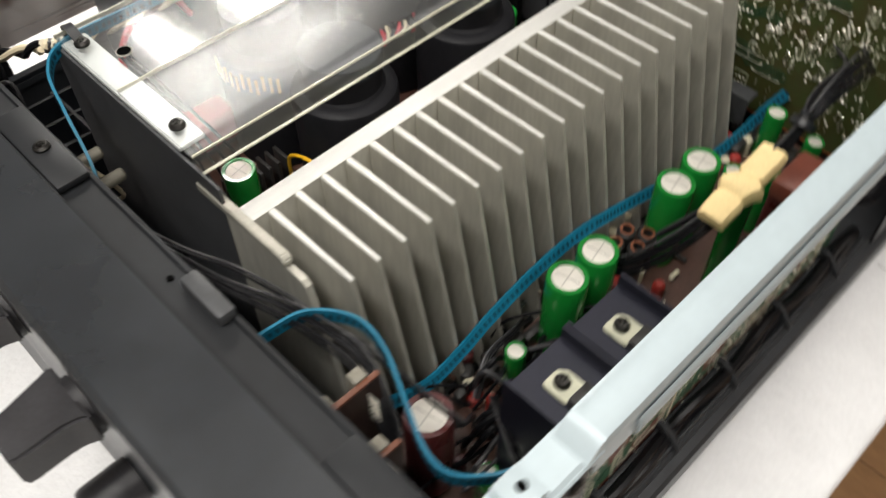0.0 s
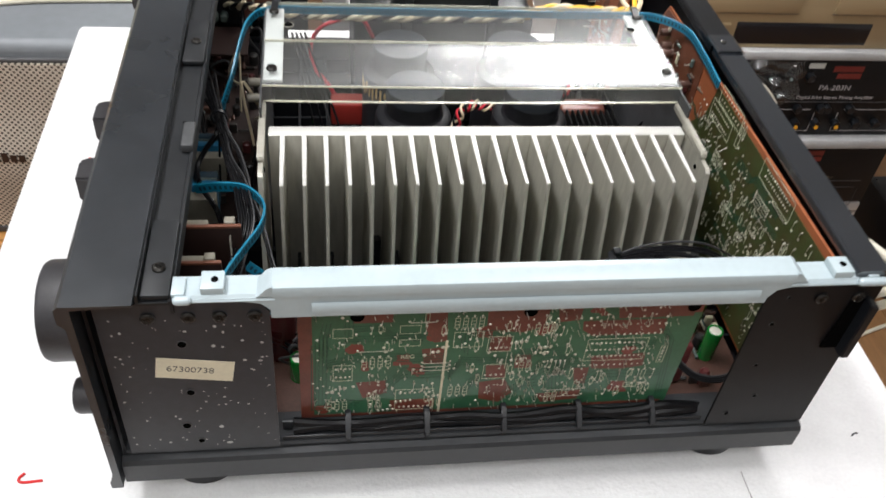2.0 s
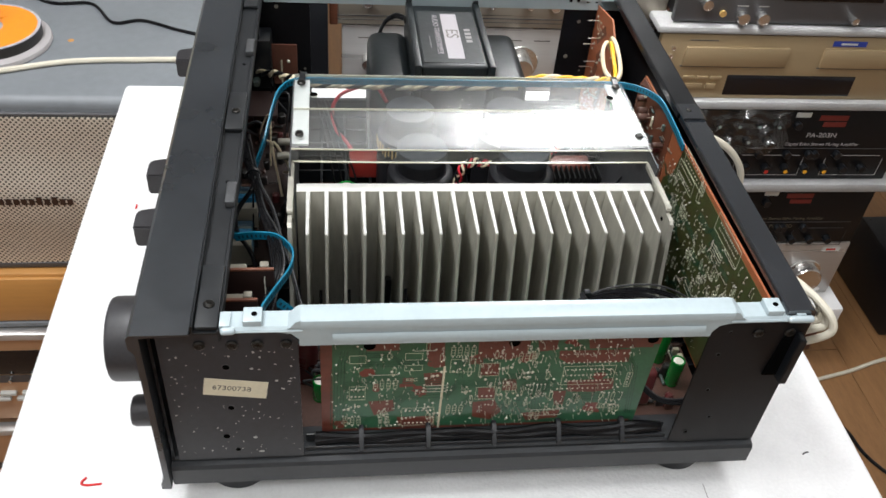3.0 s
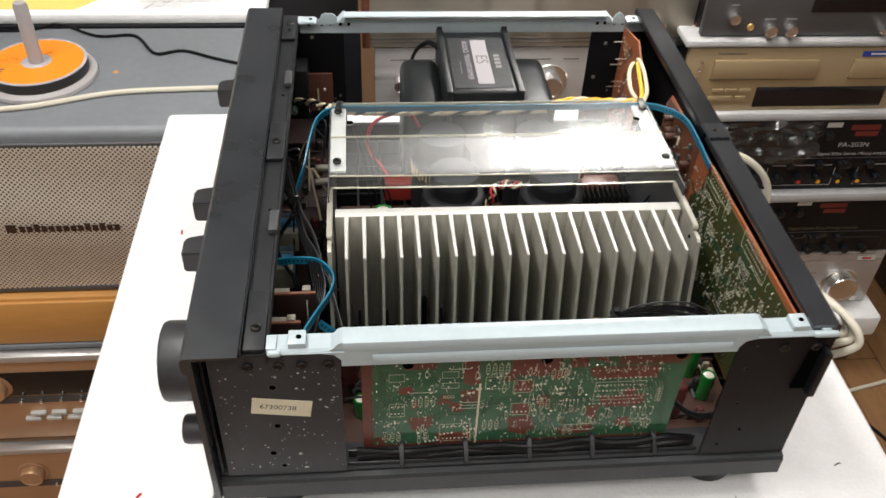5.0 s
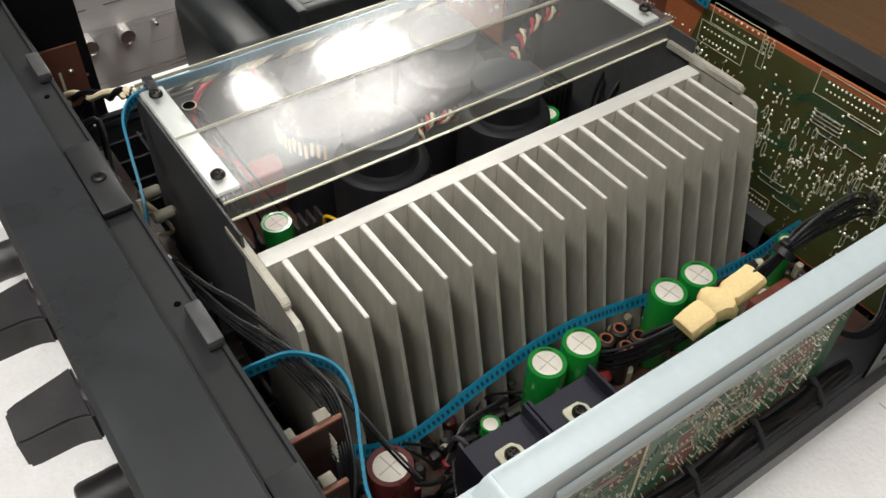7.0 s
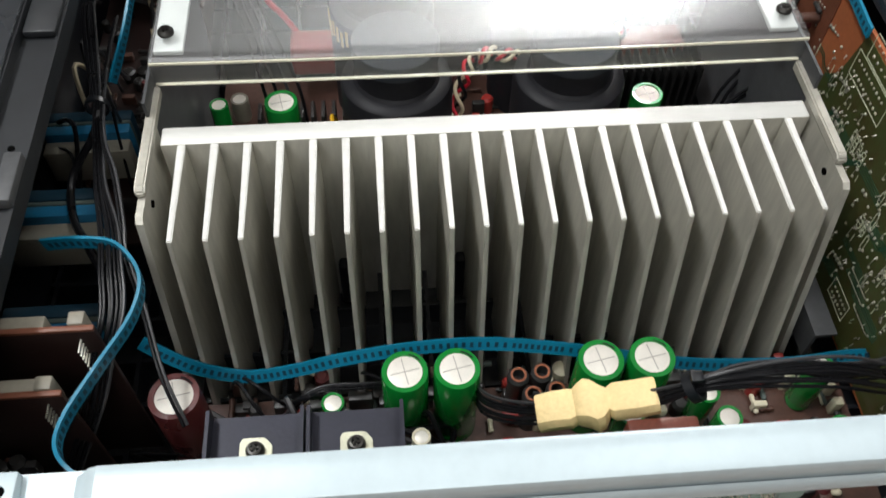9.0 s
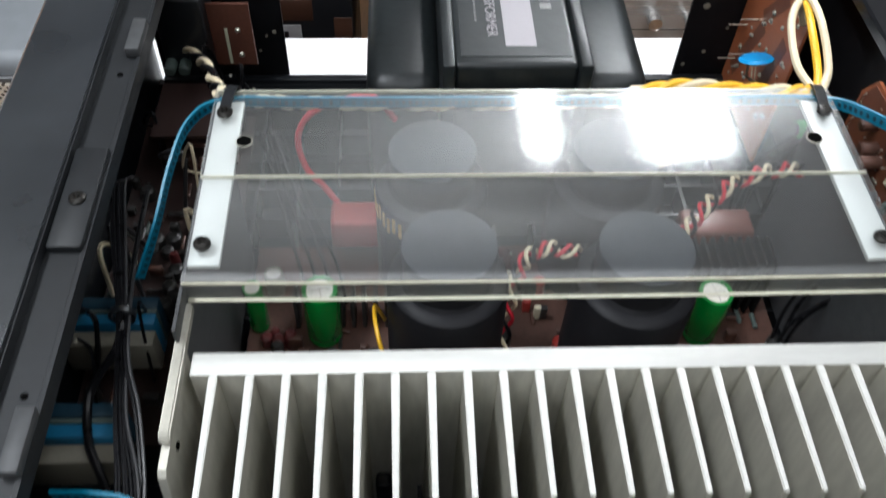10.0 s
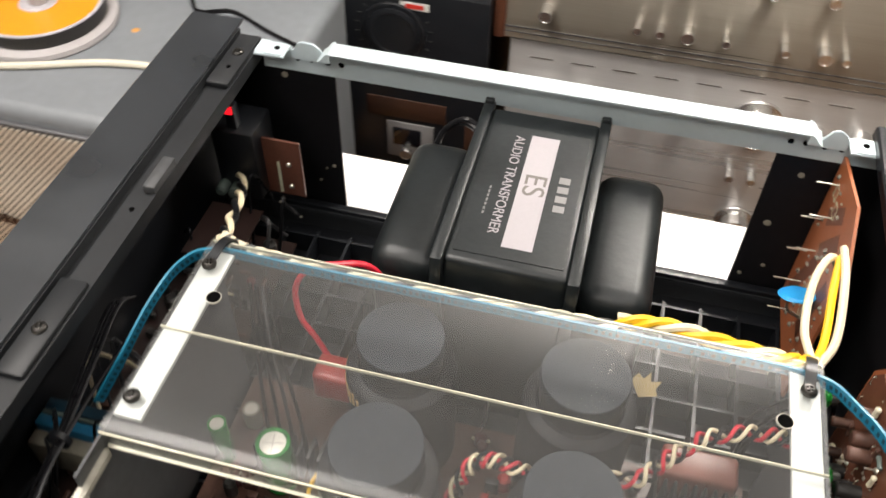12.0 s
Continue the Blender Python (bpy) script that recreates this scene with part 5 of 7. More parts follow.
def small_parts(parent, x0, x1, y0, y1, z, seed, n, avoid=(), dim=False):
    """Resistors, diodes, pins and blocks on a board; dim leaves out most pale and red ones."""
    g = random.Random(seed)
    for k in range(n):
        x, y = g.uniform(x0, x1), g.uniform(y0, y1)
        if any(a < x < b and c < y < d for a, b, c, d in avoid):
            continue
        what = g.random()
        bm = B()
        if what < 0.45:
            ax, ln, r = g.choice("xy"), g.uniform(0.006, 0.010), g.uniform(0.0009, 0.0016)
            at = (x, y, z + r + 0.001)
            lathe(bm, [(r * 0.7, 0), (r, ln * 0.1), (r, ln * 0.22), (r * 0.85, ln * 0.3), (r * 0.85, ln * 0.7), (r, ln * 0.78), (r, ln * 0.9), (r * 0.7, ln)], at, ax, 10)
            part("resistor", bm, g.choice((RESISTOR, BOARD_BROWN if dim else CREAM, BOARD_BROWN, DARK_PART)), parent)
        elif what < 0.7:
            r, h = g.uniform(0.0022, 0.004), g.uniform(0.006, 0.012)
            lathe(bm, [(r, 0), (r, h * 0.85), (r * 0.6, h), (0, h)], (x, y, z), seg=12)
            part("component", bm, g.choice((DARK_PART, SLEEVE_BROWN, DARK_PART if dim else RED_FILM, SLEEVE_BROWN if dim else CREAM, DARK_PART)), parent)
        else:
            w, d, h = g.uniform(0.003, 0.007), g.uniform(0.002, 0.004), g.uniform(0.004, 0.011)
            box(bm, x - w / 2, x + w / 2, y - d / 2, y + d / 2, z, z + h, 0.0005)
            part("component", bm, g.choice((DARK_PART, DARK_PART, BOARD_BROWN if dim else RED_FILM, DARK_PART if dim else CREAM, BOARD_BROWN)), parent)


# main board under the clear cover
main = thing("circuit_board", (0.215, 0.23, 0.046), "brown power supply board crowded with small parts", "circuit board")
bm = B()
box(bm, 0.0845, 0.3485, 0.1680, 0.2900, 0.0480, 0.0496)
part("board", bm, BOARD_BROWN, main)
MT = basis((0.0845, 0.168, 0.0496), (1, 0, 0), (0, 1, 0), (0, 0, 1))
g = random.Random(3)
bars = [[(u := g.uniform(0.005, 0.24), v := g.uniform(0.004, 0.05)), (u + g.uniform(0.006, 0.02), v)] for k in range(46)]
tagged(part("printed_marks", strips("printed_marks", bars, 0.0012, 0.0001, MT, SILK), BOARD_ORANGE, main), kind="stuff")
caps_at = [(0.1805, 0.2185), (0.2620, 0.2165), (0.1750, 0.2735), (0.2590, 0.2745)]
holes = [(x - 0.024, x + 0.024, y - 0.024, y + 0.024) for x, y in caps_at]
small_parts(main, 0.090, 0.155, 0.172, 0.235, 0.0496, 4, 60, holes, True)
small_parts(main, 0.205, 0.238, 0.172, 0.285, 0.0496, 5, 26, holes)
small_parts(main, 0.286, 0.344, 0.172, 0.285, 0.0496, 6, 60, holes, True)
small_parts(main, 0.160, 0.285, 0.169, 0.190, 0.0496, 9, 26, holes)
green_cap(main, 0.1225, 0.234, 0.0496, 0.088, 0.0085)
green_cap(main, 0.3090, 0.231, 0.0496, 0.086, 0.0082)
green_cap(main, 0.0900, 0.240, 0.0496, 0.082, 0.0048, False)
green_cap(main, 0.1120, 0.190, 0.0496, 0.070, 0.0045, False)
green_cap(main, 0.0960, 0.2620, 0.0496, 0.064, 0.0048, False, "capacitor", DIMMED_CREAM, "cream round component")
bm = B()
box(bm, 0.1250, 0.1510, 0.2770, 0.2930, 0.0640, 0.0840, 0.0025, 3)
film = part("film_capacitor", bm, RED_FILM, main, "red film capacitor block")
for k in range(9):
    bm = B()
    box(bm, 0.108 + k * 0.0055, 0.1100 + k * 0.0055, 0.238, 0.250, 0.0496, 0.072, 0.0004)
    part("terminal_fin", bm, DARK_PART, main)
for k in range(10):
    bm = B()
    box(bm, 0.2990 + k * 0.0045, 0.3006 + k * 0.0045, 0.243, 0.262, 0.0496, 0.090, 0.0004)
    part("cooling_fin", bm, FLAT_BLACK, main)
bm = B()
box(bm, 0.3020, 0.3380, 0.267, 0.284, 0.0640, 0.0860, 0.0025, 3)
part("film_capacitor", bm, COPPER_RED, main, "red film capacitor block")


def filter_cap(x, y, ring_text):
    c = thing("filter_capacitor", (x, y, 0.0496), "large black filter capacitor with a grey disc top" + (" and gold lettering" if ring_text else ""), "capacitor", "filter capacitors")
    bm = B()
    lathe(bm, [(0.0255, 0), (0.0265, 0.0015), (0.0265, 0.0640), (0.0258, 0.0665), (0.0240, 0.0680), (0.0205, 0.0685), (0.0192, 0.0700), (0.0190, 0.0812)], (x, y, 0.0496), seg=48)
    part("sleeve", bm, SLEEVE_BLACK, c)
    bm = B()
    lathe(bm, [(0.0194, 0), (0.0200, 0.0004), (0.0200, 0.0075), (0.0196, 0.008), (0, 0.008)], (x, y, 0.1306), seg=40)
    part("top_disc", bm, CAP_GREY, c, "matt grey disc")
    if ring_text:
        for k in range(15):
            a = math.pi * 0.75 + k * 0.135
            m = Matrix.Translation((x, y, 0)) @ Matrix.Rotation(a, 4, "Z") @ Matrix.Translation((0.0266, 0, 0.109 - 0.0012 * (k % 3)))
            bm = B()
            box(bm, -0.0002, 0.0002, -0.0008, 0.0008, -0.0045, 0.0045)
            bm.transform(m)
            part("gold_mark", bm, GOLD_INK, c)
    return c


for k, (x, y) in enumerate(caps_at):
    filter_cap(x, y, k == 2)
bm = B()
prism(bm, [(-0.012, 0.0), (0.0, -0.009), (0.012, 0.0), (0.008, 0.004), (0.009, 0.012), (0.002, 0.007), (-0.002, 0.014), (-0.004, 0.006), (-0.010, 0.008)], "z", 0.0, 0.0006)
bm.transform(pose(0.2870, 0.2925, 0.113, 35, 10, -20) @ Matrix.Scale(0.58, 4))
solo("paper_star", bm, OLD_PAPER, "yellowed star-shaped paper scrap among the capacitors", "paper scrap")

# driver board between the heat sink and the open side
driver = thing("circuit_board", (0.22, 0.062, 0.046), "brown driver board with green capacitors and transistors", "circuit board")
bm = B()
box(bm, 0.0860, 0.3720, 0.0220, 0.0885, 0.0480, 0.0496)
part("board", bm, BOARD_BROWN, driver)
for x in (0.1768, 0.1971, 0.2535, 0.2739):
    green_cap(driver, x, 0.0725, 0.0496, 0.1010, 0.0092)
green_cap(driver, 0.1470, 0.0730, 0.0496, 0.0765, 0.0048, False)
green_cap(driver, 0.1820, 0.0545, 0.0496, 0.0800, 0.0038, False, "capacitor", CREAM, "small cream capacitor")
green_cap(driver, 0.3000, 0.0660, 0.0496, 0.0800, 0.0052, False)
green_cap(driver, 0.3020, 0.0500, 0.0496, 0.0900, 0.0052, False)
green_cap(driver, 0.3500, 0.0730, 0.0496, 0.0820, 0.0056, False)
green_cap(driver, 0.3536, 0.0500, 0.0496, 0.0740, 0.0050, False)
green_cap(driver, 0.2560, 0.0420, 0.0496, 0.1180, 0.0050, False)
green_cap(driver, 0.0900, 0.0670, 0.0496, 0.1030, 0.0098, True, "capacitor", SLEEVE_BROWN, "dark red-brown sleeved capacitor")
green_cap(driver, 0.1010, 0.0460, 0.0496, 0.0680, 0.0050, False)
for x, y in ((0.2240, 0.0800), (0.2340, 0.0810), (0.2290, 0.0710), (0.2390, 0.0725)):
    bm = B()
    lathe(bm, [(0.0042, 0), (0.0042, 0.020), (0.0046, 0.0225), (0.0046, 0.0265), (0.0036, 0.0275), (0.0026, 0.0275), (0.0024, 0.022), (0, 0.022)], (x, y, 0.0496), seg=16)
    t = part("coil_form", bm, DARK_PART, driver)
    bm = B()
    lathe(bm, [(0.0025, 0), (0.0034, 0), (0.0034, 0.0008), (0.0025, 0.0008), (0.0025, 0)], (x, y, 0.0769), seg=16)
    part("copper_ring", bm, COPPER, t)
for x, y, z1, w, d in ((0.2850, 0.034, 0.108, 0.020, 0.010), (0.322, 0.034, 0.084, 0.018, 0.009)):
    bm = B()
    box(bm, x - w / 2, x + w / 2, y - d / 2, y + d / 2, 0.0496, z1, 0.003, 3)
    part("film_capacitor", bm, SLEEVE_BROWN, driver, "dull red-brown film capacitor")
g = random.Random(77)
for k in range(16):
    bm = B()
    x = 0.102 + 0.0165 * k + g.uniform(-0.003, 0.003)
    box(bm, x, x + g.uniform(0.008, 0.013), 0.0800, 0.0845, 0.0496, g.uniform(0.056, 0.064), 0.0008)
    part("component", bm, DARK_PART, driver)
small_parts(driver, 0.100, 0.365, 0.052, 0.088, 0.0496, 15, 110, [(0.165, 0.21, 0.06, 0.085), (0.24, 0.285, 0.06, 0.085)])
small_parts(driver, 0.100, 0.365, 0.026, 0.100, 0.0496, 14, 120, [(0.10, 0.18, 0.02, 0.06), (0.165, 0.21, 0.06, 0.085), (0.24, 0.285, 0.06, 0.085)])


def transistor_tray(x):
    t = thing("transistor_bracket", (x, 0.045, 0.0496), "blue-grey anodised channel bracket holding a power transistor", "bracket", "transistor brackets")
    bm = B()
    prism(bm, [(x - 0.0165, 0.0496), (x - 0.0165, 0.1280), (x - 0.0152, 0.1280), (x - 0.0152, 0.1215), (x + 0.0152, 0.1215), (x + 0.0152, 0.1280), (x + 0.0165, 0.1280), (x + 0.0165, 0.0496), (x + 0.0150, 0.0496), (x + 0.0150, 0.1200), (x - 0.0150, 0.1200), (x - 0.0150, 0.0496)], "y", 0.0215, 0.0480)
    part("channel", bm, ANODISED, t)
    bm = B()
    prism(bm, [(x - 0.0055, 0.0280), (x + 0.0055, 0.0280), (x + 0.0055, 0.0365), (x + 0.003, 0.0395), (x - 0.0045, 0.0395), (x - 0.0055, 0.0380)], "z", 0.1215, 0.1228, 0.0003)
    part("metal_tab", bm, TAB_METAL, t, "pale metal transistor tab")
    bm = B()
    box(bm, x - 0.0052, x + 0.0052, 0.0220, 0.0280, 0.1215, 0.1258, 0.0005)
    part("transistor_body", bm, DARK_PART, t)
    screw(t, (x, 0.0345, 0.1228), UPZ, 0.0032, 0.0030)


transistor_tray(0.1251)
transistor_tray(0.1590)

bm = B()
prism(bm, [(0.3560, 0.056), (0.3575, 0.056), (0.3575, 0.0725), (0.3660, 0.0725), (0.3660, 0.074), (0.3560, 0.074)], "y", 0.092, 0.125)
solo("support_bracket", bm, DUSTY, "dull grey metal angle bracket beside the heat sink", "bracket")

# boards standing behind the front panel
for y, x0, x1, z1 in ((0.0720, 0.020, 0.0735, 0.1470), (0.0520, 0.020, 0.0640, 0.1400)):
    t = thing("circuit_board", ((x0 + x1) / 2, y, 0.05), "small upright red-brown switch board behind the panel", "circuit board")
    bm = B()
    box(bm, x0, x1, y - 0.0009, y + 0.0009, 0.0480, z1, 0.0004)
    part("board", bm, BOARD_SHADED, t)
    bm = B()
    box(bm, x0, x1, y - 0.0011, y + 0.0011, z1 - 0.0012, z1 + 0.0006, 0.0005)
    part("board_edge", bm, BOARD_RUST, t, "rust-red sawn edge")
    bm = B()
    box(bm, x1 - 0.009, x1 - 0.0035, y + 0.0009, y + 0.006, z1 - 0.0120, z1 + 0.0015, 0.0006)
    part("connector", bm, DIMMED_CREAM, t, "cream plug connector")
    bm = B()
    box(bm, x0 + 0.014, x0 + 0.036, y + 0.0009, y + 0.0065, z1 - 0.009, z1 - 0.001, 0.0006)
    part("connector", bm, DIMMED_CREAM, t, "white plug connector")
    for k in range(7):
        bm = B()
        rod(bm, 0.0004, 0.005, (x1 - 0.006, y - 0.006, z1 - 0.006 - 0.0025 * k), "y", 6)
        part("pin", bm, SOLDER, t)
    # dim here: dark part colours stand in for the shade behind the panel
    small_parts(t, x0 + 0.006, x1 - 0.016, y - 0.009, y - 0.003, z1 - 0.05, 40 + int(y * 1000), 8, (), True)
for k, (y, z) in enumerate(((0.150, 0.110), (0.212, 0.094), (0.104, 0.090))):
    t = thing("selector_switch", (0.034, y, z - 0.02), "stacked rotary selector switch in blue and cream plastic", "switch", "selector switches")
    for j, (m_, a, b) in enumerate(((SWITCH_BLUE, 0.0, 0.006), (RESISTOR, 0.0062, 0.0085), (TIE_BLUE_DARK, 0.0088, 0.0150), (DIMMED_CREAM, -0.0085, -0.0005))):
        bm = B()
        box(bm, 0.012, 0.052, y + a, y + b, z - 0.024, z - (0.004 if j == 3 else 0), 0.0008)
        part("wafer", bm, m_, t)
t = thing("circuit_board", (0.064, 0.385, 0.05), "small red-brown board in the front corner beside the transformer", "circuit board")
bm = B()
box(bm, 0.050, 0.0790, 0.3950, 0.3966, 0.0880, 0.1290)
part("board", bm, BOARD_ORANGE_DIM, t)
MS = basis((0.058, 0.3948, 0.05), (1, 0, 0), (0, 0, 1), (0, -1, 0))
tagged(under(new("solder_joints", dots([(0.013, 0.062, 1.6), (0.013, 0.045, 1.6), (0.004, 0.03, 1.0), (0.016, 0.02, 1.0)], 0.0011, MS)), t), kind="stuff")
part("printed_marks", strips("printed_marks", [[(0.0065, 0.04 + 0.004 * k), (0.0065, 0.0425 + 0.004 * k)] for k in range(6)], 0.0016, 0.0002, MS, SILK), SILK, t)
bm = B()
box(bm, 0.030, 0.056, 0.385, 0.412, 0.088, 0.138, 0.002)
sw = solo("power_switch", bm, PLASTIC, "black power switch block behind the front panel", "switch")
bm = B()
box(bm, 0.0400, 0.0460, 0.3880, 0.3940, 0.1380, 0.1540, 0.0006)
part("lamp_holder", bm, PLASTIC, sw)
bm = B()
box(bm, 0.0408, 0.0452, 0.3872, 0.3880, 0.1490, 0.1538, 0.0003)
part("lamp", bm, LED_RED, sw, "small glowing red lamp")
t = thing("circuit_board", (0.03, 0.29, 0.05), "brown control board lying behind the front panel, shade put into its colour", "circuit board")
bm = B()
box(bm, 0.014, 0.076, 0.170, 0.380, 0.0600, 0.0616)
part("board", bm, BOARD_SHADED, t)
# dark part colours carry the shade of the channel overhang
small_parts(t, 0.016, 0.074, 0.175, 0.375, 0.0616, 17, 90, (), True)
for k in range(2):
    bm = B()
    rod(bm, 0.0034, 0.018, (0.0335 + 0.0080 * k, 0.3765, 0.0975), "y", 12, 0.001)
    part("power_resistor", bm, RESISTOR, t, "grey-green power resistor")
bm = B()
box(bm, 0.030, 0.062, 0.330, 0.372, 0.092, 0.0936)
part("riser_board", bm, BOARD_SHADED, t)
for y in (0.255, 0.275):
    bm = B()
    rod(bm, 0.0032, 0.012, (0.0650, y, 0.104), "x", 14, 0.0010)
    part("cream_stub", bm, DIMMED_CREAM, t, "cream plastic post")

# ---- transformer ----
tr = thing("transformer", (0.2145, 0.362, 0.046), "black lacquered power transformer with a silver-striped label", "transformer")
bm = B()
box(bm, 0.1850, 0.2440, 0.3060, 0.4200, 0.0460, 0.1600, 0.003, 3)
core = part("core_shell", bm, LACQUER, tr)
for x in (0.1830, 0.2460):
    bm = B()
    box(bm, x - 0.0030, x + 0.0030, 0.3020, 0.4230, 0.0460, 0.1628, 0.0014)
    part("flange", bm, LACQUER, tr, "raised black edge flange")
    bm = B()
    box(bm, x - 0.0026, x + 0.0026, 0.4180, 0.4215, 0.1560, 0.1650, 0.001)
    part("lug", bm, LACQUER, tr)
for x0, x1 in ((0.1440, 0.1810), (0.2480, 0.2840)):
    bm = B()
    box(bm, x0, x1, 0.3180, 0.4120, 0.0460, 0.1385, 0.010, 4)
    part("end_bell", bm, LACQUER, tr, "rounded black end bell")
bm = B()
box(bm, 0.1890, 0.2400, 0.3120, 0.4060, 0.1600, 0.1604)
plate2 = part("label_plate", bm, LACQUER, tr, "black label with a silver stripe")
bm = B()
box(bm, 0.2100, 0.2245, 0.3190, 0.4005, 0.1604, 0.1606)
part("silver_stripe", bm, LABEL_SILVER, plate2)
down = Matrix.Rotation(radians(-90), 4, "Z")
letters("print", "ES", 0.0165, Matrix.Translation((0.2125, 0.3715, 0.16065)) @ down @ Matrix.Diagonal((1.05, 0.95, 1, 1)), INK, plate2, 0.0001)
letters("print", "AUDIO TRANSFORMER", 0.0072, Matrix.Translation((0.2020, 0.3985, 0.1606)) @ down @ Matrix.Diagonal((0.97, 1.0, 1, 1)), LABEL_SILVER, plate2, 0.0001)
for k in range(4):
    bm = B()
    box(bm, 0.2290, 0.2345, 0.3680 - 0.0068 * k, 0.3725 - 0.0068 * k, 0.1604, 0.1606)
    part("maker_mark", bm, DIM_SILVER, plate2)
bm = B()
for k in range(7):
    box(bm, 0.1965, 0.1975, 0.356 - 0.0030 * k, 0.358 - 0.0030 * k, 0.1604, 0.16055)
part("small_print", bm, DIM_SILVER, plate2)
bm = B()
rod(bm, 0.0035, 0.008, (0.178, 0.408, 0.150), "x", 12, 0.001)
part("bolt", bm, SCREW, tr)
for k in range(2):
    bm = B()
    tube(bm, [(0.181, 0.408 + 0.003 * k, 0.150), (0.170, 0.414, 0.150 + 0.002 * k), (0.158, 0.412, 0.140), (0.152, 0.405, 0.110)], 0.0018, 6, 8)
    part("lead", bm, WIRE_BLACK, tr)


# ---- wiring ----
def lacing(name, pts, label, w=0.0062, up=(0, 0, 1)):
    """Blue perforated lacing strip, its width along up."""
    bm = B()
    sweep(bm, pts, rect(0.0012, w), 10, up)
    ob = solo(name, bm, TIE_BLUE, label, "cable strip")
    line, even, run = smooth_line(pts, 30), [], 0.0
    for a, b in zip(line, line[1:]):
        run += (b - a).length
        if run >= 0.0026:
            even.append((b, (b - a).normalized()))
            run = 0.0
    bm = B()
    for p, t in even:
        s = t.cross(Vector(up)).normalized()
        u = s.cross(t)
        m = basis(p, t, s, u)
        b2 = bmesh.ops.create_cube(bm, size=1, matrix=m @ Matrix.Diagonal((0.0014, 0.0016, w * 0.40, 1)))
    tagged(part("perforations", bm, TIE_BLUE_DARK, ob, "row of dark perforations"), kind="stuff")
    return ob


lacing("lacing_strip", [(0.045, 0.116, 0.136), (0.060, 0.114, 0.139), (0.074, 0.110, 0.140), (0.084, 0.096, 0.140), (0.083, 0.080, 0.139), (0.074, 0.060, 0.139), (0.067, 0.044, 0.139), (0.066, 0.033, 0.140), (0.072, 0.024, 0.142), (0.084, 0.018, 0.141), (0.110, 0.016, 0.138)], "bright blue perforated lacing strip looped behind the rail")
lacing("lacing_strip", [(0.072, 0.096, 0.094), (0.082, 0.0925, 0.087), (0.094, 0.0905, 0.0785), (0.112, 0.0895, 0.072), (0.132, 0.090, 0.0745), (0.150, 0.091, 0.0790), (0.180, 0.092, 0.0835), (0.212, 0.092, 0.0838), (0.250, 0.0905, 0.0765), (0.285, 0.0885, 0.067), (0.310, 0.0875, 0.0615), (0.345, 0.086, 0.0610), (0.366, 0.084, 0.068), (0.374, 0.080, 0.076)], "blue perforated lacing strip along the foot of the fins", 0.0058, (0, 0.50, 0.87))
lacing("lacing_strip", [(0.052, 0.216, 0.122), (0.059, 0.232, 0.136), (0.064, 0.255, 0.148), (0.070, 0.275, 0.154), (0.084, 0.2845, 0.157), (0.120, 0.2850, 0.1570), (0.200, 0.2850, 0.1570), (0.290, 0.2850, 0.1570), (0.346, 0.2830, 0.1585), (0.362, 0.268, 0.164), (0.3735, 0.246, 0.167), (0.3740, 0.215, 0.168), (0.3735, 0.180, 0.166)], "blue perforated lacing strip behind the clear cover", 0.0055)


def ribbon_cable(pts, n, pitch, label, up=(0, 0, 1)):
    t = thing("ribbon_cable", pts[0], label, "cable")
    for k in range(n):
        bm = B()
        sweep(bm, pts, ring(pitch * 0.48, 6, (k - (n - 1) / 2) * pitch, 0), 8, up)
        part("strand", bm, WIRE_GREY if k in (0,) else WIRE_BLACK, t)
    return t


def fan_cable(pts, spread, n, pitch, across, label):
    """A ribbon whose strands draw together where it is tied and fan out beyond."""
    t = thing("ribbon_cable", pts[0], label, "cable")
    across = Vector(across)
    for k in range(n):
        u = (k - (n - 1) / 2) * pitch
        bm = B()
        tube(bm, [Vector(p) + across * (u * f) + Vector((0, 0, 0.0009 * math.sin(2.4 * k) * f)) for p, f in zip(pts, spread)], pitch * 0.47, 8, 6)
        part("strand", bm, WIRE_GREY if k == n - 1 else WIRE_BLACK, t)
    return t


fan_cable([(0.034, 0.276, 0.118), (0.036, 0.262, 0.128), (0.044, 0.226, 0.131), (0.052, 0.192, 0.133), (0.057, 0.168, 0.135), (0.062, 0.143, 0.137), (0.069, 0.120, 0.139), (0.073, 0.100, 0.140), (0.075, 0.084, 0.137), (0.071, 0.068, 0.128), (0.066, 0.058, 0.115), (0.053, 0.045, 0.090)], (0.8, 0.75, 0.7, 0.45, 0.5, 0.55, 0.9, 1.05, 1.1, 1.1, 1.0, 0.8), 7, 0.0013, (0.94, 0.33, 0.0), "flat black ribbon cable with one pale strand")
fan_cable([(0.042, 0.276, 0.110), (0.049, 0.227, 0.125), (0.056, 0.187, 0.1355), (0.061, 0.164, 0.139), (0.068, 0.145, 0.140), (0.074, 0.121, 0.139), (0.076, 0.109, 0.137), (0.083, 0.090, 0.130), (0.089, 0.069, 0.118), (0.096, 0.054, 0.104)], (1, 1, 0.9, 0.9, 1, 1, 1, 1, 1, 1), 2, 0.0014, (0.94, 0.33, 0.0), "thin black twin cable beside the ribbon")
bm = B()
tube(bm, [(0.054, 0.186, 0.134), (0.052, 0.176, 0.130), (0.044, 0.171, 0.120), (0.040, 0.163, 0.114), (0.043, 0.147, 0.112), (0.050, 0.134, 0.112), (0.055, 0.125, 0.108), (0.058, 0.118, 0.090)], 0.0017, 8, 8)
solo("wire", bm, WIRE_BLACK, "thick black wire bowed out beside the ribbon cable", "wire")
bm = B()
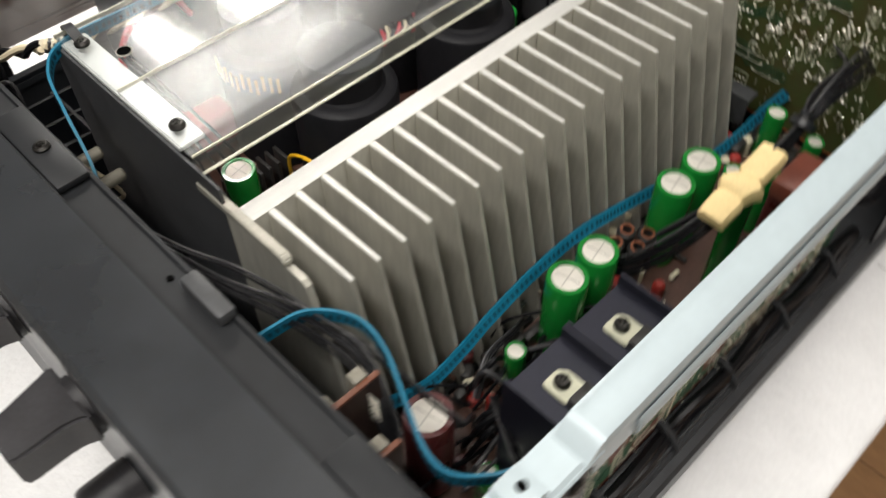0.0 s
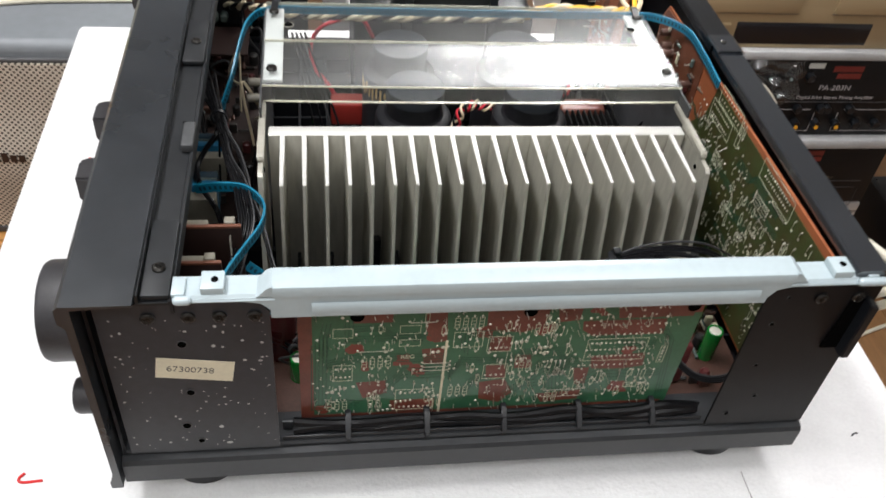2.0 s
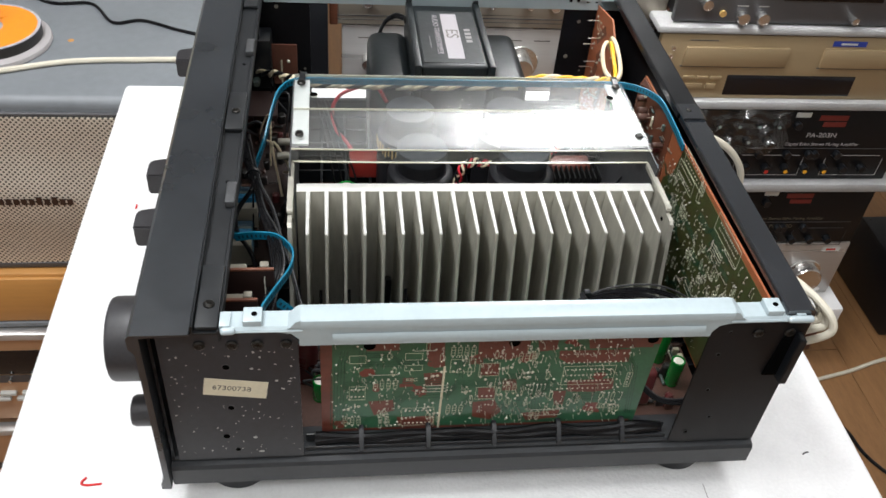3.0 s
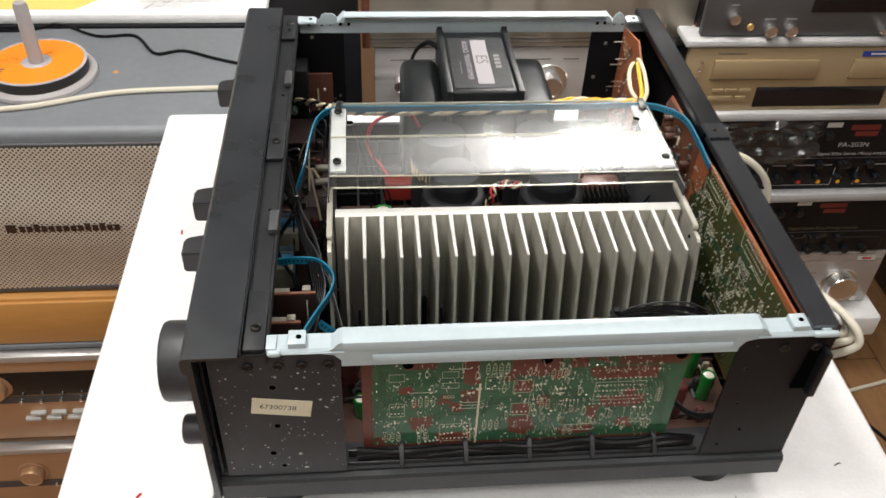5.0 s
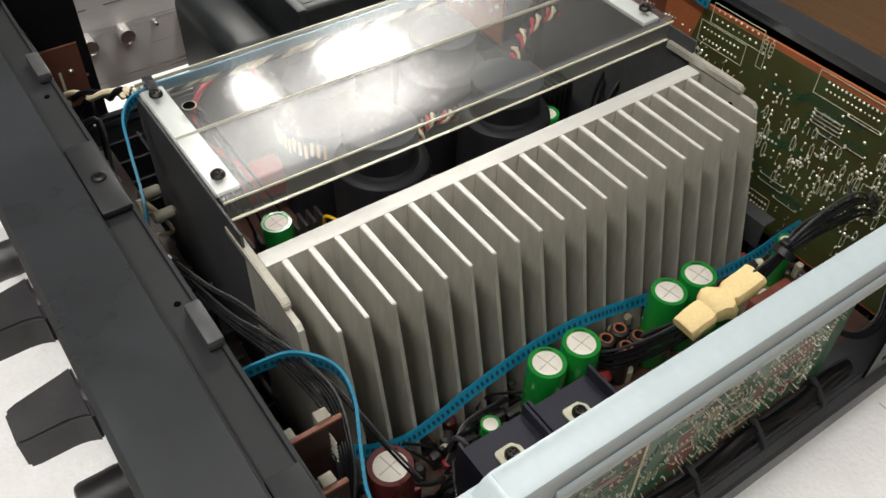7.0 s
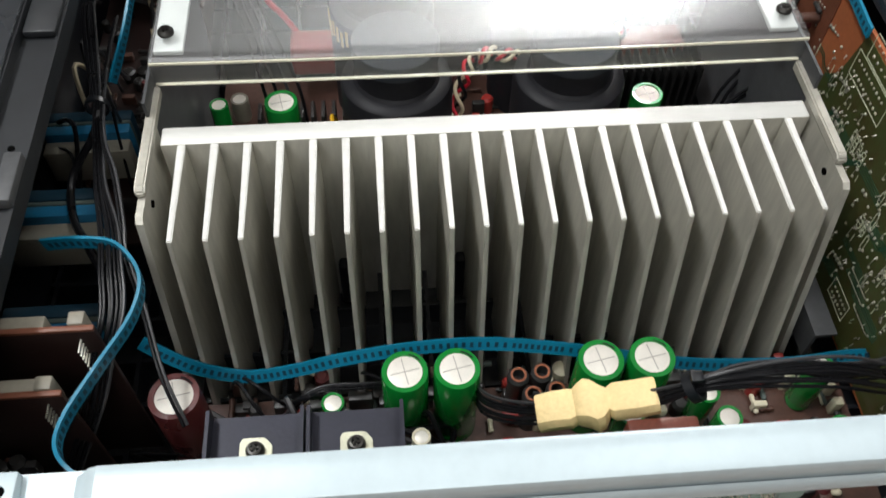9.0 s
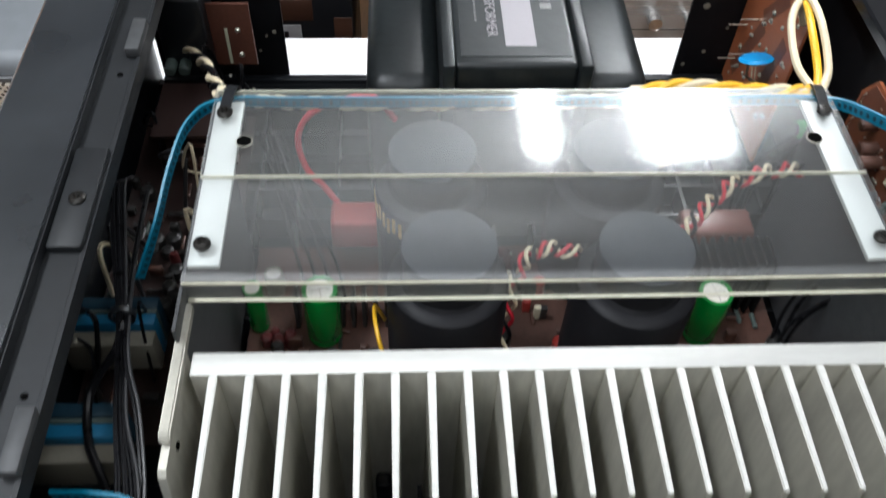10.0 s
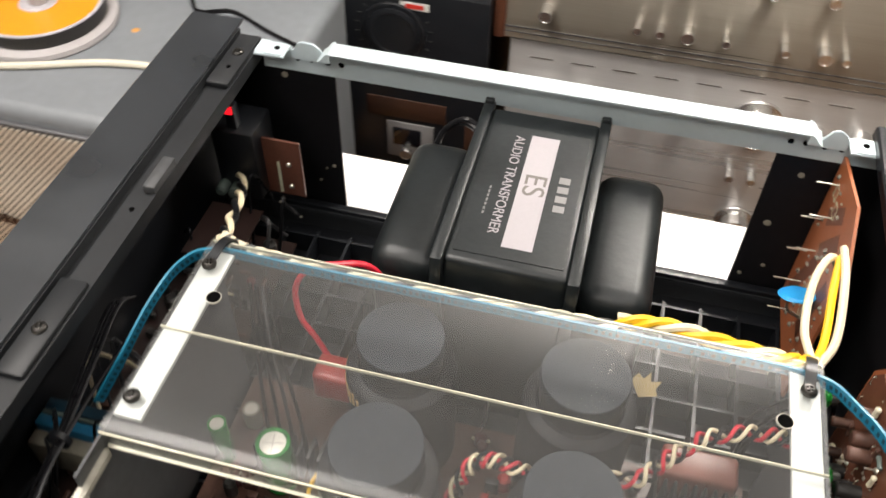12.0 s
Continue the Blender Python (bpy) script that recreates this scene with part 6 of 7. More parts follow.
lathe(bm, [(0.0040, 0), (0.0052, 0), (0.0052, 0.0026), (0.0040, 0.0026), (0.0040, 0)], (0.0530, 0.188, 0.1340), "y", 16)
solo("cable_tie", bm, PLASTIC, "black cable tie round the ribbon cables", "cable tie")
fan_cable([(0.206, 0.080, 0.078), (0.206, 0.062, 0.092), (0.218, 0.047, 0.1120), (0.240, 0.040, 0.1270), (0.2585, 0.0355, 0.1435), (0.2675, 0.0335, 0.1540), (0.281, 0.0330, 0.1590), (0.298, 0.0335, 0.1590), (0.316, 0.0345, 0.1550), (0.333, 0.0365, 0.1450), (0.350, 0.041, 0.1310), (0.374, 0.050, 0.1190)], (1, 1, 0.9, 0.8, 0.6, 0.42, 0.7, 1.0, 1.15, 1.15, 1, 1), 7, 0.0014, (0, 0.70, 0.72), "bundle of flat black ribbon cable rising to the rear board")
fan_cable([(0.226, 0.060, 0.095), (0.240, 0.046, 0.117), (0.256, 0.0385, 0.1370), (0.2675, 0.0352, 0.1515), (0.284, 0.0385, 0.1520), (0.304, 0.0405, 0.1480), (0.326, 0.0425, 0.1390), (0.350, 0.050, 0.1270), (0.374, 0.064, 0.1140)], (0.9, 0.8, 0.6, 0.4, 0.8, 1, 1, 1, 1), 6, 0.0013, (0, 0.76, 0.64), "second layer of black ribbon cable")
bm = B()
lathe(bm, [(0.0042, -0.0016), (0.0054, -0.0016), (0.0054, 0.0016), (0.0042, 0.0016), (0.0042, -0.0016)], (0, 0, 0), "x", 14)
bm.transform(pose(0.2675, 0.0340, 0.1532, 0, -42, 0))
tie = solo("cable_tie", bm, PLASTIC, "black cable tie drawn tight round the ribbon bundle", "cable tie")
bm = B()
box(bm, 0.2650, 0.2690, 0.0325, 0.0365, 0.1575, 0.1600, 0.0005)
part("tie_head", bm, PLASTIC, tie)
p, q = Vector((0.2205, 0.0395, 0.1287)), Vector((0.2590, 0.0375, 0.1418))
rows = []
for s, a, b, th in ((0.0, 0.0058, 0.0060, 0.0026), (0.02, 0.0062, 0.0064, 0.0032), (0.14, 0.0066, 0.0063, 0.0036), (0.28, 0.0068, 0.0066, 0.0032), (0.325, 0.0062, 0.0056, 0.0034), (0.37, 0.0078, 0.0066, 0.0048), (0.43, 0.0092, 0.0074, 0.0052), (0.49, 0.0082, 0.0094, 0.0050), (0.55, 0.0058, 0.0082, 0.0042), (0.60, 0.0046, 0.0047, 0.0032), (0.635, 0.0058, 0.0060, 0.0030), (0.66, 0.0063, 0.0061, 0.0034), (0.84, 0.0060, 0.0064, 0.0036), (0.98, 0.0062, 0.0060, 0.0032), (1.0, 0.0056, 0.0058, 0.0026)):
    c = p.lerp(q, s)
    rows.append([c + Vector((-0.25 * z, y, z)) for y, z in ((-b, -0.0026), (-b * 1.03, 0.0004), (-b * 0.80, th * 0.86), (-b * 0.15, th), (a * 0.45, th * 1.06), (a * 0.86, th * 0.72), (a, 0.0002), (a * 0.96, -0.0026))])
wrap = thing("tape_wrap", (0.240, 0.0385, 0.132), "yellowed tape knotted round the black cable bundle", "tape")
for name, first, last in (("tape_end", 0, 5), ("knot", 4, 10), ("tape_end", 9, len(rows))):
    bm = B()
    loops = [[bm.verts.new(v) for v in row] for row in rows[first:last]]
    for u, v in zip(loops, loops[1:]):
        for k in range(8):
            bm.faces.new((u[k], u[(k + 1) % 8], v[(k + 1) % 8], v[k]))
    bm.faces.new(loops[0])
    bm.faces.new(loops[-1][::-1])
    bmesh.ops.recalc_face_normals(bm, faces=bm.faces[:])
    part(name, bm, TAPE, wrap)
ribbon_cable([(0.125, 0.075, 0.060), (0.140, 0.082, 0.070), (0.158, 0.084, 0.068), (0.170, 0.088, 0.060)], 3, 0.0012, "short black jumper cable on the driver board")
ribbon_cable([(0.100, 0.030, 0.100), (0.115, 0.056, 0.094), (0.122, 0.062, 0.080), (0.124, 0.066, 0.060)], 3, 0.0012, "short black jumper cable beside the bracket")
g = random.Random(64)
for k in range(30):
    x, y = g.uniform(0.078, 0.185), g.uniform(0.052, 0.097)
    bm = B()
    tube(bm, [(x, y, 0.052), (x + g.uniform(-0.01, 0.015), y - 0.006, 0.066 + g.uniform(0, 0.014)), (x + g.uniform(0.01, 0.03), y - g.uniform(0.0, 0.02), 0.066), (x + g.uniform(0.02, 0.04), y - 0.012, 0.052)], g.choice((0.0008, 0.0012, 0.0014)), 6, 6)
    solo("wire", bm, WIRE_BLACK if k % 5 else WIRE_GREY, "thin wire looped over the driver board", "wire", "driver wires")
ribbon_cable([(0.310, 0.020, 0.090), (0.325, 0.010, 0.082), (0.345, 0.010, 0.080), (0.366, 0.020, 0.086)], 4, 0.0014, "grey and black ribbon cable seen through the side")


for k, (zc, yc) in enumerate(((0.0530, 0.0072), (0.0565, 0.0080))):
    bm = B()
    tube(bm, [(0.098 + 0.0195 * j, yc + 0.0012 * math.sin(1.7 * j + k), zc + 0.0015 * math.sin(2.3 * j + 2 * k)) for j in range(13)], 0.0031 - 0.0005 * k, 6, 8)
    solo("cable", bm, CABLE_BLACK, "thick black cable lying along the foot of the open side", "cable", "side cables")


def twisted(pts, mats, r, turns, label, radius):
    t = thing("twisted_wires", pts[0], label, "wire")
    line = smooth_line(pts, 24)
    for j, m_ in enumerate(mats):
        out = []
        for k, p in enumerate(line):
            tg = (line[min(k + 1, len(line) - 1)] - line[max(k - 1, 0)]).normalized()
            s = tg.cross(Vector((0, 0, 1)))
            s = s.normalized() if s.length > 0.05 else Vector((1, 0, 0))
            u = s.cross(tg)
            a = 2 * math.pi * (turns * k / len(line) + j / len(mats))
            out.append(p + radius * (s * math.cos(a) + u * math.sin(a)))
        bm = B()
        sweep(bm, out, ring(r, 7), 0)
        part("wire", bm, m_, t)
    return t


twisted([(0.268, 0.300, 0.148), (0.290, 0.2960, 0.156), (0.315, 0.2920, 0.157), (0.338, 0.2895, 0.158), (0.350, 0.292, 0.156)], (WIRE_YELLOW, WIRE_WHITE, WIRE_YELLOW), 0.0019, 3.0, "thick yellow and ivory wires twisted together", 0.0020)
for pts, m_ in (([(0.350, 0.292, 0.156), (0.354, 0.305, 0.158), (0.357, 0.330, 0.163), (0.3620, 0.352, 0.161), (0.3670, 0.358, 0.150)], WIRE_YELLOW), ([(0.351, 0.290, 0.157), (0.358, 0.304, 0.160), (0.361, 0.332, 0.166), (0.3630, 0.356, 0.163), (0.3670, 0.364, 0.150)], WIRE_WHITE), ([(0.349, 0.292, 0.156), (0.346, 0.310, 0.157), (0.350, 0.336, 0.160), (0.358, 0.352, 0.161), (0.3670, 0.356, 0.146)], WIRE_WHITE)):
    bm = B()
    tube(bm, pts, 0.0019, 8, 8)
    solo("wire", bm, m_, "thick insulated wire looping up to the terminal board", "wire", "terminal wires")
twisted([(0.079, 0.300, 0.150), (0.098, 0.2965, 0.1475), (0.180, 0.2955, 0.1465), (0.268, 0.2965, 0.1475)], (WIRE_WHITE, CREAM, WIRE_GREY), 0.0017, 9, "ivory and grey wires twisted behind the clear cover", 0.0018)
twisted([(0.043, 0.388, 0.104), (0.055, 0.365, 0.116), (0.063, 0.346, 0.127), (0.073, 0.318, 0.140), (0.079, 0.300, 0.150)], (WIRE_WHITE, WIRE_BLACK), 0.0017, 3, "ivory and black twisted wires rising to the cover", 0.0018)
twisted([(0.206, 0.206, 0.058), (0.210, 0.226, 0.082), (0.217, 0.237, 0.104), (0.228, 0.240, 0.109), (0.242, 0.239, 0.107), (0.262, 0.2455, 0.104), (0.288, 0.247, 0.108), (0.300, 0.256, 0.116), (0.315, 0.268, 0.120), (0.334, 0.274, 0.123), (0.349, 0.274, 0.124)], (WIRE_RED, WIRE_BLACK, WIRE_WHITE), 0.0010, 12, "red, black and ivory wires twisted between the capacitors", 0.0030)
bm = B()
tube(bm, [(0.130, 0.292, 0.080), (0.122, 0.295, 0.092), (0.114, 0.298, 0.102), (0.111, 0.303, 0.118), (0.118, 0.306, 0.131), (0.132, 0.308, 0.137), (0.148, 0.311, 0.137), (0.158, 0.314, 0.120)], 0.0016, 8, 8)
solo("wire", bm, WIRE_RED, "red wire arching over the red capacitor", "wire")
bm = B()
tube(bm, [(0.152, 0.236, 0.060), (0.148, 0.226, 0.085), (0.150, 0.206, 0.090), (0.158, 0.190, 0.062)], 0.0010, 8, 7)
solo("wire", bm, WIRE_YELLOW, "thin orange wire beside a capacitor", "wire")
for k in range(4):
    bm = B()
    tube(bm, [(0.098 + 0.003 * k, 0.284, 0.14), (0.104 + 0.004 * k, 0.268, 0.12), (0.112 + 0.006 * k, 0.250, 0.085), (0.115 + 0.006 * k, 0.244, 0.062)], 0.0009, 6, 6)
    solo("wire", bm, WIRE_BLACK if k != 2 else WIRE_GREY, "thin dark wire under the clear cover", "wire", "cover wires")
g = random.Random(12)
for k in range(14):
    x, y = g.uniform(0.022, 0.072), g.uniform(0.185, 0.37)
    bm = B()
    tube(bm, [(x, y, 0.064), (x + g.uniform(-0.01, 0.01), y + 0.01, 0.09 + g.uniform(0, 0.03)), (min(x + g.uniform(-0.012, 0.012), 0.075), y + g.uniform(0.01, 0.03), 0.085), (x, y + 0.035, 0.063)], g.choice((0.0008, 0.0012)), 6, 6)
    solo("wire", bm, g.choice((WIRE_BLACK, WIRE_BLACK, WIRE_WHITE, WIRE_GREY)), "loose thin wire among the control boards", "wire", "control wires")
g = random.Random(31)
for k in range(9):
    bm = B()
    x, y = g.uniform(0.335, 0.362), g.uniform(0.19, 0.33)
    tube(bm, [(x, y, 0.056), (x + 0.004, y + 0.006, 0.09), (0.368, y + 0.012, 0.10 + g.uniform(0, 0.03)), (0.3765, y + 0.014, 0.10)], 0.0010, 6, 6)
    solo("wire", bm, g.choice((WIRE_BLACK, WIRE_BLACK, WIRE_GREY, WIRE_BLACK)), "thin dark wire running to the rear board", "wire", "rear wires")
for y, z in ((0.300, 0.125), (0.262, 0.12), (0.225, 0.11)):
    t = thing("coil", (0.362, y, z), "small green wound choke coil", "coil", "choke coils")
    bm = B()
    for k in range(7):
        lathe(bm, [(0.0040, -0.0009), (0.0050, 0), (0.0040, 0.0009), (0.0030, 0)], (0.355 + 0.0018 * k, y, z), "x", 14)
    part("winding", bm, SLEEVE_GREEN, t)
    bm = B()
    rod(bm, 0.0033, 0.017, (0.353, y, z), "x", 10)
    rod(bm, 0.0008, 0.010, (0.368, y, z), "x", 6)
    part("core", bm, DARK_PART, t)
for k in range(3):
    bm = B()
    tube(bm, [(0.3965, 0.046 + 0.009 * k, 0.146), (0.408, 0.033 + 0.009 * k, 0.160 - 0.003 * k), (0.4165 + 0.002 * k, 0.014 + 0.009 * k, 0.159 - 0.004 * k), (0.4205, 0.007 + 0.008 * k, 0.150 - 0.004 * k), (0.4155, 0.009 + 0.008 * k, 0.140), (0.404, 0.020 + 0.008 * k, 0.122)], 0.0026, 8, 10)
    solo("speaker_cable", bm, CABLE_CREAM, "cream cable looping from the rear of the amplifier", "cable", "speaker cables")
bm = B()
tube(bm, [(0.396, 0.262, 0.126), (0.424, 0.242, 0.134), (0.448, 0.238, 0.120), (0.463, 0.238, 0.095), (0.464, 0.240, 0.060), (0.452, 0.245, 0.003)], 0.0030, 8, 10)
solo("mains_cable", bm, CABLE_CREAM, "cream mains cable arching from the rear panel", "cable")


# ---- hi-fi units round the stand ----
def unit(name, x0, x1, y, depth, z0, z1, face, label, category, body=None):
    """A shelf unit: case, front panel a little proud of it."""
    t = thing(name, ((x0 + x1) / 2, y + depth / 2, z0), label, category)
    bm = B()
    box(bm, x0 + 0.004, x1 - 0.004, y + 0.012, y + depth, z0 + 0.003, z1 - 0.003, 0.002)
    part("case", bm, body or STEEL_BLACK, t)
    bm = B()
    box(bm, x0, x1, y, y + 0.012, z0, z1, 0.002)
    part("front_panel", bm, face, t)
    return t


def dial(t, x, y, z, r, length, material=None, skirt=0.0, label=""):
    bm = B()
    if skirt:
        lathe(bm, [(skirt, 0), (skirt, 0.002), (skirt * 0.96, 0.003), (0, 0.003)], (0, 0, 0), seg=32, m=Matrix.Translation((x, y, z)) @ TO_NEAR)
    lathe(bm, [(r, 0), (r, length * 0.85), (r * 0.93, length), (r * 0.8, length), (r * 0.78, length - 0.0005), (0, length - 0.0005)], (0, 0, 0), seg=24, m=Matrix.Translation((x, y, z)) @ TO_NEAR)
    return part("knob", bm, material or CHROME, t, label)


def window(t, x0, x1, y, z0, z1, material=None, name="display"):
    bm = B()
    box(bm, x0, x1, y - 0.0015, y + 0.002, z0, z1, 0.0008)
    return part(name, bm, material or DISPLAY, t)


def bars(t, rows, y, material, name="printed_bar"):
    for x0, x1, z0, z1 in rows:
        bm = B()
        box(bm, x0, x1, y - 0.0006, y, z0, z1)
        part(name, bm, material, t)


# silver receiver behind
rx = unit("receiver", 0.126, 0.565, 0.85, 0.30, -0.345, -0.083, SILVER, "silver brushed-metal stereo receiver with chrome knobs", "receiver")
for x, r, ln in ((0.165, 0.0095, 0.020), (0.208, 0.0095, 0.020), (0.284, 0.0095, 0.020), (0.329, 0.0095, 0.020), (0.465, 0.008, 0.018), (0.509, 0.011, 0.020)):
    dial(rx, x, 0.85, -0.140, r, ln)
dial(rx, 0.401, 0.85, -0.142, 0.019, 0.026, None, 0.030, "large polished tuning knob")
bm = B()
rod(bm, 0.0022, 0.014, (0.246, 0.836, -0.138), "y", 10, 0.0006)
part("toggle", bm, CHROME, rx)
for x, r in ((0.164, 0.005), (0.391, 0.005), (0.415, 0.005), (0.461, 0.009), (0.502, 0.005), (0.522, 0.005)):
    dial(rx, x, 0.85, -0.212, r, 0.018)
for x, r in ((0.503, 0.017), (0.415, 0.017), (0.180, 0.012)):
    dial(rx, x, 0.85, -0.288, r, 0.022, None, r * 1.35)
window(rx, 0.136, 0.215, 0.85, -0.30, -0.235)
bars(rx, [(0.15 + 0.045 * k, 0.175 + 0.045 * k, -0.104, -0.1025) for k in range(8)] + [(0.43, 0.53, -0.232, -0.2305)], 0.85, INK)
# warm silver unit on top of it
up = unit("tuner", 0.118, 0.615, 0.845, 0.33, -0.080, 0.075, SILVER_WARM, "warm silver tuner with small toggles and wooden cheeks", "tuner")
for k, x in enumerate((0.163, 0.257, 0.280, 0.307, 0.345, 0.402, 0.440, 0.460, 0.520, 0.560)):
    dial(up, x, 0.845, -0.040, 0.0045 if k % 3 else 0.007, 0.016)
for x in (0.20, 0.30, 0.375, 0.43, 0.52):
    dial(up, x, 0.845, 0.020, 0.006, 0.016)
for x in (0.108, 0.617):
    bm = B()
    box(bm, x, x + 0.012, 0.842, 1.17, -0.080, 0.080, 0.002)
    part("wooden_cheek", bm, WOODSIDE, up, "dark wooden side cheek")
bars(up, [(0.12, 0.61, -0.066, -0.0645), (0.12, 0.61, -0.072, -0.071)], 0.845, GUNMETAL)
bm = B()
box(bm, 0.13, 0.56, 0.87, 1.15, FLOOR, -0.345, 0.003)
solo("low_cabinet", bm, STEEL_BLACK, "dark low cabinet under the silver receiver", "cabinet")

# dark unit with a round dial
bk = unit("dark_receiver", -0.80, 0.106, 0.83, 0.30, -0.30, -0.035, PLASTIC, "black receiver with a round tuning dial", "receiver")
dial(bk, 0.000, 0.83, -0.085, 0.030, 0.006, PLASTIC, 0.036)
for k in range(22):
    a = 2 * math.pi * k / 22
    bm = B()
    box(bm, -0.0008, 0.0008, -0.0005, 0.0002, 0.040, 0.044)
    bm.transform(Matrix.Translation((0.0, 0.8295, -0.085)) @ Matrix.Rotation(a, 4, "Y"))
    part("tick", bm, TICK_GREY, bk)
bars(bk, [(-0.045, 0.06, -0.1375, -0.1345)], 0.83, SILVER)
bars(bk, [(0.008, 0.040, -0.055, -0.046)], 0.8298, STRIPWHITE, "sticker")
bars(bk, [(0.014, 0.034, -0.053, -0.048)], 0.829, RED_PRINT)
bars(bk, [(-0.16, -0.135, -0.050, -0.046)], 0.83, SILVER)
window(bk, -0.0350, 0.0610, 0.8305, -0.2040, -0.1760, DARK_WOOD, "trim_strip")
window(bk, 0.0840, 0.1050, 0.8305, -0.2640, -0.2000, DARK_WOOD, "trim_strip")
window(bk, -0.0120, 0.0460, 0.8300, -0.2640, -0.2100, DIM_SILVER, "control_plate")
window(bk, -0.0040, 0.0310, 0.8285, -0.2440, -0.2180)
dial(bk, 0.0130, 0.8285, -0.2520, 0.0075, 0.010)
bm = B()
box(bm, -0.80, -0.03, 0.835, 1.30, -0.035, -0.020, 0.003)
solo("foam_sheet", bm, FOAM, "thin white foam sheet on the dark receiver", "foam sheet")
bm = B()
prism(bm, [(-0.62, 0.855), (-0.30, 0.850), (-0.235, 0.93), (-0.26, 1.02), (-0.60, 1.05)], "z", -0.0198, -0.0188)
solo("yellow_paper", bm, YELLOW_PAPER, "sheet of bright yellow paper on the foam", "paper")


def film_sheet(bm, m, w, h, amp, seed):
    """A creased sheet of film: soft folds with sharp ridges between them."""
    nx, ny = 44, 30

    def rise(i, j):
        p = (i * 0.10 + seed, j * 0.11, seed)
        fold = 1 - abs(noise.noise(p)) * 2.2
        fine = 1 - abs(noise.noise((i * 0.21 + seed, j * 0.19 + 5.1, seed))) * 2
        return amp * (0.8 * fold + 0.22 * fine - 0.6)

    vs = [[bm.verts.new(m @ Vector((w * (i / nx - 0.5 + 0.012 * math.sin(j * 0.7)), h * (j / ny - 0.5 + 0.02 * math.sin(i * 0.5)), rise(i, j)))) for i in range(nx + 1)] for j in range(ny + 1)]
    for j in range(ny):
        for i in range(nx):
            bm.faces.new((vs[j][i], vs[j][i + 1], vs[j + 1][i + 1], vs[j + 1][i]))


bm = B()
film_sheet(bm, pose(-0.14, 0.90, -0.010, 0, 0, 20), 0.16, 0.10, 0.012, 3.3)
solo("plastic_bag", bm, WRAP, "crumpled clear plastic bag on the foam sheet", "plastic bag")
bm = B()
box(bm, -0.80, 0.09, 0.86, 1.28, FLOOR, -0.30, 0.003)
solo("low_cabinet", bm, STEEL_BLACK, "dark low cabinet under the black receiver", "cabinet")

# grey loudspeaker with a metal grille
sp_ = thing("loudspeaker", (-0.42, 0.67, -0.27), "grey vinyl loudspeaker cabinet with a perforated bronze grille", "loudspeaker")
bm = B()
box(bm, -0.80, -0.040, 0.535, 0.800, -0.268, -0.020, 0.012, 4)
part("cabinet", bm, GREYTOP, sp_)
bm = B()
nx, nz = 40, 24
skin = [[bm.verts.new((-0.79 + 0.738 * i / nx, 0.5305 - 0.0085 * math.sin(math.pi * j / nz) - 0.0024 * math.sin(3 * math.pi * j / nz + 5.0 * i / nx), -0.262 + 0.221 * j / nz)) for i in range(nx + 1)] for j in range(nz + 1)]
for j in range(nz):
    for i in range(nx):
        bm.faces.new((skin[j][i], skin[j][i + 1], skin[j + 1][i + 1], skin[j + 1][i]))
back_edge = [bm.verts.new((v.co.x, 0.5335, v.co.z)) for v in (skin[0][0], skin[0][nx], skin[nz][nx], skin[nz][0])]
bm.faces.new(back_edge)
for side, a, b in ((skin[0], 0, 1), ([r[nx] for r in skin], 1, 2), (skin[nz][::-1], 2, 3), ([r[0] for r in skin][::-1], 3, 0)):
    bm.faces.new([*side, back_edge[b], back_edge[a]])
bmesh.ops.recalc_face_normals(bm, faces=bm.faces[:])
part("grille", bm, GRILLE, sp_, "perforated bronze-grey metal grille")
bm = B()
box(bm, -0.795, -0.046, 0.5300, 0.5350, -0.270, -0.262, 0.001)
box(bm, -0.795, -0.046, 0.5300, 0.5355, -0.041, -0.036, 0.002)
part("trim", bm, GUNMETAL, sp_)
bars(sp_, [(-0.336, -0.324, -0.158, -0.146)] + [(-0.320 + 0.0088 * k, -0.3135 + 0.0088 * k, -0.1575, -0.1485 + (0.003 if k in (2, 9, 11) else 0)) for k in range(14)], 0.5185, DARK_WOOD, "raised_bar")
# disc stack on it
st = thing("disc_spindle", (-0.297, 0.660, -0.02), "stack of discs with an orange top on a grey spindle", "disc spindle")
cx, cy = -0.297, 0.660
bm = B()
lathe(bm, [(0.069, 0), (0.070, 0.002), (0.069, 0.006), (0.064, 0.008), (0.0, 0.008)], (cx, cy, -0.020), seg=40)
part("base", bm, GREY_PLASTIC, st)
for k in range(9):
    bm = B()
    lathe(bm, [(0.008, 0), (0.060, 0), (0.060, 0.0012), (0.008, 0.0012), (0.008, 0)], (cx, cy, -0.012 + k * 0.00135), seg=40)
    part("disc", bm, DARK_PART, st, "dark disc in the stack")
bm = B()
lathe(bm, [(0.0565, 0), (0.060, 0), (0.060, 0.0011), (0.0565, 0.0011), (0.0565, 0)], (cx, cy, 0.0005), seg=48)
part("disc_rim", bm, DISC_CLEAR, st, "clear outer rim of the top disc")
bm = B()
lathe(bm, [(0.018, 0), (0.0565, 0), (0.0565, 0.0012), (0.018, 0.0012), (0.018, 0)], (cx, cy, 0.0005), seg=48)
part("top_disc", bm, DISC_ORANGE, st, "glossy orange printed disc")
bm = B()
lathe(bm, [(0.008, 0), (0.018, 0), (0.018, 0.0011), (0.008, 0.0011), (0.008, 0)], (cx, cy, 0.0005), seg=32)
part("disc_hub", bm, DISC_CLEAR, st)
bm = B()
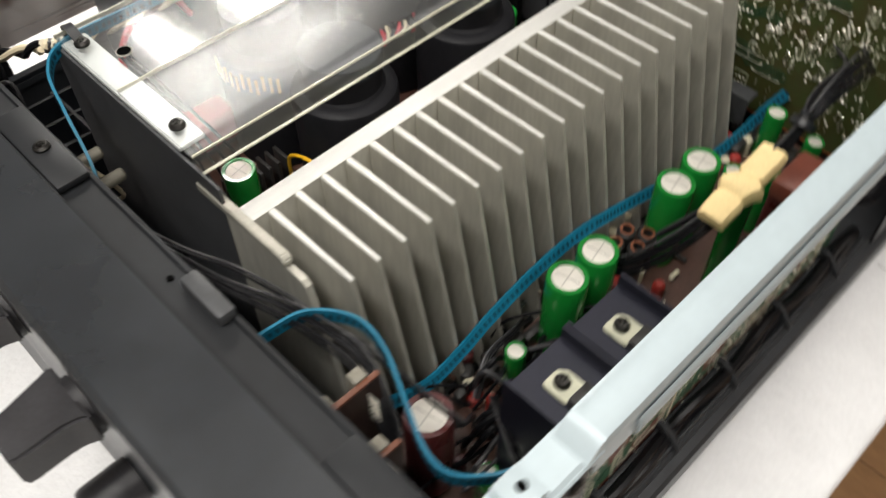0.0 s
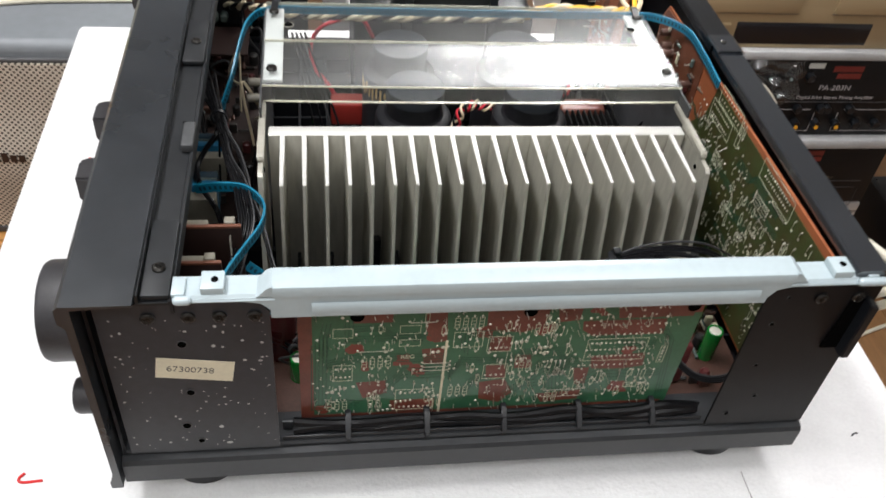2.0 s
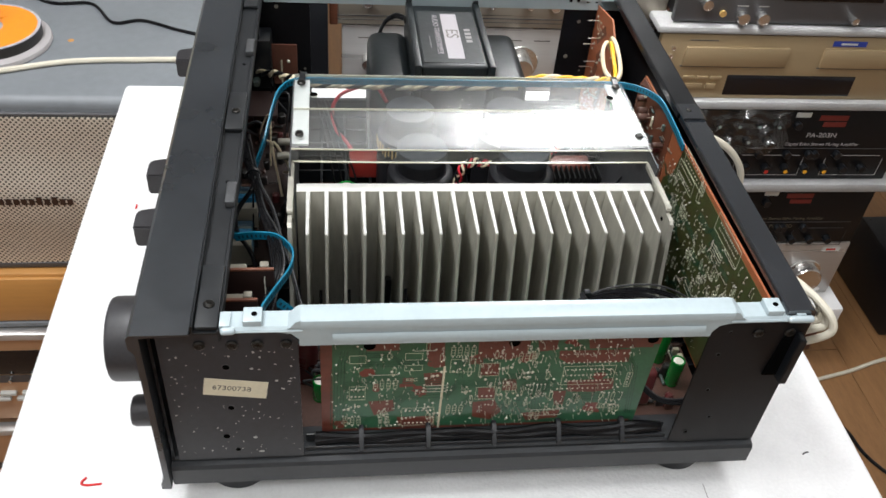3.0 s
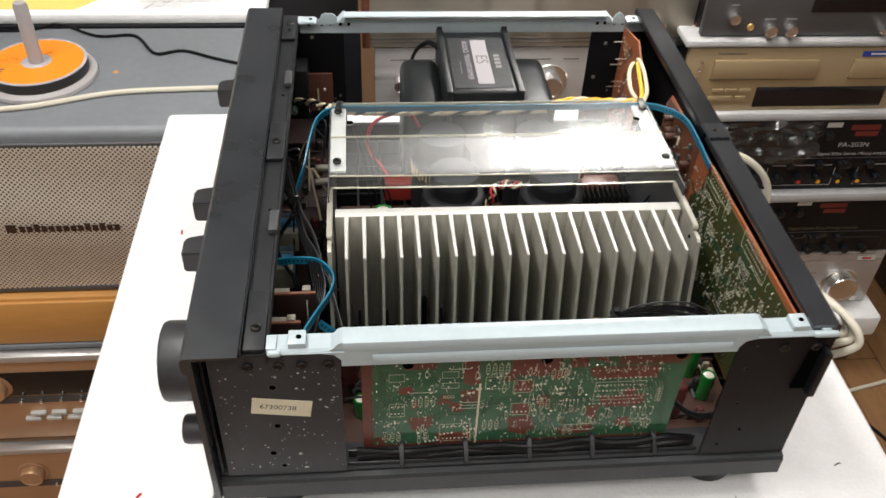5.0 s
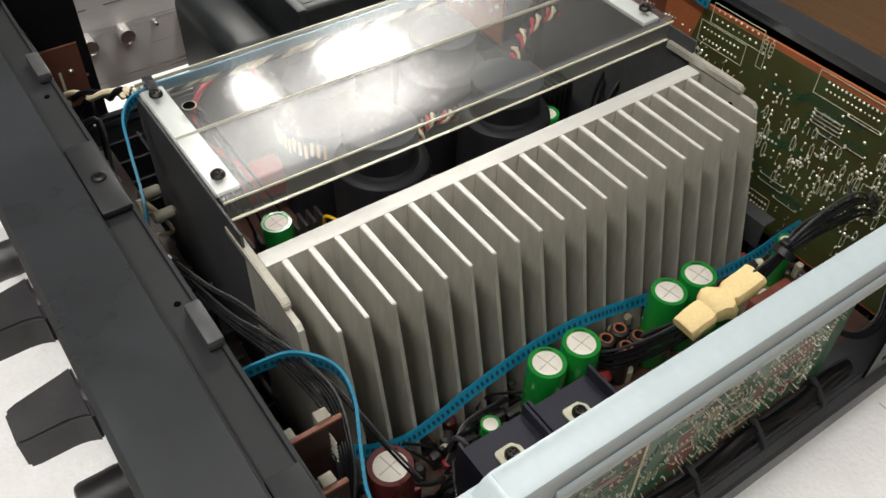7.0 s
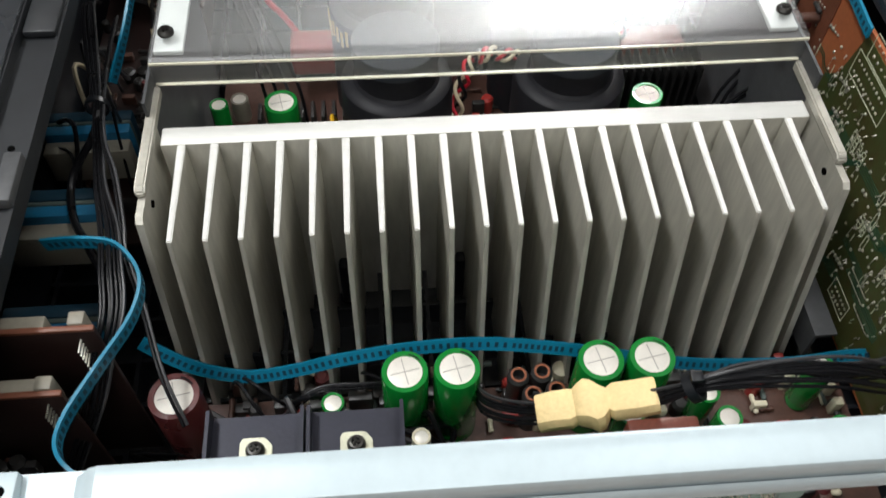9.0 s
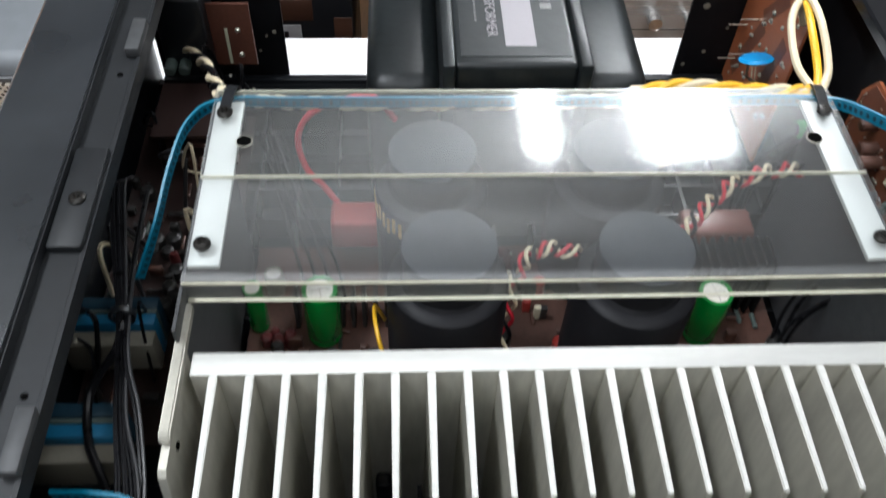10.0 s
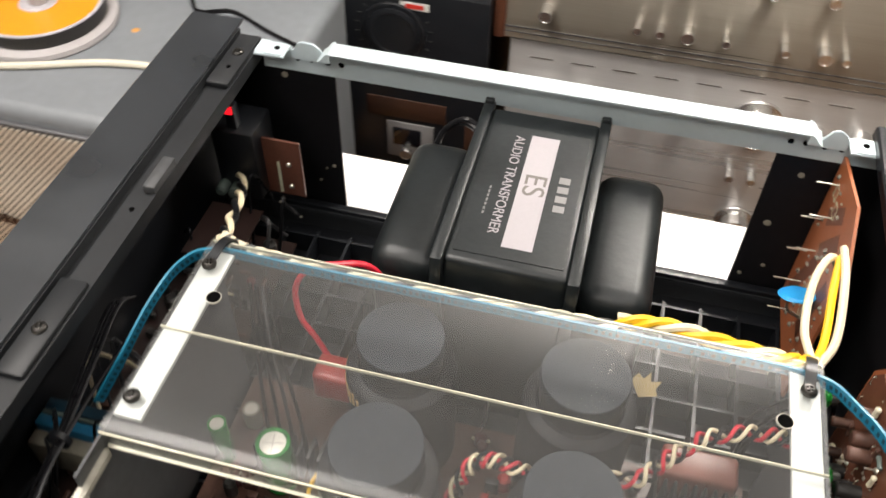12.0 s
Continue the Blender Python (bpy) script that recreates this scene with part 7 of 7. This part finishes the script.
lathe(bm, [(0.0085, 0), (0.0085, 0.086), (0.0072, 0.0915), (0.0, 0.092)], (cx, cy, -0.012), seg=20)
part("spindle", bm, GREY_PLASTIC, st)
for k, (u, v, ln) in enumerate(((-0.044, -0.020, 0.012), (-0.042, -0.026, 0.009), (-0.040, -0.032, 0.006))):
    bm = B()
    box(bm, cx + u, cx + u + ln, cy + v - 0.0012, cy + v + 0.0012, 0.0017, 0.0019)
    part("printed_bar", bm, INK, st)
bm = B()
tube(bm, [(-0.60, 0.588, -0.0165), (-0.40, 0.577, -0.0165), (-0.30, 0.580, -0.0165), (-0.20, 0.612, -0.0165), (-0.11, 0.620, -0.0165), (-0.045, 0.622, -0.0165)], 0.0034, 8, 8)
solo("cable", bm, CABLE_CREAM, "cream cable lying across the grey loudspeaker", "cable")
bm = B()
tube(bm, [(-0.55, 0.79, -0.0178), (-0.36, 0.782, -0.0178), (-0.31, 0.80, -0.0178), (-0.25, 0.765, -0.0178), (-0.20, 0.765, -0.0178), (-0.165, 0.715, -0.0178), (-0.13, 0.722, -0.0178), (-0.085, 0.700, -0.0178), (-0.05, 0.685, -0.0178)], 0.0021, 8, 7)
solo("cable", bm, WIRE_BLACK, "thin black cable on the grey loudspeaker", "cable")
bm = B()
lathe(bm, [(0.004, 0), (0.003, 0.0005), (0, 0.0006)], (-0.207, 0.670, -0.0199), seg=12)
solo("orange_speck", bm, CARTON, "small orange stain on the loudspeaker top", "stain")
# units below it
bx = thing("board_box", (-0.42, 0.66, -0.36), "orange-brown board box under the loudspeaker", "box")
bm = B()
box(bm, -0.82, -0.03, 0.520, 0.80, -0.360, -0.272, 0.003)
part("body", bm, CARTON, bx)
bm = B()
box(bm, -0.82, -0.03, 0.514, 0.520, -0.352, -0.276, 0.002)
part("front_board", bm, CARTON, bx, "smooth orange-brown front board")
bm = B()
box(bm, -0.82, -0.03, 0.512, 0.521, -0.361, -0.3535, 0.001)
part("lower_edge", bm, GREYTOP, bx)
for z0, z1, nm in ((-0.560, -0.364, 0), (-0.770, -0.570, 1)):
    d = unit("cassette_deck", -0.80, -0.06, 0.515, 0.28, z0, z1, BRONZE, "champagne bronze deck with a dark window and small buttons", "deck")
    bm = B()
    box(bm, -0.80, -0.06, 0.500, 0.520, z1 - 0.012, z1, 0.002)
    part("top_lip", bm, SILVER, d)
    window(d, -0.70 if not nm else -0.36, -0.12, 0.515, z1 - 0.095, z1 - 0.047)
    bars(d, [(-0.70, -0.10, z1 - 0.112, z1 - 0.097)], 0.514, GUNMETAL, "button_strip")
    for k in range(8):
        dial(d, -0.40 + 0.028 * k, 0.513, z1 - 0.104, 0.003, 0.006)
    for r in range(2):
        for k in range(4):
            bm = B()
            x = -0.395 + k * 0.030 - 0.010 * r
            box(bm, x, x + 0.022, 0.509, 0.516, z1 - 0.137 - 0.012 * r, z1 - 0.131 - 0.012 * r, 0.001)
            part("button", bm, STRIPWHITE, d)
    dial(d, -0.43, 0.515, z1 - 0.075, 0.018, 0.016, BRONZE, 0.024)

# stack beside the stand
g1 = unit("amplifier", 0.612, 1.05, 0.805, 0.30, -0.043, 0.090, GUNMETAL, "gunmetal grey amplifier with three small knobs", "amplifier")
for x, z, r in ((0.653, -0.010, 0.0085), (0.714, -0.030, 0.0095), (0.745, -0.030, 0.0095), (0.89, -0.03, 0.006)):
    dial(g1, x, 0.805, z, r, 0.016)
dial(g1, 0.685, 0.805, -0.028, 0.005, 0.004, GOLD_INK)
window(g1, 0.772, 0.930, 0.805, -0.005, 0.030)
bars(g1, [(0.705, 0.722, -0.0165, -0.0150), (0.738, 0.754, -0.0165, -0.0150), (0.648, 0.660, 0.006, 0.0072)], 0.805, SILVER)
bm = B()
box(bm, 0.590, 1.06, 0.795, 1.12, -0.058, -0.046, 0.004)
solo("wrapping_sheet", bm, WRAPWHITE, "white foam wrapping sheet between the units", "foam sheet")
g2 = unit("disc_player", 0.600, 1.045, 0.80, 0.30, -0.170, -0.060, GOLDPANEL, "champagne gold disc player with two trays", "disc player")
for x0, x1 in ((0.642, 0.808), (0.865, 1.02)):
    bm = B()
    box(bm, x0, x1, 0.7955, 0.802, -0.112, -0.080, 0.0015)
    part("tray_front", bm, GOLDPANEL, g2, "gold tray front")
    bars(g2, [(x0 - 0.002, x1 + 0.002, -0.1145, -0.1125)], 0.7998, INK, "tray_gap")
window(g2, 0.722, 0.935, 0.80, -0.163, -0.128)
for k in range(3):
    bm = B()
    box(bm, 0.650 + 0.022 * k, 0.668 + 0.022 * k, 0.797, 0.801, -0.136, -0.130, 0.0008)
    part("button", bm, GOLDPANEL, g2)
    dial(g2, 0.622 - 0.002 * k, 0.80, -0.083 - 0.013 * k, 0.0032, 0.004)
for x0, x1 in ((0.646, 0.684), (0.690, 0.706)):
    bm = B()
    box(bm, x0, x1, 0.797, 0.801, -0.152, -0.143, 0.0008)
    part("button", bm, GOLDPANEL, g2)
bars(g2, [(0.875, 0.93, -0.0755, -0.0665)], 0.7996, BLUE_LABEL, "blue_label")
bars(g2, [(0.888, 0.915, -0.0725, -0.0695)], 0.7989, STRIPWHITE)
bars(g2, [(0.645, 0.69, -0.0705, -0.0690)], 0.7999, INK)
bm = B()
box(bm, 0.605, 1.06, 0.79, 1.12, -0.186, -0.1705, 0.004)
solo("wrapping_sheet", bm, WRAPWHITE, "white foam wrapping sheet under the gold player", "foam sheet")
for z0, z1, amber in ((-0.330, -0.188, True), (-0.476, -0.350, False)):
    m1 = unit("mixer", 0.62, 1.07, 0.80, 0.28, z0, z1, STEEL_BLACK, "black mixer amplifier with rows of small knobs", "mixer")
    for k in range(10):
        dial(m1, 0.70 + 0.035 * k, 0.80, z1 - 0.115, 0.0068, 0.012, PLASTIC)
        if amber and 3 < k < 8:
            bm = B()
            rod(bm, 0.0036, 0.001, (0.70 + 0.035 * k, 0.787, z1 - 0.118), "y", 10)
            part("pointer_cap", bm, RED_PRINT if k == 4 else AMBER, m1, "small coloured pointer")
    for k in range(9):
        dial(m1, 0.665 + 0.034 * k if k < 7 else 0.56 + 0.05 * k, 0.80, z1 - 0.030 if k < 7 else z1 - 0.088, 0.0068, 0.010, PLASTIC)
        dial(m1, 0.655 + 0.034 * k if k < 6 else 0.52 + 0.05 * k, 0.80, z1 - 0.060 if k < 6 else z1 - 0.088, 0.0068, 0.010, PLASTIC)
        if amber and k < 6:
            for zz, dx in ((0.030, 0.0), (0.060, -0.010)):
                bm = B()
                rod(bm, 0.0026, 0.001, (0.665 + dx + 0.034 * k, 0.789, z1 - zz), "y", 10)
                part("pointer_cap", bm, TEAL_CAP, m1, "pale teal pointer dot")
    bars(m1, [(0.905, 0.955, z1 - 0.022, z1 - 0.012), (0.915, 0.955, z1 - 0.034, z1 - 0.025)], 0.7998, RED_DIM)
    bars(m1, [(0.80, 1.05, z1 - 0.078, z1 - 0.0768)], 0.7998, GUNMETAL)
    for x0, x1, z in ((0.785, 0.905, z1 - 0.133), (0.945, 1.050, z1 - 0.133)):
        bars(m1, [(x0, x1, z, z + 0.0008), (x0 + 0.008, x1 - 0.008, z + 0.041, z + 0.0418), (x0, x0 + 0.0008, z, z + 0.036), (x1 - 0.0008, x1, z, z + 0.036)], 0.7998, GREY_PLASTIC if amber else GUNMETAL, "printed_line")
    letters("print", "Digital Echo Stereo Mixing Amplifier" if amber else "Digital Stereo Echo Mixing Amplifier", 0.0085, Matrix.Translation((0.862, 0.7994, z1 - 0.0715)) @ TO_NEAR @ Matrix.Diagonal((1.05, 1, 1, 1)), GREY_PLASTIC if amber else TICK_LIGHT, m1, 0.0002)
    if not amber:
        letters("print", "PA-203D", 0.0105, Matrix.Translation((0.895, 0.7994, z1 - 0.090)) @ TO_NEAR @ Matrix.Diagonal((1.15, 1, 1, 1)), TICK_LIGHT, m1, 0.0002)
    if amber:
        letters("print", "PA-203N", 0.0125, Matrix.Translation((0.893, 0.7994, z1 - 0.055)) @ TO_NEAR @ Matrix.Diagonal((1.15, 1, 1, 1)), GREY_PLASTIC, m1, 0.0002)
    bars(m1, [(0.862, 0.888, z1 - 0.016, z1 - 0.007)], 0.7996, STRIPWHITE, "sticker")
bm = B()
film_sheet(bm, pose(0.74, 0.782, -0.222, 90, 0, 0), 0.22, 0.085, 0.018, 8.1)
solo("plastic_bag", bm, WRAP, "crumpled clear plastic film hanging over the mixer", "plastic bag")
bm = B()
box(bm, 0.60, 1.09, 0.785, 1.10, -0.349, -0.331, 0.004)
solo("wrapping_sheet", bm, WRAPWHITE, "white foam wrapping sheet between the mixers", "foam sheet")
s1 = unit("amplifier", 0.66, 1.072, 0.80, 0.28, -0.608, -0.479, SILVER, "silver amplifier with one large volume knob", "amplifier")
dial(s1, 1.002, 0.80, -0.556, 0.030, 0.024, None, 0.036, "large silver volume knob")
dial(s1, 1.040, 0.80, -0.590, 0.007, 0.010)
bars(s1, [(1.02, 1.055, -0.499, -0.489)], 0.7996, STRIPWHITE, "sticker")
bars(s1, [(1.028, 1.046, -0.496, -0.492)], 0.799, RED_PRINT)
bars(s1, [(0.88, 0.92, -0.503, -0.501), (0.70, 0.95, -0.53, -0.5285)], 0.7998, INK)
bm = B()
box(bm, 0.62, 1.092, 0.755, 1.10, -0.66, -0.610, 0.006)
solo("foam_block", bm, FOAM, "white foam block under the stack of units", "foam block")
bm = B()
box(bm, 0.62, 1.10, 0.80, 1.10, FLOOR, -0.660, 0.004)
solo("low_stand", bm, WOODSIDE, "dark low stand under the foam block", "stand")

bm = B()
box(bm, 1.275, 1.52, 0.835, 1.05, FLOOR, -0.62, 0.006)
sub = thing("subwoofer", (1.40, 0.94, FLOOR), "black box-shaped loudspeaker standing on the wooden floor", "loudspeaker")
part("cabinet", bm, PLASTIC, sub)
bm = B()
box(bm, 1.285, 1.51, 0.829, 0.835, FLOOR + 0.015, -0.635, 0.002)
part("grille", bm, FLAT_BLACK, sub, "flat black cloth grille")
# cables on the floor
bm = B()
tube(bm, [(0.86, 0.650, FLOOR + 0.004), (0.96, 0.690, FLOOR + 0.004), (1.05, 0.711, FLOOR + 0.004), (1.155, 0.736, FLOOR + 0.004), (1.29, 0.774, FLOOR + 0.004), (1.55, 0.80, FLOOR + 0.004)], 0.004, 8, 8)
solo("cable", bm, CABLE_CREAM, "cream cable across the wooden floor", "cable")
bm = B()
tube(bm, [(0.98, 0.72, FLOOR + 0.0045), (1.03, 0.67, FLOOR + 0.004), (1.064, 0.628, FLOOR + 0.004), (1.085, 0.590, FLOOR + 0.004), (1.13, 0.48, FLOOR + 0.004), (1.4, 0.20, FLOOR + 0.004)], 0.0035, 8, 8)
solo("cable", bm, WIRE_BLACK, "black cable across the wooden floor", "cable")

# floorboards
plank_bm = B()
box(plank_bm, -0.0455, 0.0455, -0.6, 0.6, -0.012, 0.0, 0.001, 1)
plank_me = mesh_of("plank", plank_bm, PLANK)
for i in range(-8, 22):
    for j in range(-2, 3):
        if j * 1.202 + (i % 3) * 0.4 - 0.2 > 2.55 or j * 1.202 + (i % 3) * 0.4 - 0.2 < -1.75:
            continue
        p = new("plank", plank_me)
        p.parent = floor
        p.matrix_basis = Matrix.Translation((i * 0.092 + 0.2, j * 1.202 + (i % 3) * 0.4 - 0.2, FLOOR))
